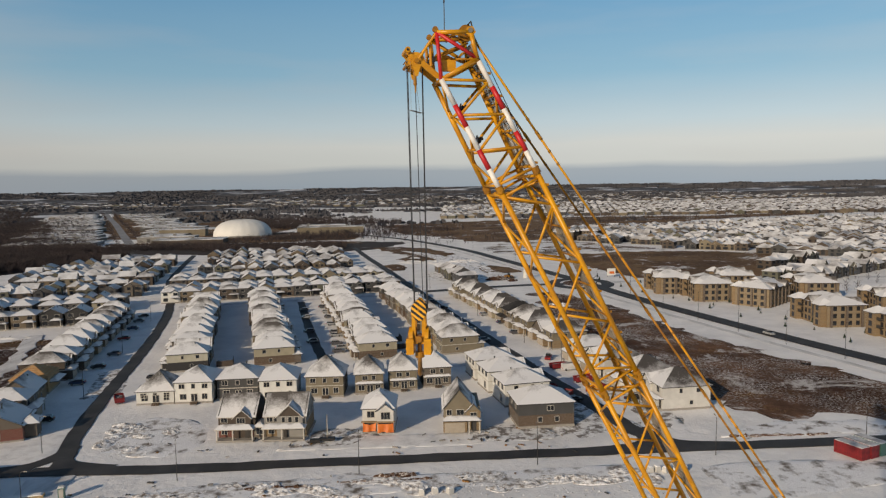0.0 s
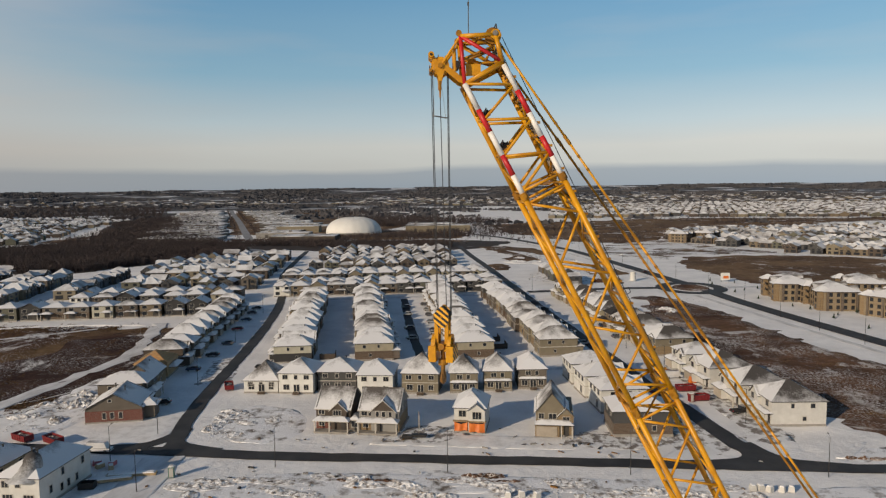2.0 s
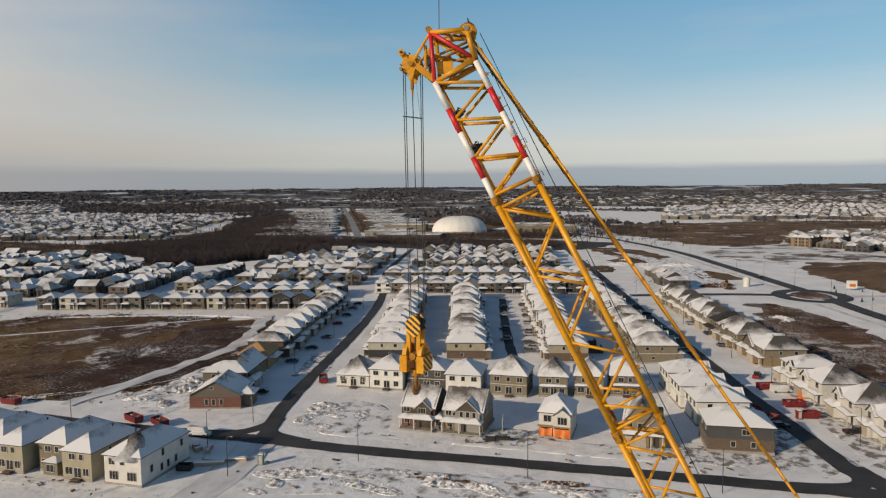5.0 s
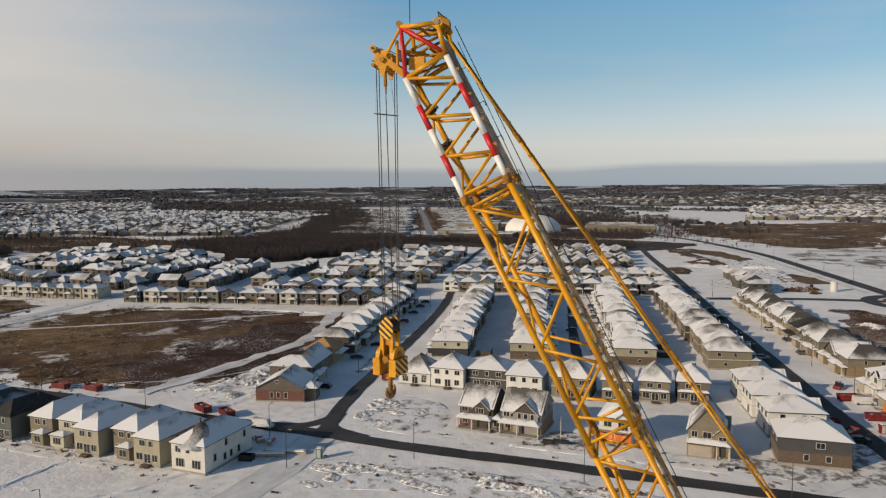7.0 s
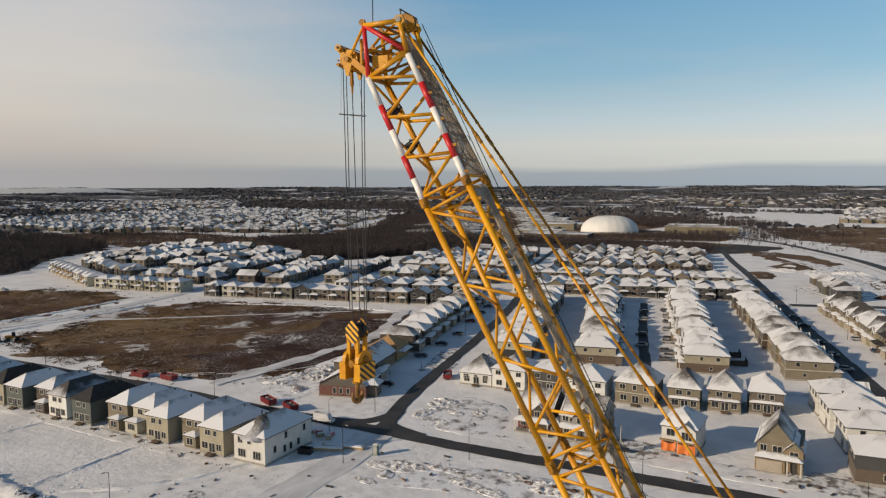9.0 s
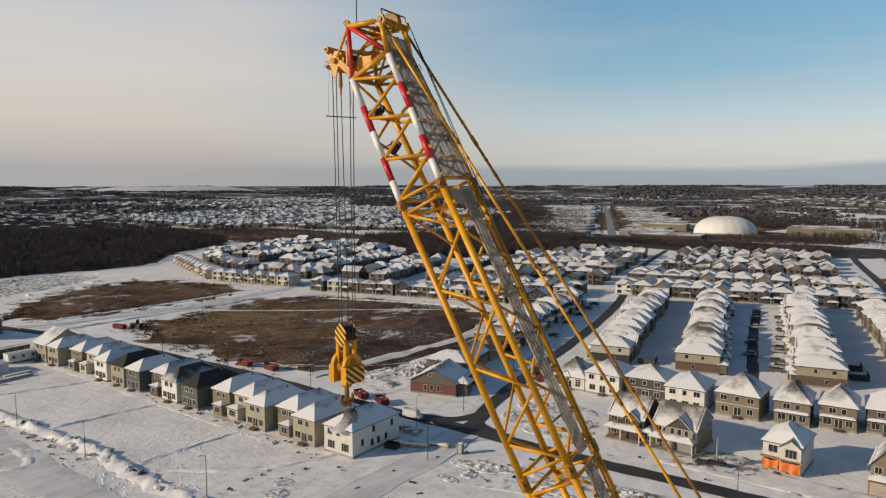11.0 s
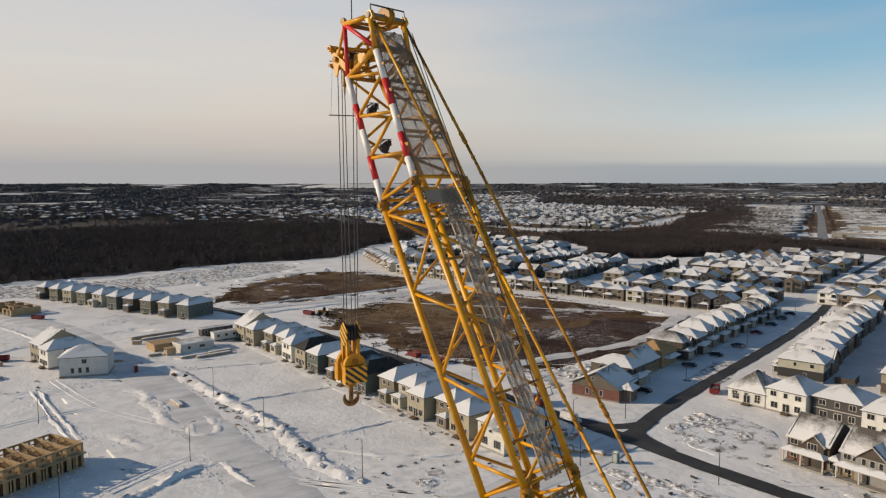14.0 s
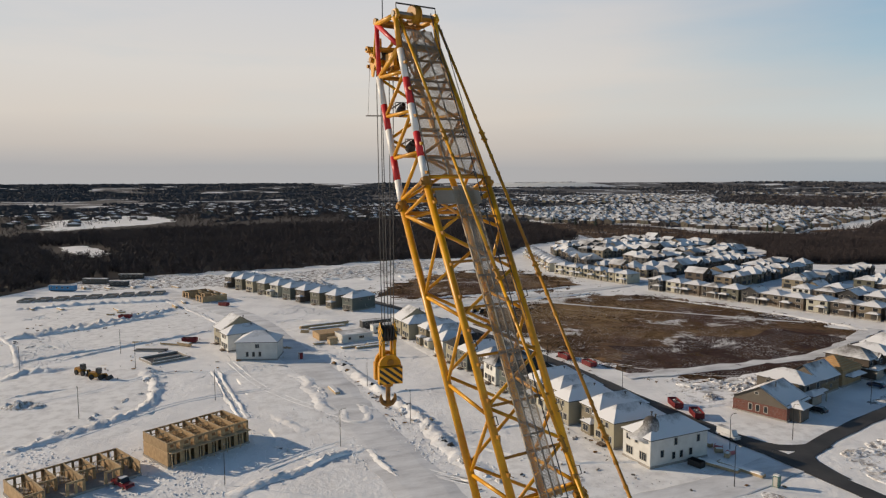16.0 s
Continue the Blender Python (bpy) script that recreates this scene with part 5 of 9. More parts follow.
def lot_house():
    h = thing("house", "tan house with double garage and steep snowy gables", "house", "houses of the estate", at=pose(3.4, 162, 0, 0, 0, 1))
    part("foundation", Geo().box((0, 0, 0.05), (8.4, 11, 0.7)), CONCRETE, h)
    part("wall", Geo().box((0, 0, 3.1), (8.2, 10.8, 5.4)), W["khaki"], h)
    part("roof", roof_gable(Geo(), -0.6, -5.7, 5.7, 7.0, 5.7, 4.2, 0.5), [ROOF_BARE, TRIM_DK], h)
    part("gable", gable_wall(Geo(), -0.6, -5.4, 7.0, 5.7, 4.2), W["khaki"], h)
    part("gable", gable_wall(Geo(), -0.6, 5.15, 7.0, 5.7, 4.2), W["khaki"], h)
    part("roof", roof_gable(Geo(), 2.6, -6.2, 2.0, 3.2, 5.0, 1.6), [ROOF, TRIM_DK], h)
    part("bay", Geo().box((2.6, -5.6, 2.8), (3.2, 0.8, 4.6)), STONE, h)
    part("gable", gable_wall(Geo(), 2.6, -5.95, 3.2, 5.0, 1.6, 0.4), W["khaki"], h)
    part("garage_front", Geo().box((-1.6, -5.9, 1.6), (5.4, 1.2, 2.9)), STONE, h)
    part("porch_roof", roof_hip(Geo(), 8.2, 2.2, 3.1, 0.8, 0.25, 0, -6.0), [ROOF, TRIM_DK], h)
    part("garage_door", shared(("gd", 4.6), lambda: garage_mesh(4.6)), None, h, "", Matrix.Translation((-1.7, -6.55, 1.3)))
    part("front_door", shared("door", door_mesh), None, h, "", Matrix.Translation((2.7, -6.05, 1.4)))
    for x in (1.5, 3.9):
        part("porch_post", shared("post", lambda: Geo().box((0, 0, 1.35), (0.26, 0.26, 2.9)).mesh("porch_post", TRIM)), None, h, "", Matrix.Translation((x, -6.9, 0.1)))
    window(h, -2.9, -5.4, 4.5, 0, 1.2, 1.3)
    window(h, -0.4, -5.4, 4.5, 0, 1.7, 1.3)
    window(h, 2.6, -6.0, 4.0, 0, 1.5, 1.3)
    for y in (-2, 2):
        window(h, 4.1, y, 4.4, 1, 0.9, 1.1)
        window(h, -4.1, y, 4.4, 3, 0.9, 1.1)


lot_house()


def grey_corner_house():
    h = thing("house", "wide dark grey house with snowy hip roof on a corner lot", "house", "houses of the estate", at=pose(22.4, 163.6, 0, 0, 0, 7))
    part("foundation", Geo().box((0, 0, 0.1), (13.4, 10.6, 0.9)), CONCRETE, h)
    part("lower_wall", Geo().box((0, 0, 1.75), (13.2, 10.3, 2.5)), STONE_DK, h)
    part("wall", Geo().box((0, 0, 4.4), (13.0, 10.2, 2.8)), W["grey"], h)
    part("roof", roof_hip(Geo(), 13.0, 10.2, 5.8, 2.9, 0.5), [ROOF, TRIM_DK], h)
    part("side_porch", Geo().box((7.4, 1.5, 2.9), (1.8, 4.0, 0.2)).box((8.0, -0.2, 1.5), (0.3, 0.3, 2.8)).box((8.0, 3.2, 1.5), (0.3, 0.3, 2.8)), TRIM, h)
    window(h, 1.0, -5.1, 4.5, 0, 1.6, 1.2)
    window(h, -1.5, -5.15, 1.9, 0, 1.0, 1.2)
    window(h, 2.5, -5.15, 1.9, 0, 1.0, 1.2)
    for y in (-2, 2.2):
        window(h, 6.5, y, 4.5, 1, 1.1, 1.2)
        window(h, -6.5, y, 4.5, 3, 1.1, 1.2)
    vent(h, 0.5, 0.6, 8.0)


grey_corner_house()


def brick_gable_house():
    h = thing("house", "broad gabled house, beige siding over red-brown brick", "house", "houses of the estate", at=pose(-104.2, 158.8, 0, 0, 0, 18))
    part("foundation", Geo().box((0, 0, 0.0), (13.4, 12.2, 0.6)), CONCRETE, h)
    part("lower_wall", Geo().box((0, 0, 1.55), (13.2, 12.0, 2.7)), BRICK, h)
    b = Geo().box((0, 0, 3.3), (13.0, 11.8, 1.0))
    gable_wall(b, 0, -5.9, 13.0, 3.7, 3.4)
    gable_wall(b, 0, 5.65, 13.0, 3.7, 3.4)
    part("wall", b, W["taupe"], h)
    part("roof", roof_gable(Geo(), 0, -6.3, 6.3, 13.0, 3.7, 3.4, 0.55), [ROOF, TRIM_DK], h)
    part("roof", roof_hip(Geo(), 4.0, 5.0, 3.4, 1.4, 0.3, 7.6, -2.2), [ROOF, TRIM_DK], h)
    part("porch", Geo().box((7.4, -2.2, 1.6), (3.4, 4.4, 2.9)), W["taupe"], h)
    for x in (-2.2, -0.4, 1.6):
        window(h, x, -6.0, 1.7, 0, 0.9, 1.6)
    window(h, -0.8, -5.9, 5.3, 0, 0.9, 0.7)
    vent(h, -1.5, 2.0, 7.0), vent(h, 1.5, -1.0, 7.0)


brick_gable_house()


PLANKS = material("raw_roof_boards", (0.52, 0.30, 0.125), (0.40, 0.22, 0.09), rough=0.85, scale=1.5, bump_scale=10, fine=0.2)


def framing_house(x, y, rot):
    """A house at the stage of bare sheathing with an open, boarded timber roof."""
    h = thing("house", "unfinished house of bare sheathing with open boarded timber roof", "house", "houses of the estate", at=pose(x, y, 0, 0, 0, rot))
    part("foundation", Geo().box((0, 0, 0.05), (9.8, 11.2, 0.7)), CONCRETE, h)
    part("wall", Geo().box((0, 0, 2.4), (9.6, 11, 4.2)), OSB, h)
    part("roof_deck", roof_hip(Geo(), 9.6, 11, 4.5, 2.9, 0.3), [PLANKS, TIMBER], h)
    for k in range(7):
        f = (k + 0.5) / 7
        a, b, z = 5.1 * (1 - f), 0.9 + 4.9 * (1 - f), 4.62 + 2.9 * f
        for s in (-1, 1):
            part("batten", Geo().box((s * a, 0, z), (0.16, 2 * b, 0.10)), TIMBER, h)
            part("batten", Geo().box((0, s * b, z), (2 * a, 0.16, 0.10)), TIMBER, h)
    for yy in (-3, 1):
        window(h, 4.8, yy, 3.0, 1, 1.0, 1.2)
        window(h, -4.8, yy, 3.0, 3, 1.0, 1.2)
    part("porch_roof", roof_hip(Geo(), 2.6, 8, 3.0, 0.8, 0.2, 5.6, 0), [ROOF, TRIM_DK], h)


place("row_low", -113.2, 183.6, 14)
framing_house(-117.0, 196.4, 14)


def end_house():
    """The white house that ends the tight row, its snowy roof with a rounded drift."""
    h = thing("house", "white end-of-row house with snow-heaped roof", "house", "houses of the estate", at=pose(-90.8, 115.3, 0, 0, 0, 3))
    part("foundation", Geo().box((0, 0, 0.05), (8.4, 15.2, 0.7)), CONCRETE, h)
    part("wall", Geo().box((0, 0, 3.1), (8.2, 15.0, 5.5)), WRAP, h)
    part("roof", roof_hip(Geo(), 8.2, 15.0, 5.85, 2.8, 0.4), [ROOF, TRIM_DK], h)
    g = Geo()
    rings = [(3.2, 5.35, -0.7, -1.2), (2.6, 5.9, -0.5, -0.8), (2.05, 6.6, -0.25, -0.4), (1.65, 7.5, 0, 0), (1.5, 8.3, 0, 0), (1.25, 8.9, 0, 0), (0.8, 9.3, 0, 0), (0.25, 9.45, 0, 0)]
    n = 18
    vs = [(1.2 + ox + r * math.cos(2 * math.pi * i / n) * (1 + 0.06 * math.sin(i * 2.1 + z)), -4.9 + oy + r * math.sin(2 * math.pi * i / n), z) for r, z, ox, oy in rings for i in range(n)]
    g.add(vs, [(k * n + i, k * n + (i + 1) % n, (k + 1) * n + (i + 1) % n, (k + 1) * n + i) for k in range(len(rings) - 1) for i in range(n)] + [tuple(range(len(vs) - n, len(vs)))])
    part("turret_roof", g, ROOF_DARK, h, smooth=True)
    vent(h, 1.0, -4.6, 9.7), vent(h, 1.9, -4.4, 9.4)
    for x, w in ((-2.0, 2.0), (2.0, 2.0)):
        window(h, x, -7.5, 1.9, 0, w, 1.7)
    window(h, -2.4, -7.5, 4.6, 0, 1.3, 1.3), window(h, 0.0, -7.5, 4.6, 0, 1.0, 1.2)
    for y, z in ((-4.5, 2.6), (-1.5, 1.8), (0.5, 1.8), (3.0, 1.9), (-1.0, 4.6), (5.0, 4.4)):
        window(h, 4.1, y, z, 1, 0.9, 1.5)


end_house()


def hip_corner_white():
    h = thing("house", "white house with long hip roof standing alone on the snow", "house", "houses of the estate", at=pose(-209.5, 49.5, 0, 0, 0, 70))
    part("foundation", Geo().box((0, 0, 0.05), (13.2, 10.2, 0.7)), CONCRETE, h)
    part("wall", Geo().box((0, 0, 3.1), (13, 10, 5.5)), WRAP, h)
    part("roof", roof_hip(Geo(), 13, 10, 5.85, 2.8, 0.4), [ROOF, TRIM_DK], h)
    for x in (-3, -1.0, 1.0):
        window(h, x, -5.0, 1.9, 0, 0.9, 1.6)
    window(h, 0.2, -5.0, 4.5, 0, 1.3, 1.3)
    window(h, -6.5, 0.0, 4.4, 3, 1.2, 1.2), window(h, -6.5, 1.5, 1.9, 3, 1.6, 1.6)


hip_corner_white()


# ---- timber frames ----
def stud_wall(g, p, q, z, h, skip=0.0, post=0.6):
    p, q = Vector(p), Vector(q)
    L = (q - p).length
    n = int(L / post)
    for i in range(n + 1):
        c = p + (q - p) * (i / n)
        g.box((c.x, c.y, z + h / 2), (0.12, 0.12, h))
    rz = math.atan2(q.y - p.y, q.x - p.x)
    m = (p + q) / 2
    g.box((m.x, m.y, z + 0.06), (L, 0.16, 0.12), rz)
    g.box((m.x, m.y, z + h - 0.06), (L, 0.16, 0.12), rz)


def framed_block(x, y, rot, units, storeys, depth=14.0, pitch=6.2, top=1.0):
    """Townhouses at the stage of bare panels: cross walls, a rear wall with openings, rooms of two depths, a deck on posts."""
    h = thing("timber_frame", "row of unroofed timber-framed townhouses on snow", "building frame", "timber frames", at=pose(x, y, 0, 0, 0, rot))
    L = units * pitch
    part("foundation", Geo().box((0, 0, 0.1), (L + 0.4, depth + 0.4, 0.5)), CONCRETE, h)
    for s in range(storeys):
        z = 0.35 + 3.0 * s
        last = s == storeys - 1
        hw = 2.7 * (top if last else 1.0)
        if s:
            part("floor_deck", Geo().box((0, 0, z - 0.12), (L, depth, 0.24)), OSB, h)
            for u in range(units):
                ux = -L / 2 + pitch * (u + 0.5)
                part("front_deck", Geo().box((ux, -depth / 2 - 0.65, z - 0.1), (pitch - 0.1, 1.3, 0.16)), TIMBER, h)
                part("deck_post", Geo().box((ux - pitch * 0.42, -depth / 2 - 1.2, z / 2), (0.14, 0.14, z)), TIMBER, h)
                for k in range(5):
                    part("joist", Geo().box((ux, -depth / 2 + depth * (k + 0.6) / 5, z + hw * 0.55), (pitch - 0.3, 0.09, 0.2)), TIMBER, h)
        for u in range(units + 1):
            ux = -L / 2 + pitch * u
            deep = depth if u in (0, units) or storeys > 1 else depth * (0.95 if u % 2 else 0.62)
            cy = (depth - deep) / 2
            part("party_wall", Geo().box((ux, cy, z + hw / 2), (0.16, deep, hw)).box((ux, cy, z + hw + 0.04), (0.24, deep, 0.08), slot=1), [OSB, TIMBER], h)
        for u in range(units):
            ux = -L / 2 + pitch * (u + 0.5)
            front = -depth / 2 if storeys > 1 or u % 2 == 0 else -depth * 0.12
            for yy in (front, depth / 2):
                g = Geo()
                for c, wd in ((-0.42, 0.16), (0.02, 0.14), (0.42, 0.16)):
                    g.box((ux + pitch * c, yy, z + hw / 2), (pitch * wd, 0.16, hw))
                g.box((ux, yy, z + hw - 0.16), (pitch - 0.2, 0.16, 0.32))
                g.box((ux, yy, z + hw + 0.04), (pitch - 0.25, 0.24, 0.08), slot=1)
                if yy > 0 or s:
                    g.box((ux - pitch * 0.2, yy, z + 0.4), (pitch * 0.3, 0.16, 0.8 if hw > 2 else 0.5))
                part("front_wall" if yy == front else "rear_wall", g, [OSB, TIMBER], h)
            g = Geo()
            stud_wall(g, (ux - pitch / 2, depth * 0.12, 0), (ux + pitch / 2, depth * 0.12, 0), z, hw)
            part("stud_wall", g, TIMBER, h)
    return h


framed_block(-132.2, 26.0, 116, 6, 2, 10.4, 3.05, 0.62)
framed_block(-122.5, 3.5, 116, 6, 1, 10.5, 3.4, 0.85)
framed_block(-338, 40, 20, 3, 1, 12, 8)

# ---- crane: boom, head, pendants, hook block ----
BOOM_DOWN = Vector((5.06, 0.905, -10.0)).normalized()
BOOM_UP = -BOOM_DOWN
BOOM_SIDE = Vector((-0.176, 0.984, 0.0)).normalized()      # towards the far (north) side
BOOM_BACK = BOOM_SIDE.cross(BOOM_UP).normalized()           # towards the upper side, where the pendants run
if BOOM_BACK.z < 0:
    BOOM_BACK = -BOOM_BACK
BOOM_W, BOOM_D = 2.16, 1.60
BOOM_JOINT = Vector((2.14, 26.86, 55.86)) + BOOM_SIDE * (BOOM_W / 2)
CRANE_AT = Vector((29.4, 33.0, 0.0))
HEAD_HALF = 0.72


def boom(s, w, d):
    """A point by its way up from the first joint, across, and towards the upper side."""
    return BOOM_JOINT + BOOM_UP * s + BOOM_SIDE * w + BOOM_BACK * d - CRANE_AT


def half_width(s):
    return BOOM_W / 2 + (HEAD_HALF - BOOM_W / 2) * max(0.0, min(1.0, s / 4.7))


crane = thing("crawler_crane", "yellow crawler crane with long lattice boom", "crane", at=Matrix.Translation(CRANE_AT))


R_CHORD, R_LACE = 0.105, 0.052
# top section: chords in white and red bands on the near side
BANDS = [(4.62, 3.55, WHITE), (3.55, 2.62, RED), (2.62, 1.65, WHITE), (1.65, 0.82, RED), (0.82, -0.05, WHITE)]
for d in (0.0, BOOM_D):
    shift = 0.0 if d == 0 else -0.05
    for s1, s0, m in BANDS:
        part("chord", Geo().tube(boom(s1 + shift, -half_width(s1), d), boom(s0 + shift, -half_width(s0), d), R_CHORD, 12), m, crane, "", smooth=True)
    part("chord", Geo().tube(boom(4.7, half_width(4.7), d), boom(0, half_width(0), d), R_CHORD, 12), YELLOW, crane, "", smooth=True)
# lower sections
SECTION = 9.35
FOOT = -59.0
k = 0
while -SECTION * k > FOOT + 5:
    s1, s0 = -SECTION * k - 0.06, max(-SECTION * (k + 1) + 0.06, FOOT)
    for side in (-1, 1):
        for d in (0.0, BOOM_D):
            part("chord", Geo().tube(boom(s1, side * BOOM_W / 2, d), boom(s0, side * BOOM_W / 2, d), R_CHORD + 0.004, 12), YELLOW, crane, smooth=True)
            for s in (s1, s0):
                if s > FOOT:
                    part("pin_lug", Geo().tube(boom(s - 0.14, side * BOOM_W / 2, d), boom(s + 0.14, side * BOOM_W / 2, d), 0.155, 12).tube(boom(s, side * (BOOM_W / 2 - 0.2), d), boom(s, side * (BOOM_W / 2 + 0.2), d), 0.075, 10), YELLOW_DK, crane)
    k += 1


def lace(a, b, r=R_LACE, m=None):
    part("lacing", Geo().tube(boom(*a), boom(*b), r, 8), m or YELLOW, crane, smooth=True)


# side faces
for side in (-1, 1):
    top = [(4.62, 0), (3.75, BOOM_D), (3.12, 0), (2.35, BOOM_D), (1.6, 0), (0.95, BOOM_D), (0.14, 0), (0.06, BOOM_D)]
    for (s1, d1), (s2, d2) in zip(top, top[1:]):
        lace((s1, side * half_width(s1), d1), (s2, side * half_width(s2), d2), 0.058)
    lace((4.62, side * half_width(4.62), 0), (4.62, side * half_width(4.62), BOOM_D), 0.07)
    for k in range(6):
        o = -SECTION * k
        zig = [(-0.36, 0), (-1.55, BOOM_D), (-2.98, 0), (-4.15, BOOM_D), (-5.6, 0), (-6.85, BOOM_D), (-8.1, 0), (-9.0, BOOM_D), (-9.1, 0)]
        for (s1, d1), (s2, d2) in zip(zig, zig[1:]):
            if o + s2 > FOOT:
                lace((o + s1, side * BOOM_W / 2, d1), (o + s2, side * BOOM_W / 2, d2))
        lace((o - 0.36, side * BOOM_W / 2, 0), (o - 0.36, side * BOOM_W / 2, BOOM_D))
# upper and lower faces
for d in (0.0, BOOM_D):
    top = [(4.6, -1), (3.4, 1), (2.3, -1), (1.15, 1), (0.1, -1)] if d == 0 else [(4.6, 1), (3.2, -1), (2.0, 1), (0.8, -1), (0.1, 1)]
    for (s1, a), (s2, b) in zip(top, top[1:]):
        lace((s1, a * half_width(s1), d), (s2, b * half_width(s2), d), 0.05)
    for s in (4.62, 3.2, 1.7, 0.12):
        lace((s, -half_width(s), d), (s, half_width(s), d), 0.055)
    for k in range(6):
        o = -SECTION * k
        for i in range(7):
            s1, s2 = o - 0.36 - 1.25 * i, o - 0.36 - 1.25 * (i + 1)
            a = 1 if i % 2 else -1
            if d:
                a = -a
            if s2 > FOOT:
                lace((s1, a * BOOM_W / 2, d), (s2, -a * BOOM_W / 2, d), 0.048)
        for s in (o - 0.3, o - 9.1):
            if s > FOOT:
                lace((s, -BOOM_W / 2, d), (s, BOOM_W / 2, d), 0.06)
# cross frames at the joints
for k in range(6):
    o = -SECTION * k - 0.5
    for a in (-1, 1):
        lace((o, a * BOOM_W / 2, 0), (o, -a * BOOM_W / 2, BOOM_D), 0.045)
    if k == 0:
        part("joint_platform", Geo().plate([boom(-0.1, -1.0, 1.0), boom(-0.1, 1.0, 1.0), boom(-0.1, 1.0, 1.25), boom(-0.1, -1.0, 1.25)], 0.05, BOOM_UP), YELLOW_DK, crane)


# walkway of grating along the upper side
def grating(s_top, s_end, wide=0.0):
    """A strip of fine wire mesh with flat bars; wide: it fills the tapering top section from chord to chord."""
    d, step = BOOM_D + 0.12, 0.034

    def edge(s, f):
        a, b = (-half_width(s) + 0.12, half_width(s) - 0.16) if wide else (-0.28, 0.42)
        return a + (b - a) * f
    g = Geo()
    n = int((s_top - s_end) / step)
    for i in range(n + 1):
        s = s_top - step * i
        a, b = edge(s, 0), edge(s, 1)
        g.add([boom(s, a, d), boom(s, b, d), boom(s - 0.010, b, d), boom(s - 0.010, a, d), boom(s, a, d - 0.01), boom(s, b, d - 0.01), boom(s - 0.010, b, d - 0.01), boom(s - 0.010, a, d - 0.01)],
              [(0, 1, 2, 3), (7, 6, 5, 4), (0, 4, 5, 1), (2, 6, 7, 3), (0, 3, 7, 4), (1, 5, 6, 2)])
    rods = 34 if wide else 20
    for i in range(rods + 1):
        f = i / rods
        g.tube(boom(s_top, edge(s_top, f), d - 0.012), boom(s_end, edge(s_end, f), d - 0.012), 0.0055, 4)
    tagged(part("walkway_mesh", g, MESH, crane, "fine steel mesh of the boom walkway"), kind="stuff")
    for f in (0.0, 0.35, 0.68, 1.0):
        a, b = edge(s_top, f), edge(s_end, f)
        part("walkway_rail", Geo().plate([boom(s_top, a - 0.012, d - 0.03), boom(s_top, a + 0.012, d - 0.03), boom(s_end, b + 0.012, d - 0.03), boom(s_end, b - 0.012, d - 0.03)], 0.05, BOOM_BACK), MESH if f in (0.0, 1.0) else STEEL, crane)
    k = s_top - 0.5
    while k > s_end:
        part("walkway_bearer", Geo().plate([boom(k, edge(k, 0), d - 0.07), boom(k, edge(k, 1), d - 0.07), boom(k - 0.05, edge(k, 1), d - 0.07), boom(k - 0.05, edge(k, 0), d - 0.07)], 0.04, BOOM_BACK), STEEL, crane)
        k -= 1.35 if wide else 2.25


grating(5.3, 0.15, 1.0)
for k in range(6):
    grating(-SECTION * k - 0.25, max(-SECTION * (k + 1) + 0.15, FOOT + 1))
for i in range(10):
    s = 4.2 - 1.35 * i
    part("walkway_bracket", Geo().tube(boom(s, -half_width(s), BOOM_D), boom(s, half_width(s), BOOM_D + 0.03), 0.04, 6), YELLOW_DK, crane)
    part("grab_post", Geo().sweep([boom(s, 0.46, BOOM_D + 0.1), boom(s, 0.46, BOOM_D + 0.30), boom(s - 0.2, 0.46, BOOM_D + 0.30)], 0.014, 5), DARK, crane)
# plate below the first joint, and small stowage hooks along the chords
part("joint_panel", Geo().plate([boom(-0.36, -0.92, BOOM_D + 0.06), boom(-0.36, 0.62, BOOM_D + 0.06), boom(-0.78, 0.62, BOOM_D + 0.06), boom(-0.78, -0.92, BOOM_D + 0.06)], 0.04, BOOM_BACK), MESH, crane, "pale steel plate across the joint")
for s, side in ((-6.9, -1), (-6.9, 1), (-4.9, -1), (-3.6, 1), (-8.6, 1)):
    w = side * BOOM_W / 2
    part("stowage_hook", Geo().sweep([boom(s, w, BOOM_D + 0.1), boom(s, w + 0.0, BOOM_D + 0.30), boom(s - 0.22, w, BOOM_D + 0.30), boom(s - 0.22, w, BOOM_D + 0.1)], 0.015, 5), DARK, crane)

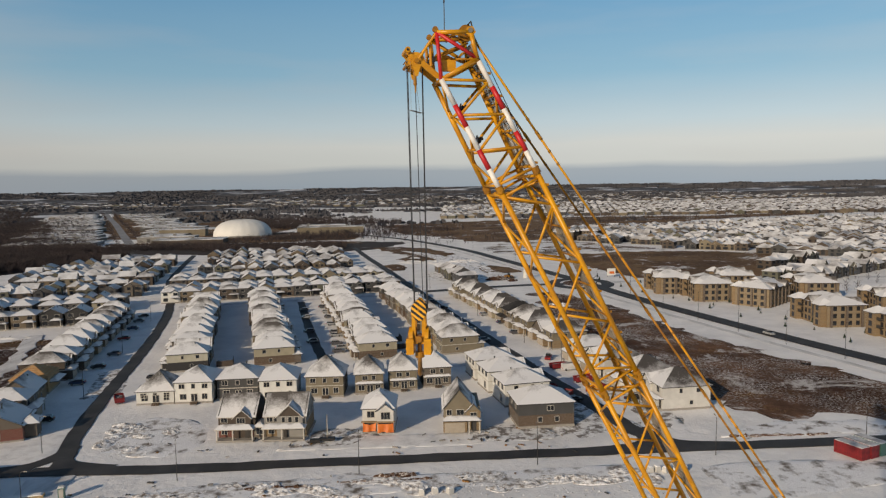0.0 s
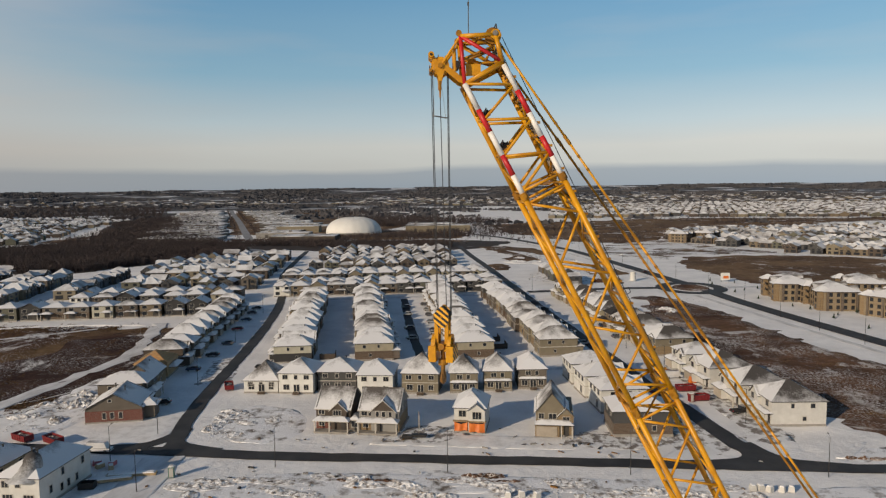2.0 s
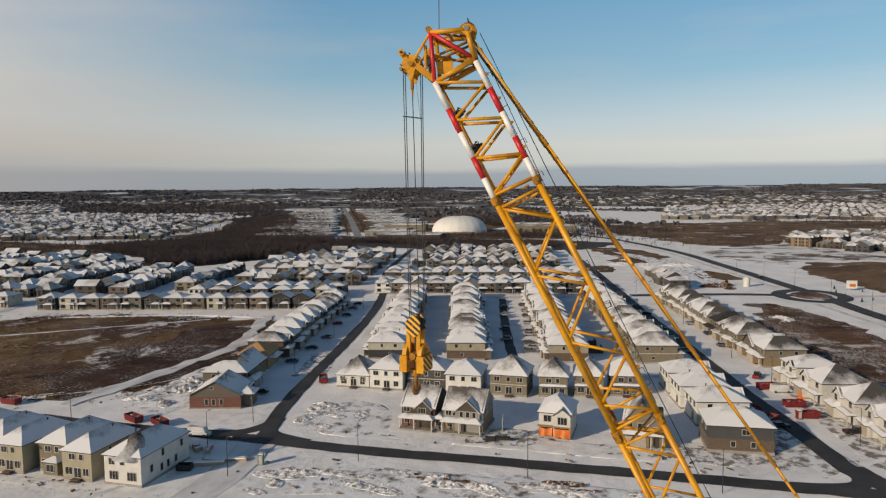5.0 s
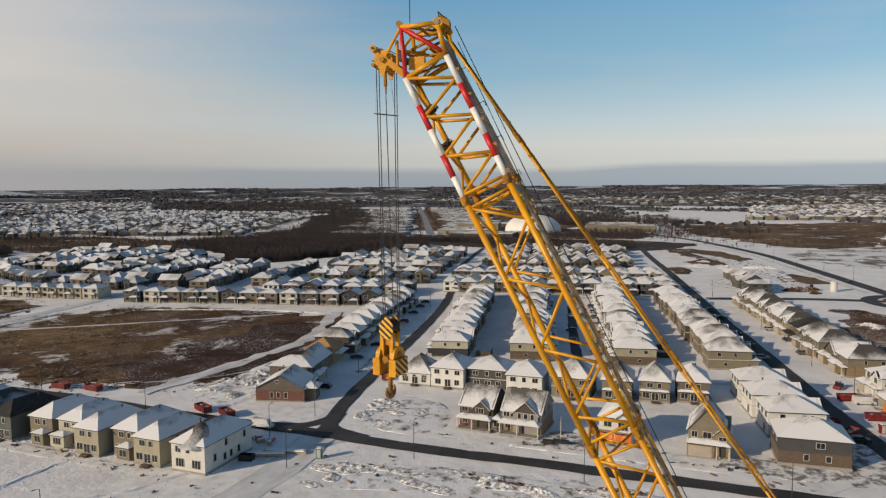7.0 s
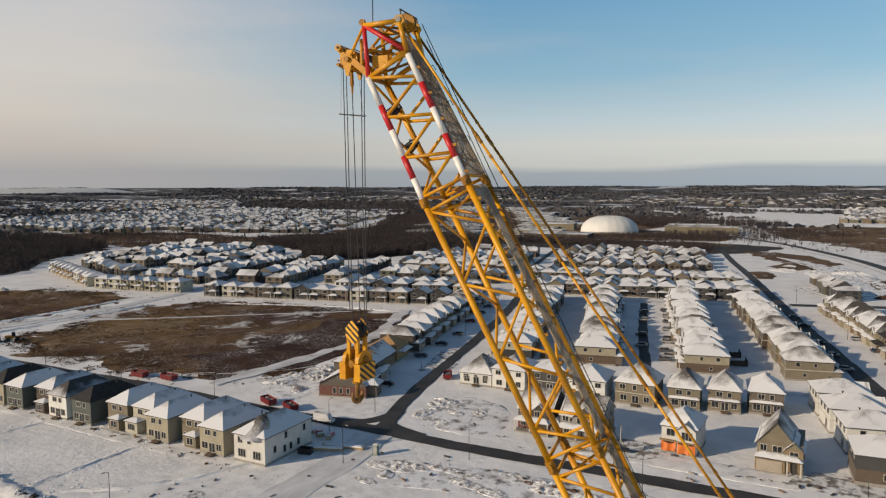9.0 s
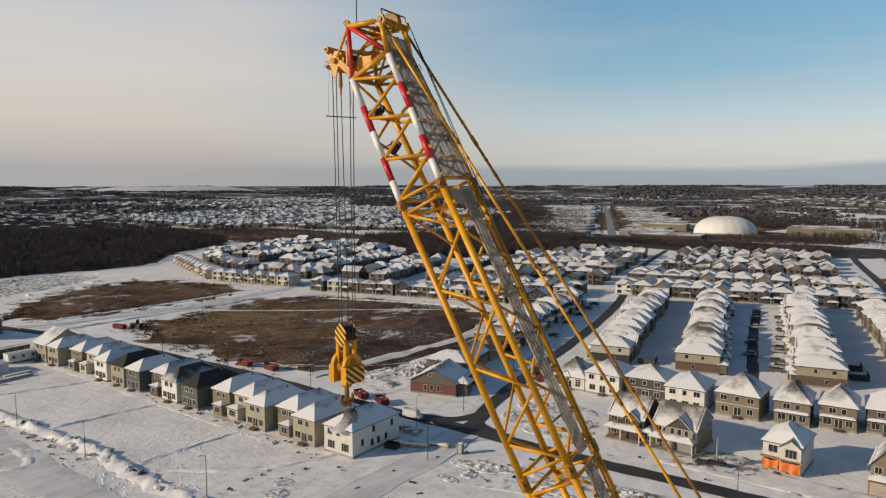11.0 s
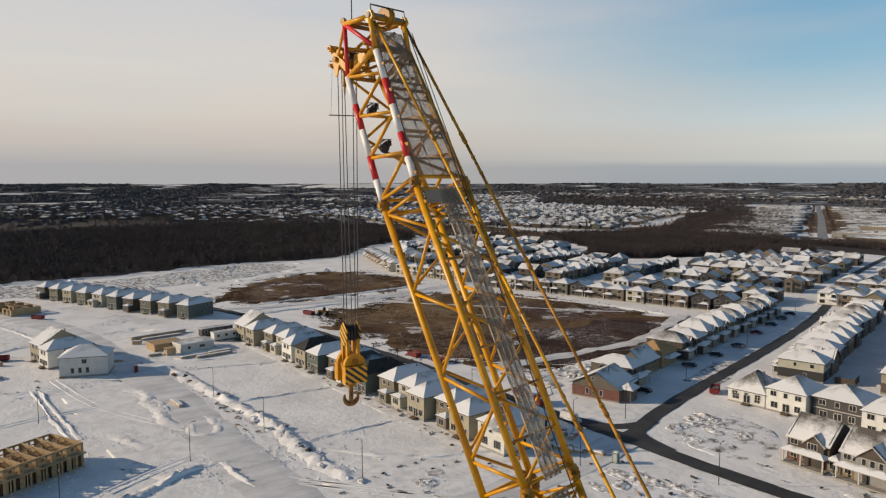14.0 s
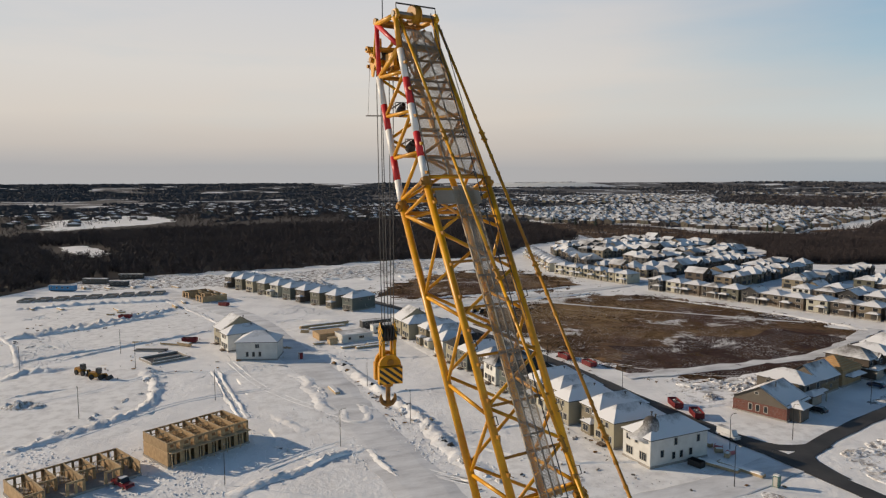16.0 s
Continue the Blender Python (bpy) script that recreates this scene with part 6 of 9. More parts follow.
# head
HN, HF = -HEAD_HALF, HEAD_HALF
TIP, BACK_TIP = (6.22, 0.66), (5.68, 1.84)
for w, post in ((HN, RED), (HF, YELLOW)):
    part("head_post", Geo().tube(boom(4.62, w, 0.0), boom(TIP[0], w, TIP[1]), 0.075, 10), post, crane, smooth=True)
    part("head_brace", Geo().tube(boom(TIP[0], w, TIP[1]), boom(4.7, w, BOOM_D), 0.075, 10), post, crane, smooth=True)
    part("head_beam", Geo().tube(boom(TIP[0], w, TIP[1]), boom(BACK_TIP[0], w, BACK_TIP[1]), 0.085, 10), YELLOW, crane, smooth=True)
    part("head_post", Geo().tube(boom(4.7, w, BOOM_D), boom(BACK_TIP[0], w, BACK_TIP[1]), 0.09, 10), YELLOW, crane, smooth=True)
    part("head_strut", Geo().tube(boom(4.62, w, 0.0), boom(4.7, w, BOOM_D), 0.075, 10), YELLOW, crane, smooth=True)
    part("head_strut", Geo().tube(boom(5.5, w * 0.5, 0.3), boom(BACK_TIP[0] - 0.3, w * 0.5, BACK_TIP[1] - 0.2), 0.05, 8), YELLOW_DK, crane, smooth=True)
    part("tip_plate", Geo().plate([boom(BACK_TIP[0] + a, w, BACK_TIP[1] + b) for a, b in ((-0.22, -0.1), (-0.1, 0.16), (0.12, 0.16), (0.2, -0.02), (0.08, -0.24))], 0.12, BOOM_SIDE), YELLOW, crane)
    part("lifting_eye", Geo().tube(boom(TIP[0] + 0.12, w - 0.05, TIP[1]), boom(TIP[0] + 0.12, w + 0.05, TIP[1]), 0.11, 12).tube(boom(TIP[0], w, TIP[1]), boom(TIP[0] + 0.1, w, TIP[1]), 0.06, 8), YELLOW_DK, crane)
for s, d, r in ((TIP[0], TIP[1], 0.07), (BACK_TIP[0], BACK_TIP[1], 0.085), (4.7, BOOM_D, 0.07), (4.62, 0.0, 0.07), (5.5, 0.35, 0.06), (5.1, 1.2, 0.05), (5.9, 1.2, 0.05)):
    part("cross_tube", Geo().tube(boom(s, HN, d), boom(s, HF, d), r, 10), YELLOW_DK, crane, smooth=True)
for a in (-1, 1):
    part("lacing", Geo().tube(boom(TIP[0], a * HEAD_HALF, TIP[1]), boom(BACK_TIP[0], -a * HEAD_HALF, BACK_TIP[1]), 0.04, 8), YELLOW_DK, crane)
    part("lacing", Geo().tube(boom(4.62, a * HEAD_HALF, 0.0), boom(4.7, -a * HEAD_HALF, BOOM_D), 0.045, 8), YELLOW_DK, crane)
    part("lacing", Geo().tube(boom(4.7, a * HEAD_HALF, BOOM_D), boom(5.5, -a * HEAD_HALF, 0.35), 0.045, 8), YELLOW_DK, crane)


def sheave(name, s, w, d, r, t, m, hub=True):
    g = Geo().tube(boom(s, w - t / 2, d), boom(s, w + t / 2, d), r * 0.88, 24)
    for e in (-1, 1):
        g.tube(boom(s, w + e * t / 2 - 0.02, d), boom(s, w + e * t / 2 + 0.02, d), r, 24)
    if hub:
        g.tube(boom(s, w - t / 2 - 0.05, d), boom(s, w + t / 2 + 0.05, d), r * 0.32, 12)
    part(name, g, m, crane)


# nose with its hoist sheaves
NOSE = Vector((-1.00, 27.36, 60.68)) - CRANE_AT
RUN = Vector((0.984, 0.176, 0.0))


def nose(x, w, z):
    return NOSE + RUN * x + BOOM_SIDE * w + Vector((0, 0, z))


TEAR = ((-0.16, 0.14), (0.0, 0.21), (0.17, 0.13), (0.20, -0.08), (0.12, -0.30), (0.05, -0.56), (-0.06, -0.56), (-0.12, -0.30), (-0.21, -0.06))
HORN = ((-0.20, 0.06), (-0.08, 0.16), (-0.26, 0.44), (-0.38, 0.44), (-0.42, 0.34))
for w in (-0.46, 0.46):
    part("nose_plate", Geo().plate([nose(x, w, z) for x, z in TEAR], 0.05, BOOM_SIDE), YELLOW, crane)
    part("nose_horn", Geo().plate([nose(x, w * 0.9, z) for x, z in HORN], 0.05, BOOM_SIDE), YELLOW, crane)
for w in (-0.36, -0.12, 0.12, 0.36):
    g = Geo().tube(nose(0, w - 0.035, 0), nose(0, w + 0.035, 0), 0.34, 24).tube(nose(0, w - 0.05, 0), nose(0, w + 0.05, 0), 0.25, 20)
    part("hoist_sheave", g, YELLOW, crane)
for k in range(5):
    a = radians(60 + 40 * k)
    part("rope_keeper", Geo().tube(nose(0.39 * math.cos(a), -0.46, 0.39 * math.sin(a)), nose(0.39 * math.cos(a), 0.46, 0.39 * math.sin(a)), 0.018, 6), YELLOW_DK, crane)
part("nose_shaft", Geo().tube(nose(0, -0.58, 0), nose(0, 0.58, 0), 0.09, 14), YELLOW_DK, crane)
part("nose_roller", Geo().tube(nose(-0.33, -0.54, 0.40), nose(-0.33, 0.54, 0.40), 0.11, 14), YELLOW, crane)
part("roller_hub", Geo().tube(nose(-0.33, -0.57, 0.40), nose(-0.33, 0.57, 0.40), 0.045, 10), DARK, crane)
part("nose_roller", Geo().tube(nose(-0.36, -0.50, -0.16), nose(-0.36, 0.50, -0.16), 0.06, 12), YELLOW_DK, crane)
for w in (-0.46, 0.46):
    part("nose_bracket", Geo().plate([nose(0.16, w, 0.02), nose(0.28, w, 0.0), nose(0.90, w, -0.50), nose(0.92, w, -0.68), nose(0.70, w, -0.62), nose(0.14, w, -0.16)], 0.06, BOOM_SIDE), YELLOW, crane)
    part("nose_arm", Geo().tube(nose(0.10, w, 0.10), boom(TIP[0], math.copysign(HEAD_HALF, w), TIP[1]), 0.05, 8), YELLOW, crane)
    part("jib_cylinder", Geo().tube(nose(0.53, w, 0.62), nose(0.55, w, -0.20), 0.06, 10), YELLOW, crane)
part("rope_guard", Geo().tube(nose(0.55, -0.5, 0.3), nose(0.55, 0.5, 0.3), 0.05, 8), YELLOW_DK, crane)
part("rope_guard", Geo().tube(nose(0.62, -0.5, 0.05), nose(0.62, 0.5, 0.05), 0.12, 12), DARK, crane)
part("inner_box", Geo().box(tuple(nose(1.20, 0.2, 0.10)), (0.34, 0.14, 0.46), 0.5), YELLOW, crane)
part("junction_box", Geo().box(tuple(boom(4.95, -0.45, 0.55)), (0.55, 0.12, 0.42), 0.17), YELLOW, crane)
# guide sheave at the top, and its guard bar
sheave("guide_sheave", 5.76, -0.02, 1.84, 0.31, 0.20, YELLOW_DK)
part("guide_shaft", Geo().tube(boom(5.72, HN - 0.1, 1.84), boom(5.72, HF + 0.1, 1.84), 0.10, 12), STEEL, crane)
part("guard_bar", Geo().sweep([boom(5.75, HN, 1.95), boom(6.0, HN, 2.02), boom(6.0, HF, 2.02), boom(5.75, HF, 1.95)], 0.025, 6), DARK, crane)
# mast with wind gauge
base = boom(6.12, -0.66, 0.95)
part("mast", Geo().tube(base, base + Vector((0.0, 0, 1.15)), 0.018, 6).tube(base + Vector((0.0, 0, 1.1)), base + Vector((0.02, 0, 1.7)), 0.012, 6).box(tuple(base + Vector((0.0, 0, 1.12))), (0.06, 0.06, 0.12)), DARK, crane)
# floodlights under the lower face
for s, w in ((3.30, -0.35), (1.95, -0.35)):
    lamp_at = boom(s, w, 0.24)
    flood = part("floodlight", Geo().tube(lamp_at + Vector((-0.16, 0.02, -0.10)), lamp_at + Vector((0.12, 0.0, 0.06)), 0.17, 16, 0.11).tube(lamp_at + Vector((0.12, 0.0, 0.06)), lamp_at + Vector((0.22, 0.0, 0.12)), 0.07, 10), DARK, crane, "black round boom floodlight")
    part("yoke", Geo().sweep([lamp_at + Vector((0, -0.2, 0)), lamp_at + Vector((0, -0.2, 0.2)), lamp_at + Vector((0, 0.2, 0.2)), lamp_at + Vector((0, 0.2, 0))], 0.018, 6).tube(lamp_at + Vector((0, 0, 0.2)), boom(s, -half_width(s), 0.0), 0.025, 6), STEEL, flood)
# small cable clips
for i in range(14):
    s = 4.0 - i * 0.95
    part("clip", Geo().box(tuple(boom(s, -half_width(s), BOOM_D + 0.13)), (0.14, 0.07, 0.09), 0.2), YELLOW_DK, crane)

# pendant bars from the tip back to the mast
MAST_TOP = {}
for side, p0, PEND_DIR in ((-1, Vector((1.58, 27.26, 61.0)), Vector((10.42, 1.70, -15.0)).normalized()), (1, Vector((1.27, 28.66, 61.0)), Vector((10.55, 1.55, -15.0)).normalized())):
    start = p0 - PEND_DIR * 0.75 - CRANE_AT
    length, step = 50.0, 4.55
    MAST_TOP[side] = start + PEND_DIR * length
    t = 0.0
    while t < length - 0.1:
        e = min(length, t + step)
        a, b = start + PEND_DIR * t, start + PEND_DIR * e
        # far bar in the darker yellow: grime and its shaded side in one colour
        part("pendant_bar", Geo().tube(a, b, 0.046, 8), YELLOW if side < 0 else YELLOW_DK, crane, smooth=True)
        g = Geo().tube(b - PEND_DIR * 0.20, b + PEND_DIR * 0.20, 0.064, 8).tube(b - PEND_DIR * 0.12 - BOOM_SIDE * 0.1, b - PEND_DIR * 0.12 + BOOM_SIDE * 0.1, 0.03, 8).tube(b + PEND_DIR * 0.12 - BOOM_SIDE * 0.1, b + PEND_DIR * 0.12 + BOOM_SIDE * 0.1, 0.03, 8)
        part("pendant_coupling", g, YELLOW_DK, crane)
        for u in (-0.75, 0.75, 1.35):
            part("pendant_clamp", Geo().tube(b + PEND_DIR * (u - 0.05), b + PEND_DIR * (u + 0.05), 0.058, 8), YELLOW_DK, crane)
        t = e
# hoist line on the upper side, slack along the boom
pts = []
for i in range(40):
    t = i / 39
    pts.append(boom(5.6 - 64 * t, 0.35 + 0.1 * t, 2.2 - 0.55 * math.sin(math.pi * min(1, t * 1.0)) - 0.1 * t + 0.6 * t))
part("hoist_line", Geo().sweep(pts, 0.016, 5), ROPE, crane)
pts = [boom(5.2 - 64 * i / 39, 0.75 + 0.5 * min(1, i / 12), 2.0 - 0.35 * min(1, i / 5)) for i in range(40)]
part("hoist_line", Geo().sweep(pts, 0.014, 5), ROPE, crane)

# carrier under the boom: tracks, deck, counterweight and mast
for s in (-1, 1):
    g = Geo()
    prof = [(-4.6, 0.5), (-4.2, 0.1), (4.2, 0.1), (4.6, 0.5), (4.6, 0.9), (4.2, 1.25), (-4.2, 1.25), (-4.6, 0.9)]
    g.plate([(x, s * 3.0, z) for x, z in prof], 1.0, (0, 1, 0))
    part("track", g, DARK, crane)
part("carbody", Geo().box((0, 0, 0.95), (3.2, 6.0, 0.8)), YELLOW_DK, crane)
part("deck", Geo().box((2.2, 0, 1.8), (8.5, 2.9, 0.7)).box((1.0, 0, 2.6), (4.5, 2.6, 1.2)), YELLOW, crane)
part("counterweight", Geo().box((6.4, 0, 2.6), (1.8, 4.6, 2.4)), YELLOW_DK, crane)
part("cab", Geo().box((-1.4, -2.1, 2.4), (2.2, 1.2, 1.9)).box((-1.45, -2.1, 2.7), (2.24, 1.24, 0.9), slot=1), [YELLOW, GLASS], crane)
for side in (-1, 1):
    part("mast_leg", Geo().tube((2.0, side * 1.1, 2.1), MAST_TOP[side], 0.16, 10), YELLOW, crane)
    part("boom_foot", Geo().tube(boom(FOOT, side * BOOM_W / 2, 0), (-0.6, side * 0.9, 2.2), 0.14, 8).tube(boom(FOOT, side * BOOM_W / 2, BOOM_D), (-0.6, side * 0.9, 2.2), 0.14, 8), YELLOW, crane)
    part("backstay", Geo().tube(MAST_TOP[side], (6.2, side * 1.4, 3.6), 0.05, 6), DARK, crane)

# hook block with its ropes
BLOCK = Vector((-1.02, 27.34, 0.0))
block = thing("hook_block", "yellow hook block with black hazard stripes and ramshorn hook", "hook block", at=Matrix.Translation(BLOCK) @ Matrix.Rotation(radians(-4), 4, "Z"))
hexa = [(-0.29, 51.32), (-0.29, 51.02), (-0.10, 50.79), (0.13, 50.78), (0.29, 51.0), (0.29, 51.33), (0.08, 51.60), (-0.02, 51.60)]
for y in (-0.25, 0.25):
    part("cheek_plate", Geo().plate([(x, y, z) for x, z in hexa], 0.05, (0, 1, 0)), HAZARD, block, "black and yellow striped cheek plate")
for y in (-0.16, -0.055, 0.055, 0.16):
    part("sheave", Geo().tube((0, y - 0.03, 51.2), (0, y + 0.03, 51.2), 0.29, 20), DARK, block)
part("sheave_pin", Geo().tube((0, -0.29, 51.2), (0, 0.29, 51.2), 0.05, 12), YELLOW_DK, block)
for x in (-0.20, 0.20):
    for y in (-0.20, 0.20):
        part("hanger", Geo().plate([(x - 0.07, y, 50.98), (x + 0.07, y, 50.98), (x + 0.08, y, 50.1), (x + 0.15, y, 49.85), (x - 0.12, y, 49.85), (x - 0.08, y, 50.1)], 0.10, (0, 1, 0)), YELLOW, block)
part("crosshead", Geo().box((0, 0, 50.05), (0.56, 0.5, 0.22)).tube((0, -0.34, 50.05), (0, 0.34, 50.05), 0.13, 12), YELLOW_DK, block)
for x in (-0.34, 0.34):
    part("weight_plate", Geo().plate([(x, -0.42, 49.46), (x, 0.42, 49.46), (x, 0.42, 50.08), (x, -0.42, 50.08)], 0.28, (1, 0, 0)), YELLOW, block)
    part("weight_cap", Geo().plate([(x * 0.9, 0.40 * math.cos(a), 50.10 + 0.40 * math.sin(a)) for a in [math.pi * k / 10 for k in range(11)]], 0.16, (1, 0, 0)), YELLOW, block)
    part("cap_boss", Geo().tube((x * 0.9 - 0.13, 0, 50.22), (x * 0.9 + 0.13, 0, 50.22), 0.12, 12), YELLOW_DK, block)
    part("stripe_panel", Geo().box((x + math.copysign(0.15, x), 0, 49.77), (0.02, 0.82, 0.58)), HAZARD, block, "striped panel on the weight")
part("shank", Geo().tube((0, 0, 49.95), (0, 0, 48.62), 0.085, 12), BRONZE, block)
part("swivel", Geo().tube((0, 0, 49.5), (0, 0, 49.28), 0.19, 14), YELLOW_DK, block)
arc = [radians(-205 + 230 * i / 24) for i in range(25)]
hook = Geo().sweep([(0, 0.265 * math.cos(a), 48.87 + 0.265 * math.sin(a)) for a in arc], [0.022 + 0.078 * math.sin(math.pi * i / 24) ** 0.8 for i in range(25)], 12)
part("ramshorn", hook, BRONZE, block)
for x, y, tx, ty, tz in ((-0.17, -0.15, -0.27, -0.22, 60.7), (-0.15, -0.05, -0.25, -0.08, 60.7), (0.17, 0.0, 0.04, -0.1, 59.6), (0.31, 0.06, 0.28, 0.10, 60.5), (0.33, 0.15, 0.29, 0.24, 60.5)):
    part("rope_fall", Geo().tube((x, y, 51.2), (tx, ty, tz), 0.017, 5), ROPE, block)
part("rope_socket", Geo().sweep([(0.02, -0.1, 60.35), (0.03, -0.1, 59.85), (0.04, -0.1, 59.8), (0.04, -0.1, 59.55)], [0.06, 0.07, 0.04, 0.03], 8), YELLOW_DK, block)
weight = thing("limit_switch_weight", "thin grey limit-switch bar hung on two cords", "limit switch", at=Matrix.Translation((-1.0, 27.23, 58.83)))
part("bar", Geo().tube((-0.18, -0.52, 0), (0.16, 0.52, 0), 0.022, 6).tube((-0.10, -0.54, 0), (0.24, 0.50, 0), 0.014, 6), STEEL, weight)
for s in (-1, 1):
    part("cord", Geo().tube((s * 0.15, s * 0.45, 0), (-0.1 + s * 0.05, s * 0.36, 1.9), 0.007, 4), STEEL, weight)


# ---- distance: woods, far estates, warehouses, dome, apartments ----
def joined(name, verts, faces, slots, mats, label, category, kind="stuff"):
    """One mesh from arrays of vertices (n, 3) and triangles or quads (m, k)."""
    me = bpy.data.meshes.new(name)
    n, k = faces.shape
    me.vertices.add(len(verts))
    me.vertices.foreach_set("co", verts.astype(np.float32).ravel())
    me.loops.add(n * k)
    me.loops.foreach_set("vertex_index", faces.astype(np.int32).ravel())
    me.polygons.add(n)
    me.polygons.foreach_set("loop_start", np.arange(0, n * k, k, dtype=np.int32))
    for m in mats:
        me.materials.append(m)
    if slots is not None:
        me.polygons.foreach_set("material_index", slots.astype(np.int32))
    me.polygons.foreach_set("use_smooth", np.zeros(n, bool))
    me.update(calc_edges=True)
    me.validate()
    ob = new(name, me)
    return tagged(ob, label, category, "", kind)


def spread(template_list, xs, ys, zs, scales, heights, rng):
    """Lays turned and scaled copies of small templates (verts, faces) into one pair of arrays."""
    V, F, n = [], [], 0
    which = rng.integers(0, len(template_list), len(xs))
    ang = rng.uniform(0, 2 * np.pi, len(xs))
    for i, (tv, tf) in enumerate(template_list):
        sel = np.where(which == i)[0]
        if not len(sel):
            continue
        c, s = np.cos(ang[sel])[:, None], np.sin(ang[sel])[:, None]
        x = (tv[None, :, 0] * c - tv[None, :, 1] * s) * scales[sel][:, None] + xs[sel][:, None]
        y = (tv[None, :, 0] * s + tv[None, :, 1] * c) * scales[sel][:, None] + ys[sel][:, None]
        z = tv[None, :, 2] * heights[sel][:, None] + zs[sel][:, None]
        V.append(np.stack([x, y, z], -1).reshape(-1, 3))
        F.append((tf[None] + (np.arange(len(sel)) * len(tv))[:, None, None] + n).reshape(-1, tf.shape[1]))
        n += len(sel) * len(tv)
    return np.concatenate(V), np.concatenate(F)


def bare_tree(rng, twigs):
    """A leafless tree of unit height: a tapered stem, limbs, and a rounded crown of fine twigs."""
    v, f = [], []

    def spike(p, q, r):
        d = q - p
        a = np.cross(d, rng.normal(0, 1, 3))
        a = a / (np.linalg.norm(a) + 1e-9) * r
        n = len(v)
        v.extend([p + a, p - a, q])
        f.append((n, n + 1, n + 2))
    for k in range(3):
        spike(np.array((0, 0, -0.03)), np.array((0.03 * k - 0.03, 0.02, 0.8)), 0.018)
    for _ in range(twigs):
        a, u = rng.uniform(0, 2 * np.pi), rng.uniform(0.05, 1.0)
        rad = 0.33 * math.sqrt(max(0.05, 1 - (2 * u - 1.1) ** 2)) * rng.uniform(0.5, 1.05)
        tip = np.array((math.cos(a) * rad, math.sin(a) * rad, 0.22 + 0.76 * u + rng.uniform(-0.04, 0.06)))
        root = np.array((tip[0] * 0.25, tip[1] * 0.25, tip[2] - rng.uniform(0.12, 0.30)))
        spike(root, tip, rng.uniform(0.006, 0.015))
    return np.array(v), np.array(f)


def spruce_tree(rng):
    v, f = [], []
    for k in range(6):
        z0, r = 0.10 + 0.14 * k, 0.20 * (1 - k / 6.6)
        n, m = len(v), 7
        for i in range(m):
            a = 2 * math.pi * i / m + 0.4 * k
            q = r * rng.uniform(0.7, 1.15)
            v.append((q * math.cos(a), q * math.sin(a), z0 - rng.uniform(0, 0.05)))
        v.append((0, 0, z0 + 0.26))
        f.extend([(n + i, n + (i + 1) % m, n + m) for i in range(m)])
    return np.array(v), np.array(f)


def thicket(rng):
    """A clump of far woodland of unit height: many thin crowns of uneven height side by side."""
    v, f = [], []
    for _ in range(13):
        x, y, a = rng.uniform(-1, 1), rng.uniform(-1, 1), rng.uniform(0, math.pi)
        h, w = rng.uniform(0.5, 1.0), rng.uniform(0.20, 0.42)
        n = len(v)
        for u, z in ((-1, 0), (-0.6, rng.uniform(0.55, 0.9)), (rng.uniform(-0.2, 0.2), 1.0), (0.6, rng.uniform(0.5, 0.9)), (1, 0)):
            v.append((x + u * w * math.cos(a), y + u * w * math.sin(a), z * h))
        f.extend([(n, n + 1, n + 2), (n, n + 2, n + 4), (n + 2, n + 3, n + 4)])
    return np.array(v), np.array(f)


FR = np.random.default_rng(11)
BARE = [bare_tree(FR, 66) for _ in range(8)]
BUSHY = [bare_tree(FR, 28) for _ in range(6)]
SPRUCES = [spruce_tree(FR) for _ in range(4)]
CLUMPS = [thicket(FR) for _ in range(8)]


def inside(xs, ys, poly):
    p = np.array(poly)
    res = np.zeros(len(xs), bool)
    for (x1, y1), (x2, y2) in zip(p, np.roll(p, -1, 0)):
        hit = ((y1 > ys) != (y2 > ys)) & (xs < (x2 - x1) * (ys - y1) / (y2 - y1 + 1e-9) + x1)
        res ^= hit
    return res


def scatter(poly, count, jitter_seed=0):
    p = np.array(poly)
    lo, hi = p.min(0), p.max(0)
    rng = np.random.default_rng(100 + jitter_seed)
    xs, ys = rng.uniform(lo[0], hi[0], count * 4), rng.uniform(lo[1], hi[1], count * 4)
    k = inside(xs, ys, poly)
    return xs[k][:count], ys[k][:count], rng


def wood(poly, count, h0, h1, seed, templates, mat, label, wide=1.0):
    xs, ys, rng = scatter(poly, count, seed)
    for gap in CLEARINGS:
        out = ~inside(xs, ys, gap)
        xs, ys = xs[out], ys[out]
    hs = rng.uniform(h0, h1, len(xs))
    V, F = spread(templates, xs, ys, np.zeros(len(xs)) - 0.1, hs * wide * rng.uniform(0.8, 1.3, len(xs)), hs, rng)
    joined("bare_woodland", V, F, None, [mat], label, "woodland")


CLEARINGS = ([(-695, -78), (-692, -34), (-600, -8), (-552, -16), (-552, -40), (-620, -70)], [(-1330, -60), (-1240, 30), (-1070, 45), (-880, 20), (-880, -110), (-1180, -150)])
WEST_WOOD = [(-386, -150), (-388, -60), (-424, -36), (-445, 42), (-446, 100), (-464, 180), (-462, 262), (-530, 330), (-580, 412), (-760, 470), (-900, 300), (-860, 0), (-760, -180), (-520, -230)]
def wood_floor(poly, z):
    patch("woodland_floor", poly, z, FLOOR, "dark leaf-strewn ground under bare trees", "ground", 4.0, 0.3)


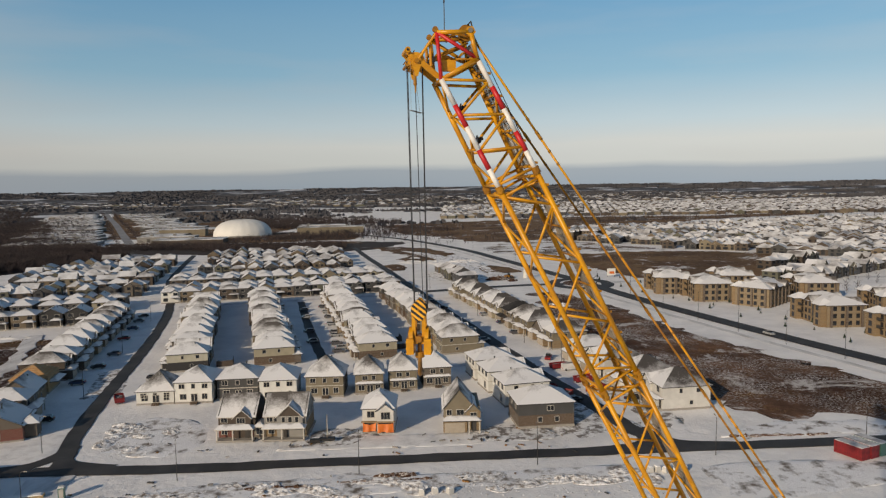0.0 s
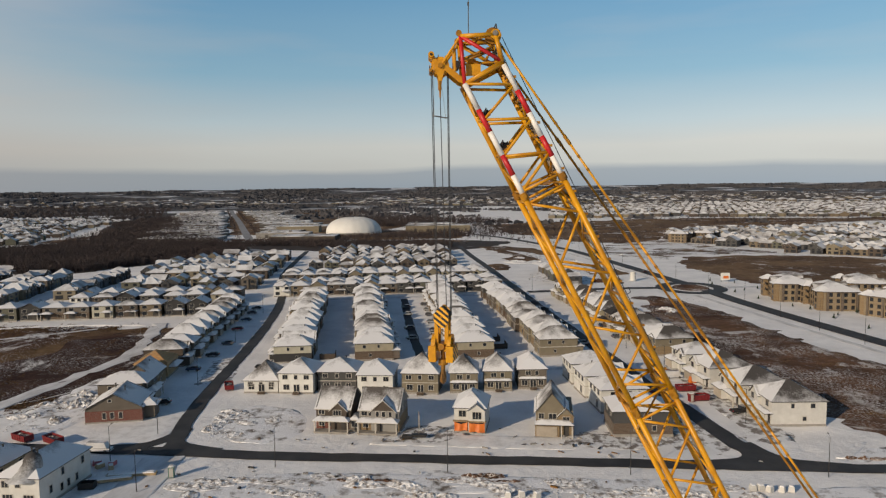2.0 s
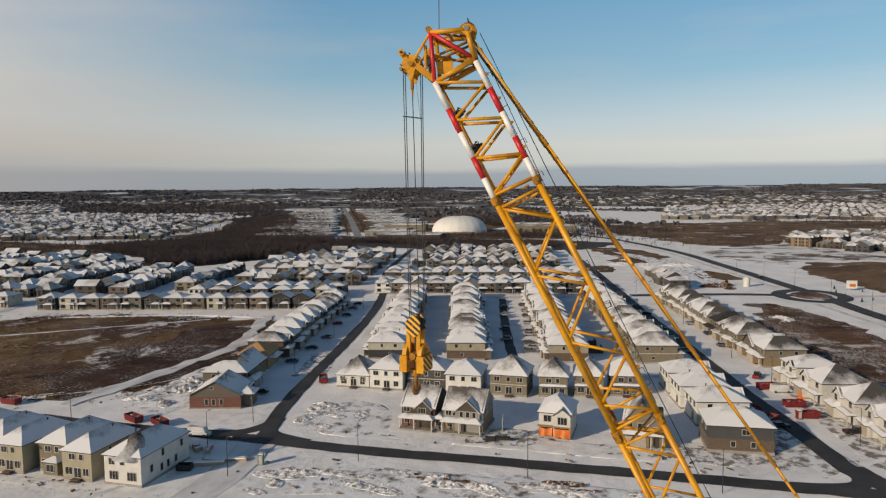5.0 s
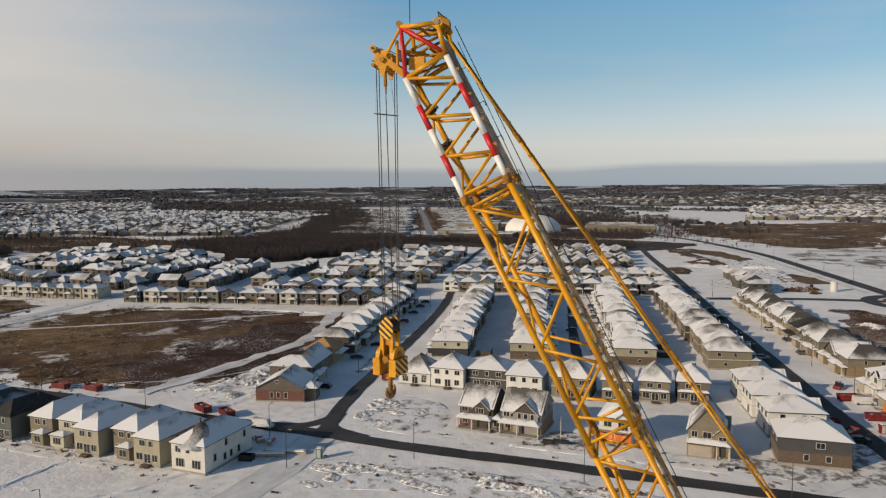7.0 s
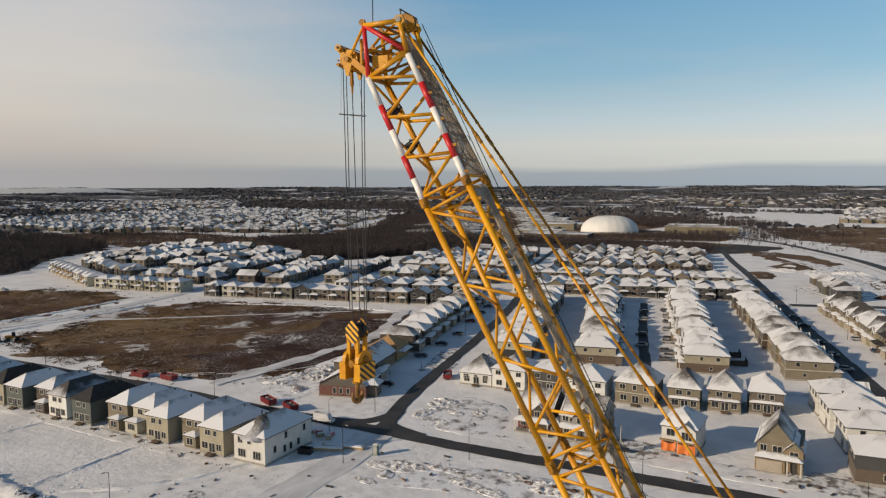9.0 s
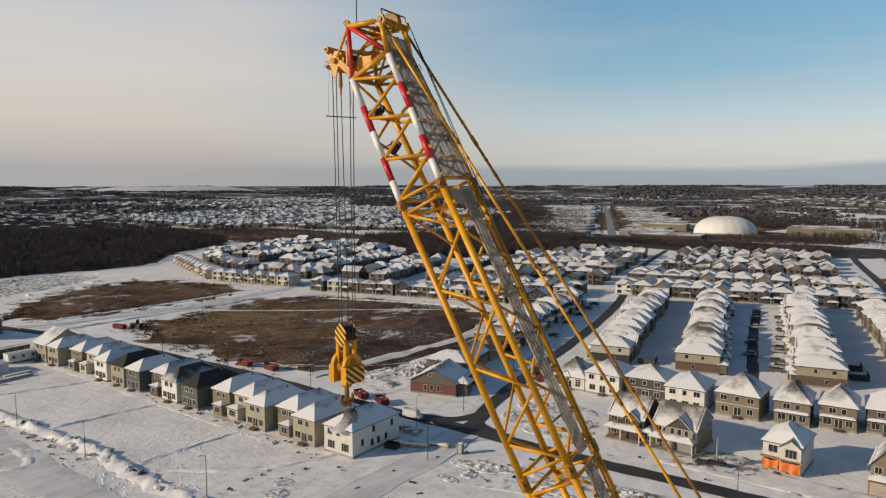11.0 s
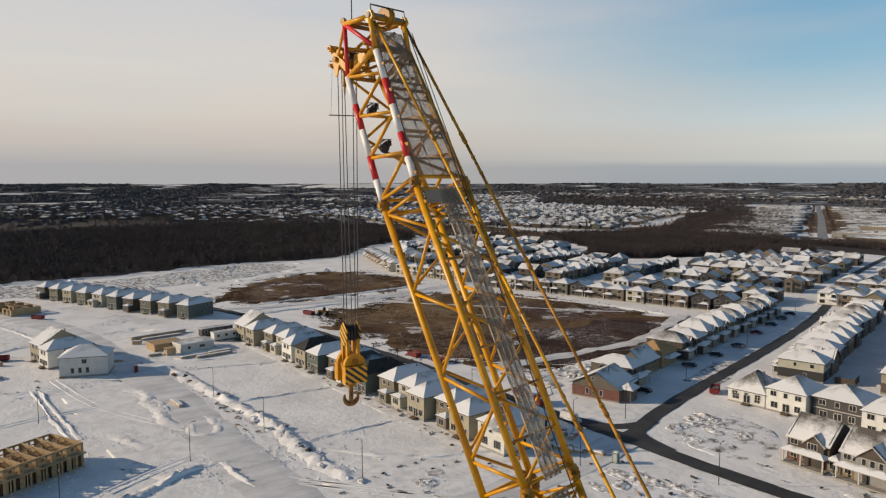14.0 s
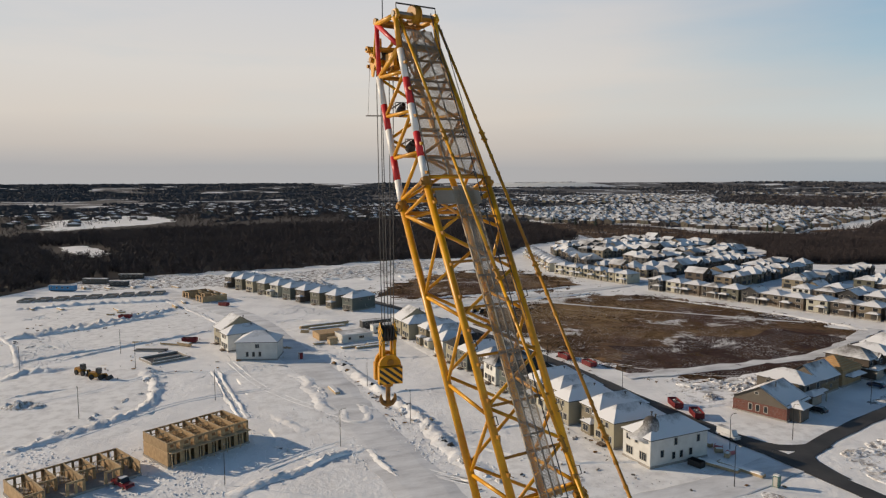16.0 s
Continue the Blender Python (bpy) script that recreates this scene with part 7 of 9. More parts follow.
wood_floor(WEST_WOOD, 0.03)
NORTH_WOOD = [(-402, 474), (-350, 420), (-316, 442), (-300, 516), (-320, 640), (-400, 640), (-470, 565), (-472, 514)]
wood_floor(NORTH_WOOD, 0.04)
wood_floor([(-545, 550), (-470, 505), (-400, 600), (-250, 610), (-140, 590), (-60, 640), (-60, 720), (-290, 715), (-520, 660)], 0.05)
wood(WEST_WOOD, 9300, 6, 9.5, 1, BARE, BARK, "dense leafless woodland at the edge of the site", 1.5)
wood(NORTH_WOOD, 4200, 4, 8, 2, BARE, BARK, "thicket of bare shrubs and trees behind houses", 1.2)
wood([(-470, 512), (-400, 640), (-250, 650), (-140, 590), (-90, 640), (-95, 690), (-290, 700), (-500, 655), (-545, 560)], 5000, 3.5, 6.5, 3, BUSHY, BARK, "belt of bare brush along the rail line", 1.4)
wood([(-90, 640), (60, 690), (300, 740), (560, 900), (640, 1000), (420, 990), (120, 870), (-100, 740)], 450, 3, 6, 4, BUSHY, BARK, "scattered brush on brown ground", 1.6)
wood([(-300, 960), (-140, 940), (-60, 1060), (-200, 1180), (-330, 1120)], 900, 7, 12, 5, BUSHY, BARK, "copse of bare trees beyond the dome", 1.5)

wood([(-440, 640), (-780, 1240), (-720, 1400), (-520, 1040), (-350, 720)], 3000, 4, 8, 6, BUSHY, BARK, "bare brush west of the warehouses", 1.5)
wood([(-190, 760), (-60, 760), (30, 900), (-60, 980), (-170, 860)], 700, 4, 8, 7, BUSHY, BARK, "bare brush round the dome", 1.5)
wood([(-300, 700), (-110, 740), (-80, 800), (-190, 815), (-300, 750)], 800, 3, 6, 8, BUSHY, BARK, "bare brush along the rail line", 1.4)
wood([(-560, 720), (-420, 700), (-400, 820), (-520, 1000), (-680, 1240)], 1100, 3, 7, 9, BUSHY, BARK, "bare brush behind the warehouses", 1.5)
wood([(-250, 980), (-120, 960), (-260, 1300), (-420, 1560), (-480, 1500)], 1100, 3, 7, 10, BUSHY, BARK, "bare brush behind the warehouses", 1.5)
patch("field", [(-540, 442), (-470, 500), (-545, 570), (-700, 588), (-810, 508), (-600, 428)], 0.03, MEADOW, "brown and snowy waste strip between two estates", "field", 6.0, 0.1)
wood([(-540, 442), (-470, 500), (-545, 570), (-700, 588), (-810, 508), (-600, 428)], 2000, 2, 4.5, 12, BUSHY, BARK, "low bare brush between two estates", 1.5)
BELT = [(-1290, 1270), (-1060, 1210), (-880, 1215), (-720, 1190), (-1000, 1750), (-1500, 2250), (-2000, 2000)]
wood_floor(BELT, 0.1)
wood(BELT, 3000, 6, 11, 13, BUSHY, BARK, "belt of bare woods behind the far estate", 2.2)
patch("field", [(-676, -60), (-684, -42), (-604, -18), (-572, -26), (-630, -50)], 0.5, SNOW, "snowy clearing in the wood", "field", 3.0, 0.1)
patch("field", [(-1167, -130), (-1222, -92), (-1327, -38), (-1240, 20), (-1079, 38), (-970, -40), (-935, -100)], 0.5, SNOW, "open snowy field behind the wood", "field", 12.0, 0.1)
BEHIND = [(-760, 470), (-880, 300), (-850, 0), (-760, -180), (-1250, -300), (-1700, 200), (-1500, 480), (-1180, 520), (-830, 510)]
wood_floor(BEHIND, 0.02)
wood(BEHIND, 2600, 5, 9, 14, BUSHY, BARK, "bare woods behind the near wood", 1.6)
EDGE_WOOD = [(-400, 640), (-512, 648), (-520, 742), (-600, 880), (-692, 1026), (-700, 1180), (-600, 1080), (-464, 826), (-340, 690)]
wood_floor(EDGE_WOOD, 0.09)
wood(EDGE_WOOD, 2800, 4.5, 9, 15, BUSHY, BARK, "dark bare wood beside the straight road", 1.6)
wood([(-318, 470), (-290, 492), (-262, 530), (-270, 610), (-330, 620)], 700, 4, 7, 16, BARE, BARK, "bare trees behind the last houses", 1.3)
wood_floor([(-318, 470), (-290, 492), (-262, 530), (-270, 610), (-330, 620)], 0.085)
# far woodland in bands, thinning around open fields and estates
rng = np.random.default_rng(5)
n = 25000
r = np.sqrt(rng.uniform(0, 1, n)) * 3750 + 900
a = np.radians(rng.uniform(48, 205, n))
xs, ys = r * np.cos(a), r * np.sin(a)
keep = np.array([noise.noise(Vector((x * 0.0016, y * 0.0030, 2.0))) + 0.5 * noise.noise(Vector((x * 0.006, y * 0.006, 8.0))) > (-0.20 if x < -500 and y < 900 else -0.06 if math.hypot(x, y) < 2300 else 0.03) for x, y in zip(xs, ys)])
keep &= ~((xs > -1300) & (xs < -90) & (np.abs((ys - 652) * -0.497 - (xs + 288)) < 40) & (ys < 2100))
keep &= ~inside(xs, ys, [(140, 380), (420, 360), (900, 800), (900, 1250), (250, 1000)])
keep &= ~inside(xs, ys, [(-160, 1100), (100, 1060), (150, 1350), (-150, 1600)])
keep &= ~inside(xs, ys, CLEARINGS[1])
xs, ys = xs[keep], ys[keep]
rr = np.hypot(xs, ys)
hs = rng.uniform(3.5, 7.5, len(xs)) * (1 + rr / 9000)
lift = rise_at(rr) - 0.5 + np.clip((rr - 2400) / 2300, 0, 1) * 7
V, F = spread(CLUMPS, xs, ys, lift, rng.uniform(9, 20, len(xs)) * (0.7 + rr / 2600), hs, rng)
joined("far_woodland", V, F, None, [BARK_HAZED], "dark leafless woods stretching to the horizon, haze painted in", "woodland")

# bare trees beside the long straight road
for k, side in enumerate((-1, 1)):
    ys = np.arange(735, 1700, 9.0)
    xs = -288 - 0.497 * (ys - 652) + side * 13
    rng = np.random.default_rng(70 + k)
    hs = rng.uniform(4, 8, len(xs))
    V, F = spread(BUSHY, xs + rng.uniform(-3, 3, len(xs)), ys, np.zeros(len(xs)), hs * 1.5, hs, rng)
    joined("roadside_trees", V, F, None, [BARK], "bare trees along the straight road", "trees")

# spruces among the far estates
xs, ys, rng = scatter([(-520, 560), (-820, 420), (-1500, 700), (-1500, 1300), (-820, 1240), (-560, 800)], 160, 31)
hs = rng.uniform(6, 13, len(xs))
V, F = spread(SPRUCES, xs, ys, np.zeros(len(xs)), hs, hs, rng)
joined("far_conifers", V, F, None, [SPRUCE], "dark conifers between far houses", "trees")


def house_blocks(spots, rng, wide=(8, 11), deep=(9, 13), eave=5.2, rise=2.3, glazed=False):
    """Far houses as small volumes, hipped or gabled: (x, y, turn) rows into arrays of triangles with wall and roof slots."""
    m = len(spots)
    x, y, t = np.array(spots).T
    t = t + np.where(rng.uniform(0, 1, m) < 0.3, np.pi / 2, 0.0)
    w, d = rng.uniform(*wide, m) / 2, rng.uniform(*deep, m) / 2
    gabled = rng.uniform(0, 1, m) < 0.38
    c, s = np.cos(t), np.sin(t)
    base = [(-1, -1), (1, -1), (1, 1), (-1, 1)]
    V = np.zeros((m, 14, 3))
    e = eave * rng.uniform(0.80, 1.15, m)
    top = e + rise * rng.uniform(0.7, 1.5, m)
    for i, (a, b) in enumerate(base):
        for off, z, k in ((0, np.zeros(m) - 0.2, 1.0), (4, e, 1.0), (8, e - 0.05, 1.10)):
            px, py = a * w * k, b * d * k
            V[:, off + i] = np.stack([x + px * c - py * s, y + px * s + py * c, z], -1)
    for i, b in ((12, -1), (13, 1)):
        py = b * np.where(gabled, d * 1.10, np.maximum(d - w, 0.5))
        V[:, i] = np.stack([x - py * s, y + py * c, top], -1)
    f = [(0, 1, 5), (0, 5, 4), (1, 2, 6), (1, 6, 5), (2, 3, 7), (2, 7, 6), (3, 0, 4), (3, 4, 7), (8, 9, 12), (10, 11, 13), (9, 10, 13), (9, 13, 12), (11, 8, 12), (11, 12, 13)]
    F = (np.array(f)[None] + (np.arange(m) * 14)[:, None, None]).reshape(-1, 3)
    tone = rng.integers(0, len(FAR_MATS) - 2, m)
    roof = len(FAR_MATS) - 1
    slot = np.full((m, 14), roof)
    slot[:, :8] = tone[:, None]
    slot[:, 8:10] = np.where(gabled, tone, roof)[:, None]
    V, parts, slots = [V.reshape(-1, 3)], [F], [slot.ravel()]
    n0 = m * 14

    def add(verts, faces, mat):
        """verts: (m, k, 3); faces index into one house's k vertices; mat: one slot for each face and house."""
        nonlocal n0
        k = verts.shape[1]
        V.append(verts.reshape(-1, 3))
        parts.append((np.array(faces)[None] + (np.arange(m) * k + n0)[:, None, None]).reshape(-1, 3))
        slots.append(np.broadcast_to(mat, (m, len(faces))).ravel())
        n0 += m * k
    if glazed:
        # front gables that break the eaves, on the side towards the street
        side = np.where(rng.uniform(0, 1, m) < 0.5, -1.0, 1.0)
        cx, gw = side * w * 0.45, w * 0.42
        q = []
        for dx, py, z in ((-gw, -d - 0.7, e - 0.3), (gw, -d - 0.7, e - 0.3), (0 * gw, -d - 0.7, e + gw * 0.8), (0 * gw, -d * 0.2, e + gw * 0.8), (-gw * 1.2, -d - 0.9, e - 0.45), (gw * 1.2, -d - 0.9, e - 0.45), (0 * gw, -d - 0.9, e + gw * 0.85),
                          (-gw, -d - 0.7, 0 * e), (gw, -d - 0.7, 0 * e)):
            px = cx + dx
            q.append(np.stack([x + px * c - py * s, y + px * s + py * c, z], -1))
        q.append(np.stack([x + (cx - gw * 1.2) * c + d * 0.7 * s, y + (cx - gw * 1.2) * s - d * 0.7 * c, e - 0.45], -1))
        q.append(np.stack([x + (cx + gw * 1.2) * c + d * 0.7 * s, y + (cx + gw * 1.2) * s - d * 0.7 * c, e - 0.45], -1))
        wall = tone[:, None]
        add(np.stack(q, 1), [(0, 1, 2), (7, 8, 1), (7, 1, 0), (4, 6, 3), (4, 3, 9), (5, 3, 6), (5, 10, 3)], np.concatenate([wall, wall, wall] + [np.full((m, 1), roof)] * 4, 1))
        # dark windows standing a little proud of every wall, two to a storey, one lower quad wide for porch shade
        for nx, ny in ((0, -1), (0, 1), (1, 0), (-1, 0)):
            half = w if nx == 0 else d
            for u in (-0.48, 0.46):
                for storey in (0, 1):
                    zl, zh = (np.full(m, 0.5), np.full(m, 2.5)) if storey == 0 else (e * 0.63, e * 0.87)
                    # the wide lower quad is a dark sheet for the shade under a porch
                    wid = 0.36 if storey == 0 and u > 0 else 0.2
                    proud = 0.76 if ny == -1 else 0.06
                    q = []
                    for du, zz in ((-wid, zl), (wid, zl), (wid, zh), (-wid, zh)):
                        along = (u + du) * half
                        px = along if nx == 0 else nx * (w + 0.06)
                        py = ny * (d + proud) if nx == 0 else along
                        q.append(np.stack([x + px * c - py * s, y + px * s + py * c, zz], -1))
                    add(np.stack(q, 1), [(0, 1, 2), (0, 2, 3)], len(FAR_MATS) - 2)
    V = np.concatenate(V)
    V[:, 2] += rise_at(np.hypot(V[:, 0], V[:, 1]))
    return V, np.concatenate(parts), np.concatenate(slots)


FAR_MATS = [W["taupe"], W["grey"], W["brown"], W["olive"], W["tan"], W["brown"], W["grey"], W["khaki"], GLASS, FARROOF]


def far_estate(poly, pitch, gap, turn, seed, label, fill=0.9, **kw):
    rng = np.random.default_rng(seed)
    p = np.array(poly)
    c0 = p.mean(0)
    R = np.abs(p - c0).max() * 1.6
    spots = []
    u, v = np.array((math.cos(turn), math.sin(turn))), np.array((-math.sin(turn), math.cos(turn)))
    for k, b in enumerate(np.arange(-R, R, gap)):
        off = b + (0.22 * gap if k % 2 else -0.0)
        for q in np.arange(-R, R, pitch):
            if rng.uniform() < fill:
                w = c0 + u * (q + rng.uniform(-1, 1)) + v * (off + rng.uniform(-1, 1) + 6 * math.sin(q * 0.012 + k))
                spots.append((w[0], w[1], turn + rng.normal(0, 0.06)))
    s = np.array(spots)
    s = s[inside(s[:, 0], s[:, 1], poly)]
    V, F, slot = house_blocks(s, rng, **kw)
    joined("far_houses", V, F, slot, FAR_MATS, label, "houses")


def block_row(p, q, pitch, seed):
    """One row of farther houses from p to q, their sides to the row's line."""
    rng = np.random.default_rng(seed)
    n = int(math.hypot(q[0] - p[0], q[1] - p[1]) / pitch) + 1
    f = np.linspace(0, 1, n)
    turn = math.atan2(q[1] - p[1], q[0] - p[0])
    spots = [(p[0] + (q[0] - p[0]) * v + rng.normal(0, 0.5), p[1] + (q[1] - p[1]) * v + rng.normal(0, 0.5), turn + rng.normal(0, 0.02)) for v in f]
    V, F, slot = house_blocks(spots, rng, wide=(8.0, 9.6), deep=(9.5, 12.5), glazed=True)
    joined("far_houses", V, F, slot, FAR_MATS, "row of farther estate houses with snowy roofs", "houses")


# remaining rows of the estate's north and north-west
far_estate([(-158, 452), (-62, 478), (-92, 600), (-196, 574)], 10.4, 18, LEAN_G, 21, "farther estate houses with snowy hip roofs", 0.94, wide=(7.8, 10.0), deep=(8.5, 11.5), glazed=True)
for k, (p, q) in enumerate((((-268, 304), (-296, 391)), ((-286, 300), (-311, 388)), ((-248, 331), (-270, 409)), ((-316, 298), (-340, 390)), ((-334, 306), (-358, 396)), ((-366, 326), (-388, 430)), ((-384, 330), (-408, 444)), ((-416, 326), (-437, 446)),
                            ((-434, 324), (-456, 450)), ((-466, 326), (-486, 446)), ((-485, 335), (-506, 444)), ((-350, 283), (-306, 292)), ((-452, 310), (-368, 287)))):
    block_row(p, q, 10.3, 40 + k)
far_estate([(-222, 338), (-156, 366), (-186, 452), (-208, 548), (-254, 534), (-278, 480), (-250, 404)], 10.4, 18, LEAN_G, 23, "farther estate houses with snowy hip roofs", 0.95, wide=(7.8, 10.0), deep=(8.5, 11.5), glazed=True)
far_estate([(20, 395), (-2, 384), (-26, 468), (-8, 474)], 10.5, 30, LEAN_G + 1.57, 24, "farther estate houses with snowy hip roofs", 0.97, glazed=True)
# dead grass tufts and weeds on the open fields
def tuft(rng):
    v, f = [], []
    for _ in range(5):
        a, r, h = rng.uniform(0, 6.28), rng.uniform(0.2, 1.0), rng.uniform(0.5, 1.0)
        x, y, n = r * math.cos(a), r * math.sin(a), len(v)
        q = a + rng.uniform(-1, 1)
        v.extend([(x - 0.3 * math.cos(q), y - 0.3 * math.sin(q), 0), (x + 0.3 * math.cos(q), y + 0.3 * math.sin(q), 0), (x * 1.4, y * 1.4, h)])
        f.append((n, n + 1, n + 2))
    return np.array(v), np.array(f)


TUFTS = [tuft(FR) for _ in range(8)]
GRASS = material("dead_weeds", (0.055, 0.032, 0.024), (0.150, 0.095, 0.048), rough=0.95, spec=0.1, scale=0.03, detail=7, bump_scale=0.8, fine=0.45, space="World")
for k, (poly, cnt) in enumerate((([(-264, 190), (-264, 228), (-236, 248), (-200, 253), (-160, 256), (-142, 242), (-145, 200), (-146, 166), (-150, 150), (-192, 146), (-250, 152)], 9000),
                                 ([(-314, 130), (-345, 146), (-372, 185), (-370, 220), (-330, 230), (-300, 220), (-297, 180), (-301, 145)], 4500),
                                 ([(54, 358), (66, 340), (77, 303), (94, 245), (114, 199), (134, 160), (98, 164), (79, 167), (70, 203), (60, 225), (54, 271), (48, 320)], 5500),
                                 ([(-136, 150), (-126, 160), (-126, 196), (-134, 205), (-137, 175)], 500))):
    xs, ys, rng = scatter(poly, cnt, 60 + k)
    keep = np.array([noise.noise(Vector((x * 0.05, y * 0.05, 1.0))) > -0.12 for x, y in zip(xs, ys)])
    xs, ys = xs[keep], ys[keep]
    V, F = spread(TUFTS, xs, ys, np.full(len(xs), 0.05), rng.uniform(0.35, 0.9, len(xs)), rng.uniform(0.10, 0.34, len(xs)), rng)
    joined("dead_grass", V, F, None, [GRASS], "tufts of dead grass and weeds in snow", "grass")
# weeds thinning out past the edges of the fields
rng = np.random.default_rng(66)
xs, ys = [], []
for outline, away in (([(-268, 190), (-270, 232), (-236, 253), (-200, 258), (-157, 262)], 4.0), ([(-150, 146), (-192, 142), (-250, 148), (-268, 190)], 4.5), ([(-136, 246), (-124, 200), (-120, 172), (-140, 158), (-150, 146)], 3.5), ([(-312, 124), (-345, 140), (-380, 185), (-378, 225), (-330, 236), (-296, 225), (-293, 180), (-297, 140), (-312, 124)], 5.0)):
    for (xa, ya), (xb, yb) in zip(outline, outline[1:]):
        k = int(math.hypot(xb - xa, yb - ya) * 14)
        f = rng.uniform(0, 1, k)
        xs.append(xa + (xb - xa) * f + rng.normal(0, away, k))
        ys.append(ya + (yb - ya) * f + rng.normal(0, away, k))
xs, ys = np.concatenate(xs), np.concatenate(ys)
keep = np.array([noise.noise(Vector((x * 0.08, y * 0.08, 7.0))) > -0.05 for x, y in zip(xs, ys)])
xs, ys = xs[keep], ys[keep]
V, F = spread(TUFTS, xs, ys, np.zeros(len(xs)), rng.uniform(0.4, 1.2, len(xs)), rng.uniform(0.12, 0.4, len(xs)), rng)
joined("dead_grass", V, F, None, [GRASS], "scattered weeds poking through snow round the fields", "grass")
# bare garden trees among the far houses
for k, (poly, cnt) in enumerate((([(-560, 640), (-720, 500), (-1180, 640), (-1320, 1000), (-800, 1220), (-630, 860)], 3600), ([(250, 950), (640, 1030), (1300, 1500), (900, 2000), (200, 1700), (140, 1150)], 1800), ([(-800, 430), (-1250, 120), (-1700, 500), (-1500, 900), (-1180, 640)], 3200), ([(-900, -150), (-1250, 100), (-1700, 450), (-1900, 100), (-1400, -200)], 1600), ([(165, 355), (235, 330), (420, 480), (640, 760), (700, 1000), (420, 940), (330, 600), (240, 460)], 300))):
    xs, ys, rng = scatter(poly, cnt, 80 + k)
    hs = rng.uniform(5, 9, len(xs))
    V, F = spread(BUSHY, xs, ys, np.zeros(len(xs)), hs * 1.2, hs, rng)
    joined("garden_trees", V, F, None, [BARK], "bare garden trees among far houses", "trees")
# older estates to the north-west and west
far_estate([(-600, 790), (-545, 680), (-570, 630), (-712, 605), (-818, 525), (-1180, 560), (-1320, 1000), (-1273, 1250), (-882, 1200), (-730, 1150), (-710, 1020)], 12.5, 23, 0.5, 25, "far estate of snowy roofs among bare trees", 0.82, wide=(7.5, 11), deep=(8, 11), eave=4.6)
far_estate([(-800, 430), (-1250, 120), (-1700, 500), (-1500, 900), (-1180, 640)], 20, 37, 0.9, 26, "scattered far houses among woods", 0.36, wide=(9, 13), eave=4.0, rise=1.8)
far_estate([(-1330, 1000), (-2100, 900), (-2300, 1800), (-2080, 2000), (-1290, 1260)], 24, 48, 0.3, 27, "scattered far houses among woods", 0.6, wide=(12, 20))
far_estate([(-900, -150), (-1250, 100), (-1700, 450), (-1900, 100), (-1400, -200)], 28, 50, 1.2, 28, "scattered far houses among woods", 0.35, wide=(10, 15), eave=4.0, rise=1.8)
# estates to the north-east
far_estate([(116, 735), (158, 640), (210, 575), (290, 505), (380, 450), (660, 760), (609, 1000), (424, 935), (262, 880), (138, 840)], 9.5, 25, -0.55, 29, "far townhouse rows with snowy roofs", 0.9, wide=(9, 10), deep=(10, 13), glazed=True)
far_estate([(0, 1185), (186, 1222), (443, 1196), (731, 1175), (1300, 1500), (1253, 1997), (700, 1930), (380, 2020), (0, 1780)], 15, 27, -0.2, 30, "far estate of snowy roofs", 0.8, wide=(9, 15), deep=(9, 14))
far_estate([(184, 392), (228, 378), (305, 446), (286, 474), (246, 505), (205, 450)], 10.0, 26, 0.7, 34, "townhouses behind the apartment blocks", 0.95, glazed=True)
far_estate([(-700, 2100), (600, 1900), (1500, 2500), (900, 3300), (-800, 3100)], 34, 75, 0.1, 31, "scattered far roofs near the horizon", 0.55, wide=(14, 30))
far_estate([(900, 1100), (1500, 1000), (2600, 2200), (1700, 2600)], 30, 60, -0.5, 32, "scattered far roofs near the horizon", 0.6, wide=(12, 24))
far_estate([(-2300, 1800), (-900, 2150), (-1000, 3000), (-2600, 2700)], 40, 90, 0.2, 33, "scattered far roofs near the horizon", 0.5, wide=(14, 30))


def warehouse(x, y, w, d, h, rot, wall, label="long low warehouse with snowy flat roof"):
    t = thing("warehouse", label, "warehouse", "warehouses", at=pose(x, y, 0, 0, 0, rot))
    part("wall", Geo().box((0, 0, h / 2), (w, d, h)), wall, t)
    part("roof", Geo().box((0, 0, h + 0.2), (w + 0.6, d + 0.6, 0.5)), FLATROOF, t)
    for i in range(int(w / 24)):
        part("rooftop_unit", shared("unit", lambda: Geo().box((0, 0, 0.9), (3, 2.4, 1.8)).box((0, 0, 1.9), (3.2, 2.6, 0.2)).mesh("rooftop_unit", SHED)), None, t, "", Matrix.Translation((-w / 2 + 12 + 24 * i, d * 0.15, h + 0.4)))
        part("loading_door", shared("dock", lambda: Geo().box((0, 0, 1.9), (3.6, 0.2, 3.8)).box((0, -0.1, 3.95), (4.0, 0.4, 0.3)).mesh("loading_door", TRIM_DK)), None, t, "", Matrix.Translation((-w / 2 + 12 + 24 * i, -d / 2 - 0.08, 0)))


for k in range(18):
    y = 725 + 50 * k
    x = -288 - 0.497 * (y - 652)
    for side in (-1, 1):
        w = RNG.uniform(54, 96)
        off = side * (w / 2 + RNG.uniform(22, 34))
        if side > 0 and 780 < y + 14 < 900:
            w, off = 46.0, 44.0
        warehouse(x + off, y + (14 if side > 0 else 0) + RNG.uniform(-5, 5), w, RNG.uniform(32, 40), RNG.uniform(3.4, 4.8), 8 + RNG.uniform(-2, 2), [SHED, W["brown"], W["taupe"], W["grey"]][(k * 2 + (side > 0)) % 4])
warehouse(-300, 765, 60, 20, 6, 6, SHED), warehouse(-140, 870, 80, 24, 8, 10, W["khaki"]), warehouse(-160, 930, 60, 22, 7, 10, W["taupe"])
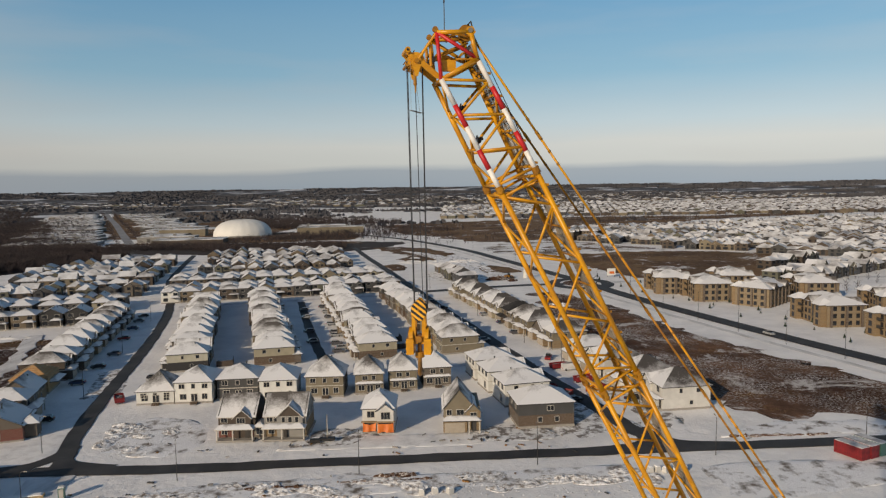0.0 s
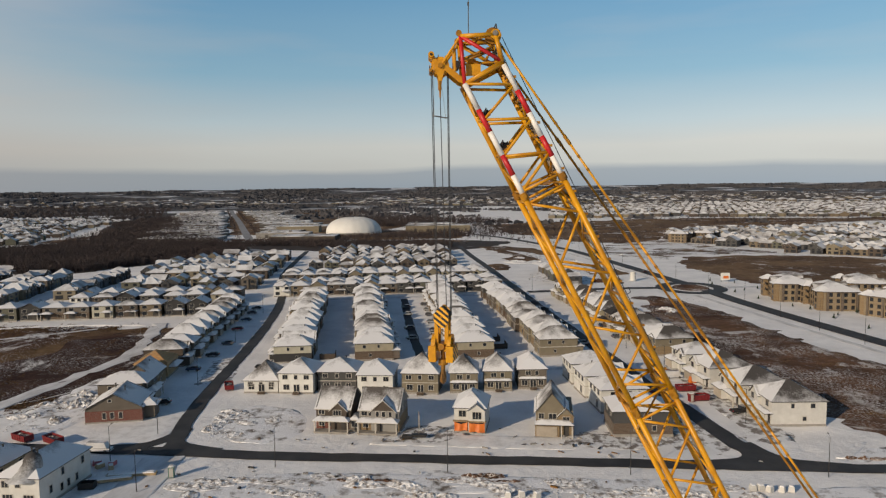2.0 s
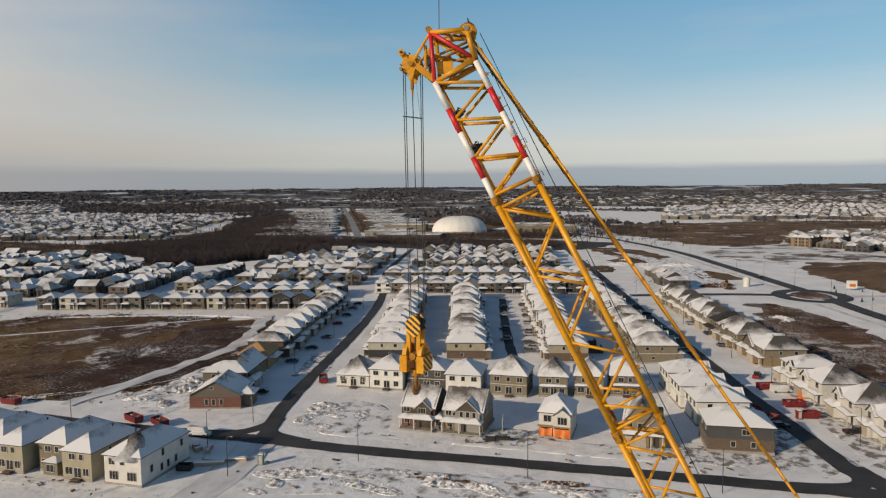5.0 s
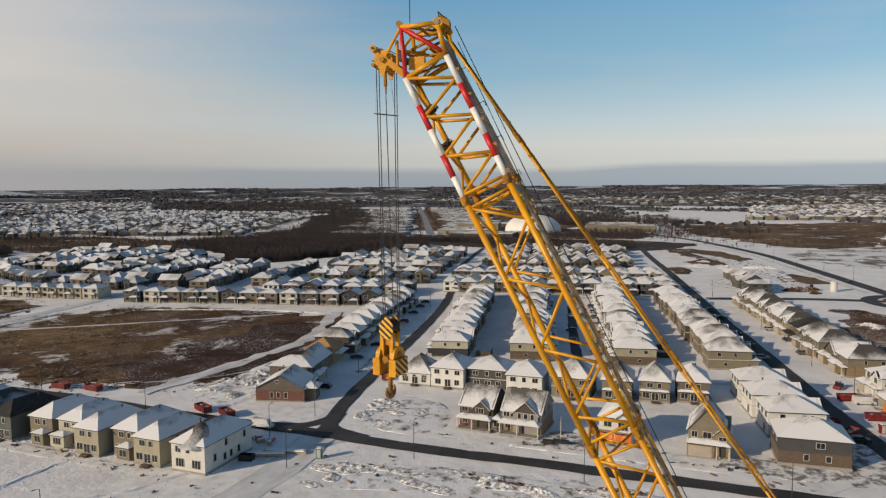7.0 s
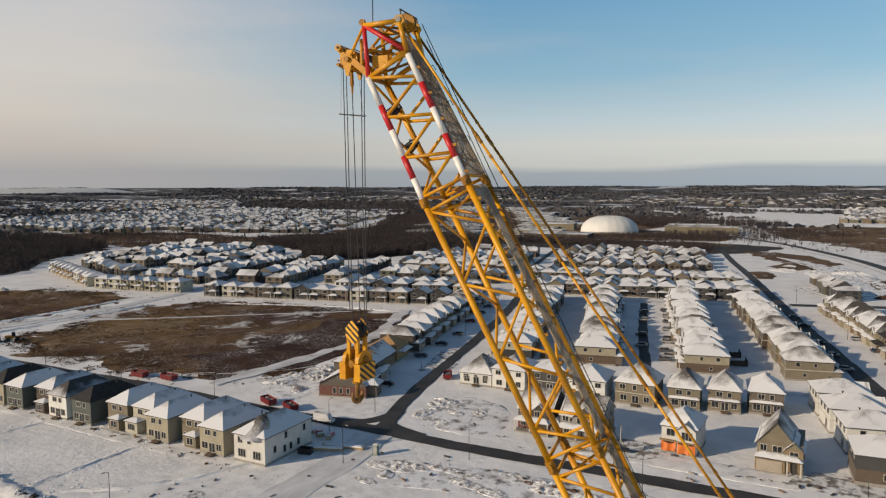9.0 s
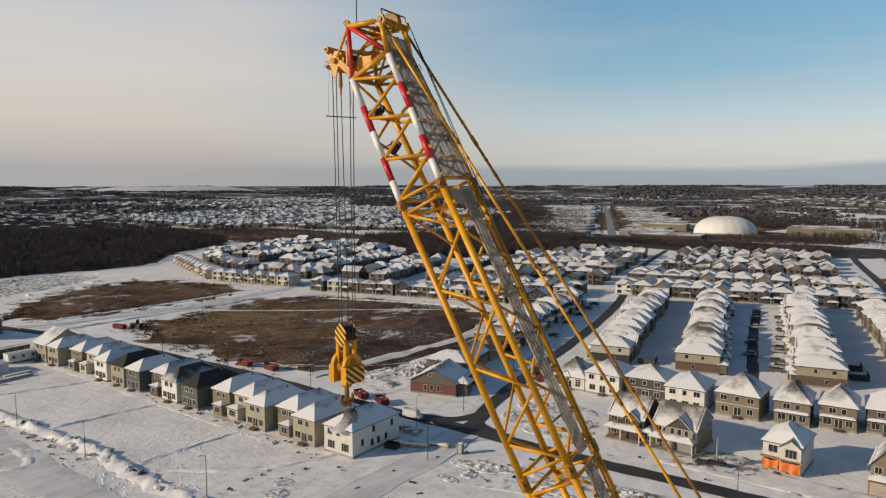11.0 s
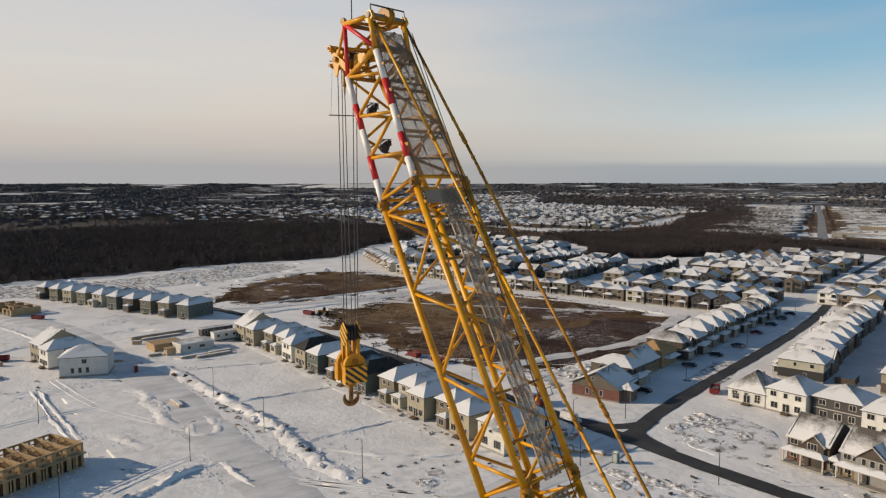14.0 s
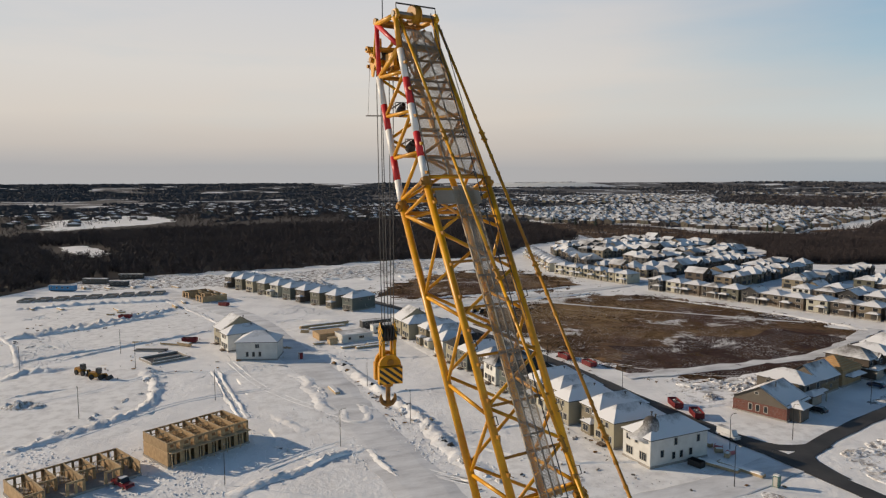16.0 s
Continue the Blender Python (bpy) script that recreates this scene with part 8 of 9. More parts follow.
warehouse(-318, 860, 54, 20, 8, 8, W["khaki"], "tan factory building with snowy roof")


def dome():
    g, n, m = Geo(), 120, 12
    vs = []
    for p in [math.pi / 2 * k / m * 0.985 for k in range(m + 1)]:
        for i in range(n):
            a = 2 * math.pi * i / n
            q = math.cos(p) ** 0.75 * (1 + 0.010 * abs(math.cos(10 * a)))
            vs.append((34 * q * math.cos(a), 28 * q * math.sin(a), 20.0 * math.sin(p) ** 0.92 * (1 - 0.012 * abs(math.sin(10 * a)))))
    g.add(vs, [(k * n + i, k * n + (i + 1) % n, (k + 1) * n + (i + 1) % n, (k + 1) * n + i) for k in range(m) for i in range(n)] + [tuple(range(m * n, (m + 1) * n))])
    d = thing("air_dome", "large white air-supported sports dome", "dome", at=pose(-241, 843, 0, 0, 0, 12))
    part("membrane", g, DOMEFAB, d, smooth=True)
    part("kerb_wall", Geo().box((0, -28, 0.8), (44, 1.2, 1.6)), CONCRETE, d)


dome()


def apartment(x, y, rot, w=24.0, d=15.0):
    key = "apartment"
    if key in HOUSES:
        return copy_thing(HOUSES[key], pose(x, y, 0, 0, 0, rot))
    t = thing("apartment_block", "three-storey tan brick apartment block with snowy hip roof", "apartment block", "apartment blocks", at=pose(x, y, 0, 0, 0, rot))
    part("wall", Geo().box((0, 0, 4.2), (w, d, 8.4)), STONE, t)
    for s in (-1, 1):
        part("wing", Geo().box((s * w * 0.36, -d / 2 - 0.9, 4.2), (w * 0.2, 2.2, 8.4)), STONE, t)
    peaks, gables = Geo(), Geo()
    for x, y0, y1, gw in ((0.0, -d / 2 - 0.9, -1.0, 5.2), (-w * 0.26, 1.0, d / 2 + 0.9, 5.0), (w * 0.26, 1.0, d / 2 + 0.9, 5.0)):
        roof_gable(peaks, x, y0, y1, gw, 8.5, 2.2)
        gable_wall(gables, x, y0 + 0.35 if y0 < 0 else y1 - 0.35, gw, 8.45, 2.1)
    part("gable_roof", peaks, [ROOF_BARE, TRIM_DK], t)
    part("gable", gables, STONE_DK, t)
    part("roof", roof_hip(roof_hip(roof_hip(Geo(), w, d, 8.5, 3.2, 0.7), w * 0.2, 6, 8.5, 2.1, 0.6, -w * 0.36, -d / 2 + 0.6), w * 0.2, 6, 8.5, 2.1, 0.6, w * 0.36, -d / 2 + 0.6), [ROOF, TRIM_DK], t)
    for k in range(3):
        z = 1.6 + 2.75 * k
        for i in range(-2, 3):
            window(t, i * 2.6, -d / 2, z, 0, 1.5, 1.7, True, STONE_DK)
            window(t, i * 4.2, d / 2, z, 2, 1.5, 1.7, True, STONE_DK)
        for s in (-1, 1):
            window(t, s * w * 0.36, -d / 2 - 2.0, z, 0, 1.8, 1.9, True, STONE_DK)
            for yy in (-4.5, -1.5, 1.5, 4.5):
                window(t, s * w / 2, yy, z, 1 if s > 0 else 3, 1.4, 1.7, True, STONE_DK)
            if k:
                part("balcony", Geo().box((s * 5.3, -d / 2 - 0.7, z - 1.15), (2.6, 1.4, 0.16)).box((s * 5.3, -d / 2 - 1.38, z - 0.6), (2.6, 0.08, 1.0)), TRIM_DK, t)
    for i in (-10.5, -6.3, -2.1, 2.1, 6.3, 10.5):
        part("pilaster", shared("pilaster", lambda: Geo().box((0, 0, 4.25), (0.8, 0.8, 8.5)).mesh("pilaster", STONE_DK)), None, t, "", Matrix.Translation((i, d / 2 + 0.2, 0)))
    for s in (-1, 1):
        for yy in (-6.0, 0.0, 6.0):
            part("pilaster", shared("pilaster", lambda: Geo().mesh("pilaster", STONE_DK)), None, t, "", Matrix.Translation((s * (w / 2 + 0.2), yy, 0)))
    HOUSES[key] = t
    return t


for x, y, r in ((116, 362, 106), (127, 338, 106), (146, 320, 60), (152, 276, 108), (163, 242, 110), (150, 365, 100), (176, 335, 100), (188, 292, 100), (205, 250, 100), (126, 704, 75), (152, 716, 75)):
    apartment(x, y, r - 180 - 16)

# snow hill at the horizon
g = Geo()
n = 40
vs = []
for k, (q, h) in enumerate(((1.0, 0), (0.85, 12), (0.6, 22), (0.0, 24))):
    vs += [(430 * q * math.cos(2 * math.pi * i / n), 160 * q * math.sin(2 * math.pi * i / n), h * (1 + 0.1 * math.sin(i * 1.7))) for i in range(n)]
g.add(vs, [(k * n + i, k * n + (i + 1) % n, (k + 1) * n + (i + 1) % n, (k + 1) * n + i) for k in range(3) for i in range(n)])
solid("snow_hill", g, DOMEFAB, "broad flat snow-covered hill on the horizon", "hill", kind="structure", at=pose(-3500, 2050, 26, 0, 0, 60), smooth=True)


# ---- street furniture, vehicles, site clutter ----
def street_lamp(h=8.0):
    t = thing("street_lamp", "slim dark street lamp with a short arm", "street lamp", "street lamps")
    part("pole", Geo().tube((0, 0, -0.2), (0, 0, h), 0.09, 8, 0.05), DARK, t)
    part("arm", Geo().sweep([(0, 0, h - 0.3), (0.25, 0, h + 0.1), (0.9, 0, h + 0.25)], 0.04, 6), DARK, t)
    part("lantern", Geo().box((1.1, 0, h + 0.22), (0.7, 0.24, 0.12), taper=0.7), STEEL, t)
    return t


lamp = street_lamp()
LAMPS = ((-52.4, 131.8, 90), (-17.4, 134, 90), (18.1, 137, 90), (55.2, 140.4, 90), (89, 145.3, 90), (-87.2, 147, 0), (-87, 129, 90), (-73.7, 117.2, 0), (-126.5, 131, 90), (-163, 130, 90), (-193, 126, 90),
         (-93.5, 78.7, -90), (-129.6, 73.3, -90), (-162.3, 72.2, -90), (-121.9, 54.6, 90), (-111.3, 29.8, 0), (-163.5, 0.6, 0), (-166.5, 32.2, 0), (-210, 12, 0), (-217, -20, 0), (-232, 6.9, 0), (-228, 105, 90), (-98, 186, 0),
         (-112, 240, 0), (48, 171, 180), (36, 215, 180), (28, 246, 180), (14, 300, 180), (-8, 380, 180), (-127, 300, 0))
for i, (x, y, r) in enumerate(LAMPS):
    m = pose(x, y, 0, 0, 0, r)
    if i == 0:
        lamp.matrix_basis = m
    else:
        copy_thing(lamp, m)
tall = street_lamp(11.5)
tall["label"] = "tall road lamp beside the arterial road"
line = smooth_line([(30, 560), (56, 485), (78, 410), (97, 340), (110, 285), (124, 240), (142, 195), (170, 130)], 34)
for i, p in enumerate(line):
    m = pose(p.x - 7, p.y - 2, 0, 0, 0, 20)
    if i == 0:
        tall.matrix_basis = m
    else:
        copy_thing(tall, m)


RUBBISH = snowy("building_rubbish", (0.10, 0.075, 0.055), 0.45, 1.6, snow=(0.6, 0.6, 0.62), edge=0.08)


def dumpster(m, label="open red steel dumpster on snow"):
    key = "dumpster"
    if key in HOUSES:
        return copy_thing(HOUSES[key], m)
    t = thing("dumpster", label, "dumpster", "dumpsters", at=m)
    a, b, h = 2.55, 1.1, 1.35
    body = Geo()
    for s in (-1, 1):
        body.plate([(-a + 0.3, s * b, 0.25), (a - 0.1, s * b, 0.25), (a, s * b, h + 0.25), (-a, s * b, h + 0.25)], 0.08, (0, 1, 0))
    body.box((0.1, 0, 0.28), (2 * a - 0.5, 2 * b, 0.1))
    body.plate([(-a + 0.3, -b, 0.25), (-a + 0.3, b, 0.25), (-a, b, h + 0.25), (-a, -b, h + 0.25)], 0.08, (1, 0, 0))
    body.plate([(a - 0.1, -b, 0.25), (a - 0.1, b, 0.25), (a, b, h + 0.25), (a, -b, h + 0.25)], 0.08, (1, 0, 0))
    part("bin", body, BIN_RED, t)
    for s in (-1, 1):
        for i in range(5):
            part("rib", shared("rib", lambda: Geo().box((0, 0, 0.68), (0.12, 0.1, 1.3)).mesh("rib", BIN_RED)), None, t, "", Matrix.Translation((-1.8 + 0.9 * i, s * (b + 0.07), 0.27)))
        part("runner", Geo().box((0, s * 0.7, 0.1), (4.8, 0.16, 0.24)), DARK, t)
    part("rubbish", Geo().box((0.1, 0.0, 0.85), (4.4, 1.9, 0.7), 0.0, taper=0.9).box((-0.9, 0.2, 1.3), (1.4, 0.7, 0.3), 0.5, taper=0.6), RUBBISH, t)
    HOUSES[key] = t
    return t


for x, y, r in ((-168, 139.5, 3), (-157.5, 141.5, 0), (-115.7, 139.2, -20), (-107.5, 138.6, -25), (34.2, 211, 20), (38.8, 196, 15), (27.5, 187.4, 12), (31.5, 181.2, 60), (40.5, 187.5, 14), (-87.3, 183.6, 118), (-256, 143, 20), (-240.5, 29.1, 70), (-298, 6, 66), (-313, 47, 40)):
    dumpster(pose(x, y, 0.02, 0, 0, r))


def car(mat, kind="car"):
    """A parked car: body, glasshouse, wheels, lamps; pickups and vans differ in their cabin."""
    colour = mat.name.split("_")[0]
    t = thing(kind, {"car": colour + " parked car with snow on its roof", "pickup": colour + " pickup truck parked on snow", "van": colour + " van parked on snow"}[kind], kind, "parked cars")
    a = 2.2 if kind == "car" else 2.7
    low = [(-a, 0.35), (a, 0.35), (a, 0.75), (a - 0.15, 0.95), (-a + 0.1, 1.0), (-a, 0.8)]
    part("body", Geo().plate([(x, 0, z) for x, z in low], 1.78, (0, 1, 0)), mat, t)
    if kind == "van":
        cab = [(-a + 0.05, 1.0), (a - 0.7, 1.0), (a - 1.2, 2.1), (-a + 0.1, 2.15)]
    elif kind == "pickup":
        cab = [(-0.5, 1.0), (1.3, 1.0), (0.7, 1.75), (-0.4, 1.78)]
    else:
        cab = [(-1.9, 1.0), (1.2, 1.0), (0.5, 1.5), (-1.4, 1.52)]
    part("glasshouse", Geo().plate([(x, 0, z) for x, z in cab], 1.5, (0, 1, 0)), mat if kind == "van" else GLASS, t)
    top = [p for p in cab if p[1] > 1.2]
    part("roof", Geo().box(((top[0][0] + top[1][0]) / 2, 0, top[0][1] + 0.03), (abs(top[0][0] - top[1][0]), 1.4, 0.08)), ROOF, t, "snow-covered roof")
    for x in (-a * 0.62, a * 0.62):
        for s in (-1, 1):
            w = part("wheel", shared("wheel", lambda: Geo().tube((0, -0.11, 0), (0, 0.11, 0), 0.34, 14).mesh("wheel", RUBBER)), None, t, "", Matrix.Translation((x, s * 0.82, 0.34)))
            part("rim", shared("rim", lambda: Geo().tube((0, -0.12, 0), (0, 0.12, 0), 0.2, 10).mesh("rim", STEEL)), None, w)
    for s in (-1, 1):
        part("headlight", shared("hl", lambda: Geo().box((0, 0, 0), (0.08, 0.36, 0.16)).mesh("headlight", GLASS)), None, t, "", Matrix.Translation((a, s * 0.62, 0.72)))
        part("tail_light", shared("tl", lambda: Geo().box((0, 0, 0), (0.08, 0.3, 0.18)).mesh("tail_light", RED)), None, t, "", Matrix.Translation((-a, s * 0.65, 0.78)))
    return t


PARKED = {}


def park(i, x, y, r, kind="car"):
    key = (i, kind)
    m = pose(x, y, 0.04, 0, 0, r)
    if key in PARKED:
        copy_thing(PARKED[key], m)
    else:
        PARKED[key] = car(CARS[i], kind)
        PARKED[key].matrix_basis = m


for k, (x, y) in enumerate(((-36.5, 236), (-36, 241), (-39, 248), (-41.5, 262), (-42.5, 268), (-46.5, 284), (-50, 300), (-53, 312), (-57, 326), (-48.5, 252), (-53, 270), (-60, 300), (-64.5, 318))):
    park((k * 2 + 1) % 4, x, y, G + (0 if k < 9 else 180))
for k, (x, y) in enumerate(((-98.5, 168), (-107.5, 201), (-110.5, 219.5), (-113.5, 237), (-121.5, 262), (-126.5, 281), (-131, 297), (-134, 309), (-87, 206), (-85, 222), (-93, 250), (-101, 280))):
    park((0, 2, 0, 1, 4, 2, 1, 0, 0, 3, 1, 2)[k], x, y, G + (180 if k < 8 else 0))
for k, (x, y) in enumerate(((28, 184.5), (26.5, 190.5), (24, 203), (33, 177.5), (14, 250), (10, 268), (5.5, 286), (26.5, 262), (23, 282), (17, 300), (-1, 318), (-6, 336))):
    park((0, 1, 2, 0, 3, 1, 0, 1, 2, 3, 0, 1)[k], x, y, G)
park(0, 48.8, 178.2, 20, "pickup"), park(4, 33, 222.5, 75, "pickup"), park(5, -93.6, 135.0, 4, "van"), park(5, 37.5, 208.5, 14, "van"), park(4, -118, 12, 30, "pickup")
park(3, 118, 253, -75), park(0, 60, 460, 110)


# containers and site cabins
def container(x, y, r, mat, label):
    t = thing("shipping_container", label, "container", "containers", at=pose(x, y, 0.05, 0, 0, r))
    part("shell", Geo().box((0, 0, 1.3), (6.06, 2.4, 2.55)), mat, t)
    for s in (-1, 1):
        for i in range(12):
            part("rib", shared(("crib", mat.name), lambda: Geo().box((0, 0, 1.3), (0.22, 0.06, 2.3)).mesh("rib", mat)), None, t, "", Matrix.Translation((-2.75 + 0.5 * i, s * 1.22, 0)))
    part("roof", Geo().box((0, 0, 2.62), (6.0, 2.36, 0.08)), ROOF, t)


container(82.2, 138.9, 115, BIN_RED, "red shipping container with snowy top")
container(84.8, 140.0, 115, BIN_RED, "red shipping container with snowy top")
container(87.4, 141.2, 115, GREEN_BOX, "green shipping container with snowy top")


def cabin(x, y, r, w, mat, label):
    t = thing("site_cabin", label, "cabin", "site cabins", at=pose(x, y, 0, 0, 0, r))
    part("body", Geo().box((0, 0, 1.8), (w, 3.0, 2.7)), mat, t)
    part("roof", Geo().box((0, 0, 3.22), (w + 0.3, 3.3, 0.16)), ROOF, t)
    part("skid", Geo().box((0, 0, 0.25), (w - 1, 2.2, 0.5)), DARK, t)
    for i in range(int(w / 3)):
        window(t, -w / 2 + 1.6 + 3 * i, -1.5, 2.0, 0, 1.0, 0.9)


cabin(-229.5, 98.5, 97, 11, W["white"], "white site trailer with snowy roof")
cabin(-239, 97.5, 97, 12, W["grey"], "grey site trailer with snowy roof")
cabin(-415.6, -13.5, 62, 14, W["taupe"], "long taupe site cabin with snowy roof")
cabin(-399.6, -0.6, 64, 10, W["grey"], "grey site trailer with snowy roof")
cabin(-429.0, 4.6, 66, 14, W["brown"], "brown site cabin with snowy roof")
cabin(-394.5, -27.5, 63, 14, BLUE_TARP, "blue site cabin with snowy roof")


def toilet(x, y, mat):
    t = thing("portable_toilet", "portable toilet cabin standing on snow", "portable toilet", "portable toilets", at=pose(x, y, 0, 0, 0, 20))
    part("cabin", Geo().box((0, 0, 1.1), (1.1, 1.1, 2.1)), mat, t)
    part("roof", Geo().box((0, 0, 2.25), (1.15, 1.15, 0.2), taper=0.7), W["white"], t)
    part("door", Geo().box((0, -0.57, 1.05), (0.75, 0.05, 1.8)), TRIM, t)


# dark fenced decks behind the end houses of the rows
for x, y in ((-71, 222.5), (-15.6, 243), (-19, 254)):
    t = thing("deck", "dark timber deck with board fence on snow", "deck", "decks", at=pose(x, y, 0, 0, 0, 14.2))
    part("deck_floor", Geo().box((0, 0, 0.35), (5.0, 6.0, 0.5)), TRIM_DK, t)
    part("snow_cover", Geo().box((0, 0, 0.63), (4.4, 5.4, 0.1), taper=0.95), SNOW, t)
    for dx, dy, w, d in ((0, -3.0, 5.1, 0.1), (2.5, 0, 0.1, 6.1)):
        part("board_fence", Geo().box((dx, dy, 0.9), (w, d, 1.8)), W["brown"], t)
# single-storey house shell beside its half-laid floor
t = thing("house_shell", "single-storey house shell in white wrap beside a bare timber floor", "house shell", at=pose(-220.8, 80.6, 0, 0, 0, 97))
part("floor_deck", Geo().box((-3.0, 8.0, 1.2), (10.0, 7.5, 2.4)), OSB, t, "bare sheathing floor deck")
part("wall", Geo().box((3.5, 0, 1.4), (11.5, 7.5, 2.8)), WRAP, t)
part("roof", Geo().box((3.5, 0, 2.9), (11.8, 7.8, 0.2)), ROOF, t)
part("stud_wall", Geo().box((-4.2, -2.6, 1.2), (0.2, 2.6, 2.4)).box((-5.6, -3.6, 1.0), (2.6, 0.2, 2.0)).box((-6.8, -2.2, 0.8), (0.2, 2.6, 1.6)).box((-5.5, -2.3, 2.2), (3.0, 3.0, 0.12)), TIMBER, t)
window(t, 0.5, -3.75, 1.5, 0, 1.0, 1.0), window(t, 5.0, -3.75, 1.6, 0, 1.9, 0.9)
# roadside hoarding
t = thing("hoarding", "white roadside hoarding with an orange panel", "hoarding", at=pose(100, 419, 0, 0, 0, 8))
part("board", Geo().box((0, 0, 3.0), (5.2, 0.2, 4.2)), W["white"], t)
part("panel", Geo().box((0.4, -0.14, 2.6), (3.0, 0.06, 1.5)), TARP, t, "orange panel of the hoarding")
for x in (-2.2, 2.2):
    part("post", Geo().box((x, 0.16, 2.4), (0.18, 0.12, 5.0)), DARK, t)
# white tank by the roundabout, and a soil heap
t = thing("storage_tank", "upright white storage tank on snow", "tank", at=pose(49, 420, 0, 0, 0, 0))
part("tank_shell", Geo().tube((0, 0, 0), (0, 0, 5.0), 1.7, 20), W["white"], t)
part("tank_cap", Geo().tube((0, 0, 5.0), (0, 0, 5.5), 1.7, 20, 0.5), W["white"], t)
toilet(-70.8, 124.5, GREEN_BOX), toilet(38.4, 186, BIN_RED), toilet(-200.6, 61, BIN_RED), toilet(-139, 33.0, DARK)


def stack(x, y, r, n, length=5.0, snow=True, label="snow-capped stack of boards"):
    t = thing("lumber_stack", label, "lumber stack", "lumber stacks", at=pose(x, y, 0, 0, 0, r))
    for k in range(n):
        part("timber_pack", Geo().box((0.15 * (k % 2), 0, 0.35 + 0.55 * k), (length, 1.3, 0.5)), TIMBER, t)
        part("batten", Geo().box((-length * 0.3, 0, 0.07 + 0.55 * k), (0.12, 1.4, 0.1)).box((length * 0.3, 0, 0.07 + 0.55 * k), (0.12, 1.4, 0.1)), TIMBER, t)
    part("snow_cap", Geo().box((0, 0, 0.68 + 0.55 * (n - 1)), (length * 0.96, 1.2, 0.16), taper=0.92), SNOW, t)


SR = random.Random(3)
for x, y in ((-235, 27), (-238.8, 22.8), (-402, -30), (-398, -18), (-394, -6), (-392, 6), (-388, 16), (-384, 28), (-338, -34), (-333, -22), (-329, -10), (-320, 2),
             (-82, 121), (-79, 124), (-330, 30), (-318, 26)):
    stack(x, y, SR.uniform(5, 25) if x > -200 or x < -260 else SR.uniform(40, 52), SR.choice((1, 1, 2)), SR.uniform(5, 10))
for x, y, r, n, length in ((-248.5, 76, 100, 2, 13), (-246, 80, 98, 1, 15), (-250, 85, 101, 2, 9), (-210, 81, 95, 1, 9), (-208, 87, 96, 1, 12), (-211.5, 90, 96, 1, 8), (-219, 71, 90, 1, 4), (-240, 70, 60, 2, 3), (-162, 62.7, 4, 1, 7)):
    stack(x, y, r, n, length)


def pallet(x, y, r, mat, label):
    t = thing("pallet", label, "pallet", "pallets on the site", at=pose(x, y, 0, 0, 0, r))
    part("pallet_base", Geo().box((0, 0, 0.28), (1.5, 1.1, 0.16)).box((-0.6, 0, 0.09), (0.14, 1.0, 0.2)).box((0.6, 0, 0.09), (0.14, 1.0, 0.2)), TRIM_DK, t)
    part("load", Geo().box((0.1, 0, 0.5), (1.0, 0.8, 0.3), 0.2, taper=0.85).box((-0.2, 0.1, 0.72), (0.7, 0.5, 0.2), 0.5, taper=0.8), mat, t)


for k, (x, y) in enumerate(((-308.8, -0.2), (-312.8, 3.8), (-300, 7), (-306, 9.5), (-308.4, 13.9), (-309.2, 19), (-246.6, 11.8), (-242.5, 28.1))):
    stack(x, y, 60, 1, 3.2, label="short snow-capped stack of boards")
for k, (x, y) in enumerate(((-190.2, 69.4), (-186.6, 71.8), (-180, 71.1), (-163, 73.9), (-160.8, 74.4), (-142.1, 77.3), (-114.8, 75.8), (-112.6, 76.4), (-129.1, 78.1))):
    pallet(x, y, 20 + 37 * k, (BRONZE, DARK, BRONZE, DARK, DARK, CONCRETE, DARK, DARK, TIMBER)[k], "loaded wooden pallet standing in the snow")
# pipes laid out on the snow
for x, y, n in ((-231, 16.0, 4),):
    t = thing("pipe_bundle", "dark pipes laid side by side on snow", "pipes", "pipe bundles", at=pose(x, y, 0, 0, 0, 66))
    for k in range(n):
        part("pipe", Geo().tube((-5.5 + 0.3 * (k % 3), 0.62 * k, 0.28), (5.0 + 0.3 * (k % 2), 0.62 * k, 0.28), 0.27, 10), DARK if k % 3 else CONCRETE, t)
# open foundation pit among the lots
t = thing("foundation_pit", "open concrete foundation, shadow painted on its floor, snow on its rim", "foundation", "foundations", at=pose(-218.3, 20.5, 0, 0, 0, 112))
# flat dark slab: the shadow inside the pit is put into its colour
part("pit_floor", Geo().box((0, 0, 0.06), (11.6, 9.4, 0.1)), TRIM_DK, t)
for dx, dy, w, d in ((0, -4.9, 12.6, 0.3), (0, 4.9, 12.6, 0.3), (-6.15, 0, 0.3, 9.5), (6.15, 0, 0.3, 9.5), (0.5, -1.2, 9.0, 0.25)):
    part("wall", Geo().box((dx, dy, 0.3), (w, d, 0.7)), CONCRETE, t)
    part("snow_cap", Geo().box((dx, dy, 0.69), (w * 0.97, d * 0.9, 0.1), taper=0.9), SNOW, t)
# bulk bags by the street
for k, (x, y) in enumerate(((39.4, 132.5), (40.8, 132.7), (42.3, 132.3), (44.5, 132.5), (46.2, 132.9), (-4.8, 123.9), (-2.4, 124.5), (0.4, 124.3))):
    t = thing("bulk_bag", "white woven bulk bag topped with snow", "bulk bag", "bulk bags", at=pose(x, y, 0, 0, 0, 17 * k))
    part("sack", Geo().box((0, 0, 0.5), (1.1, 1.1, 1.0), 0.1, taper=0.88), WRAP, t)
    part("snow_cap", Geo().box((0, 0, 1.05), (0.95, 0.95, 0.22), 0.1, taper=0.6), SNOW, t)
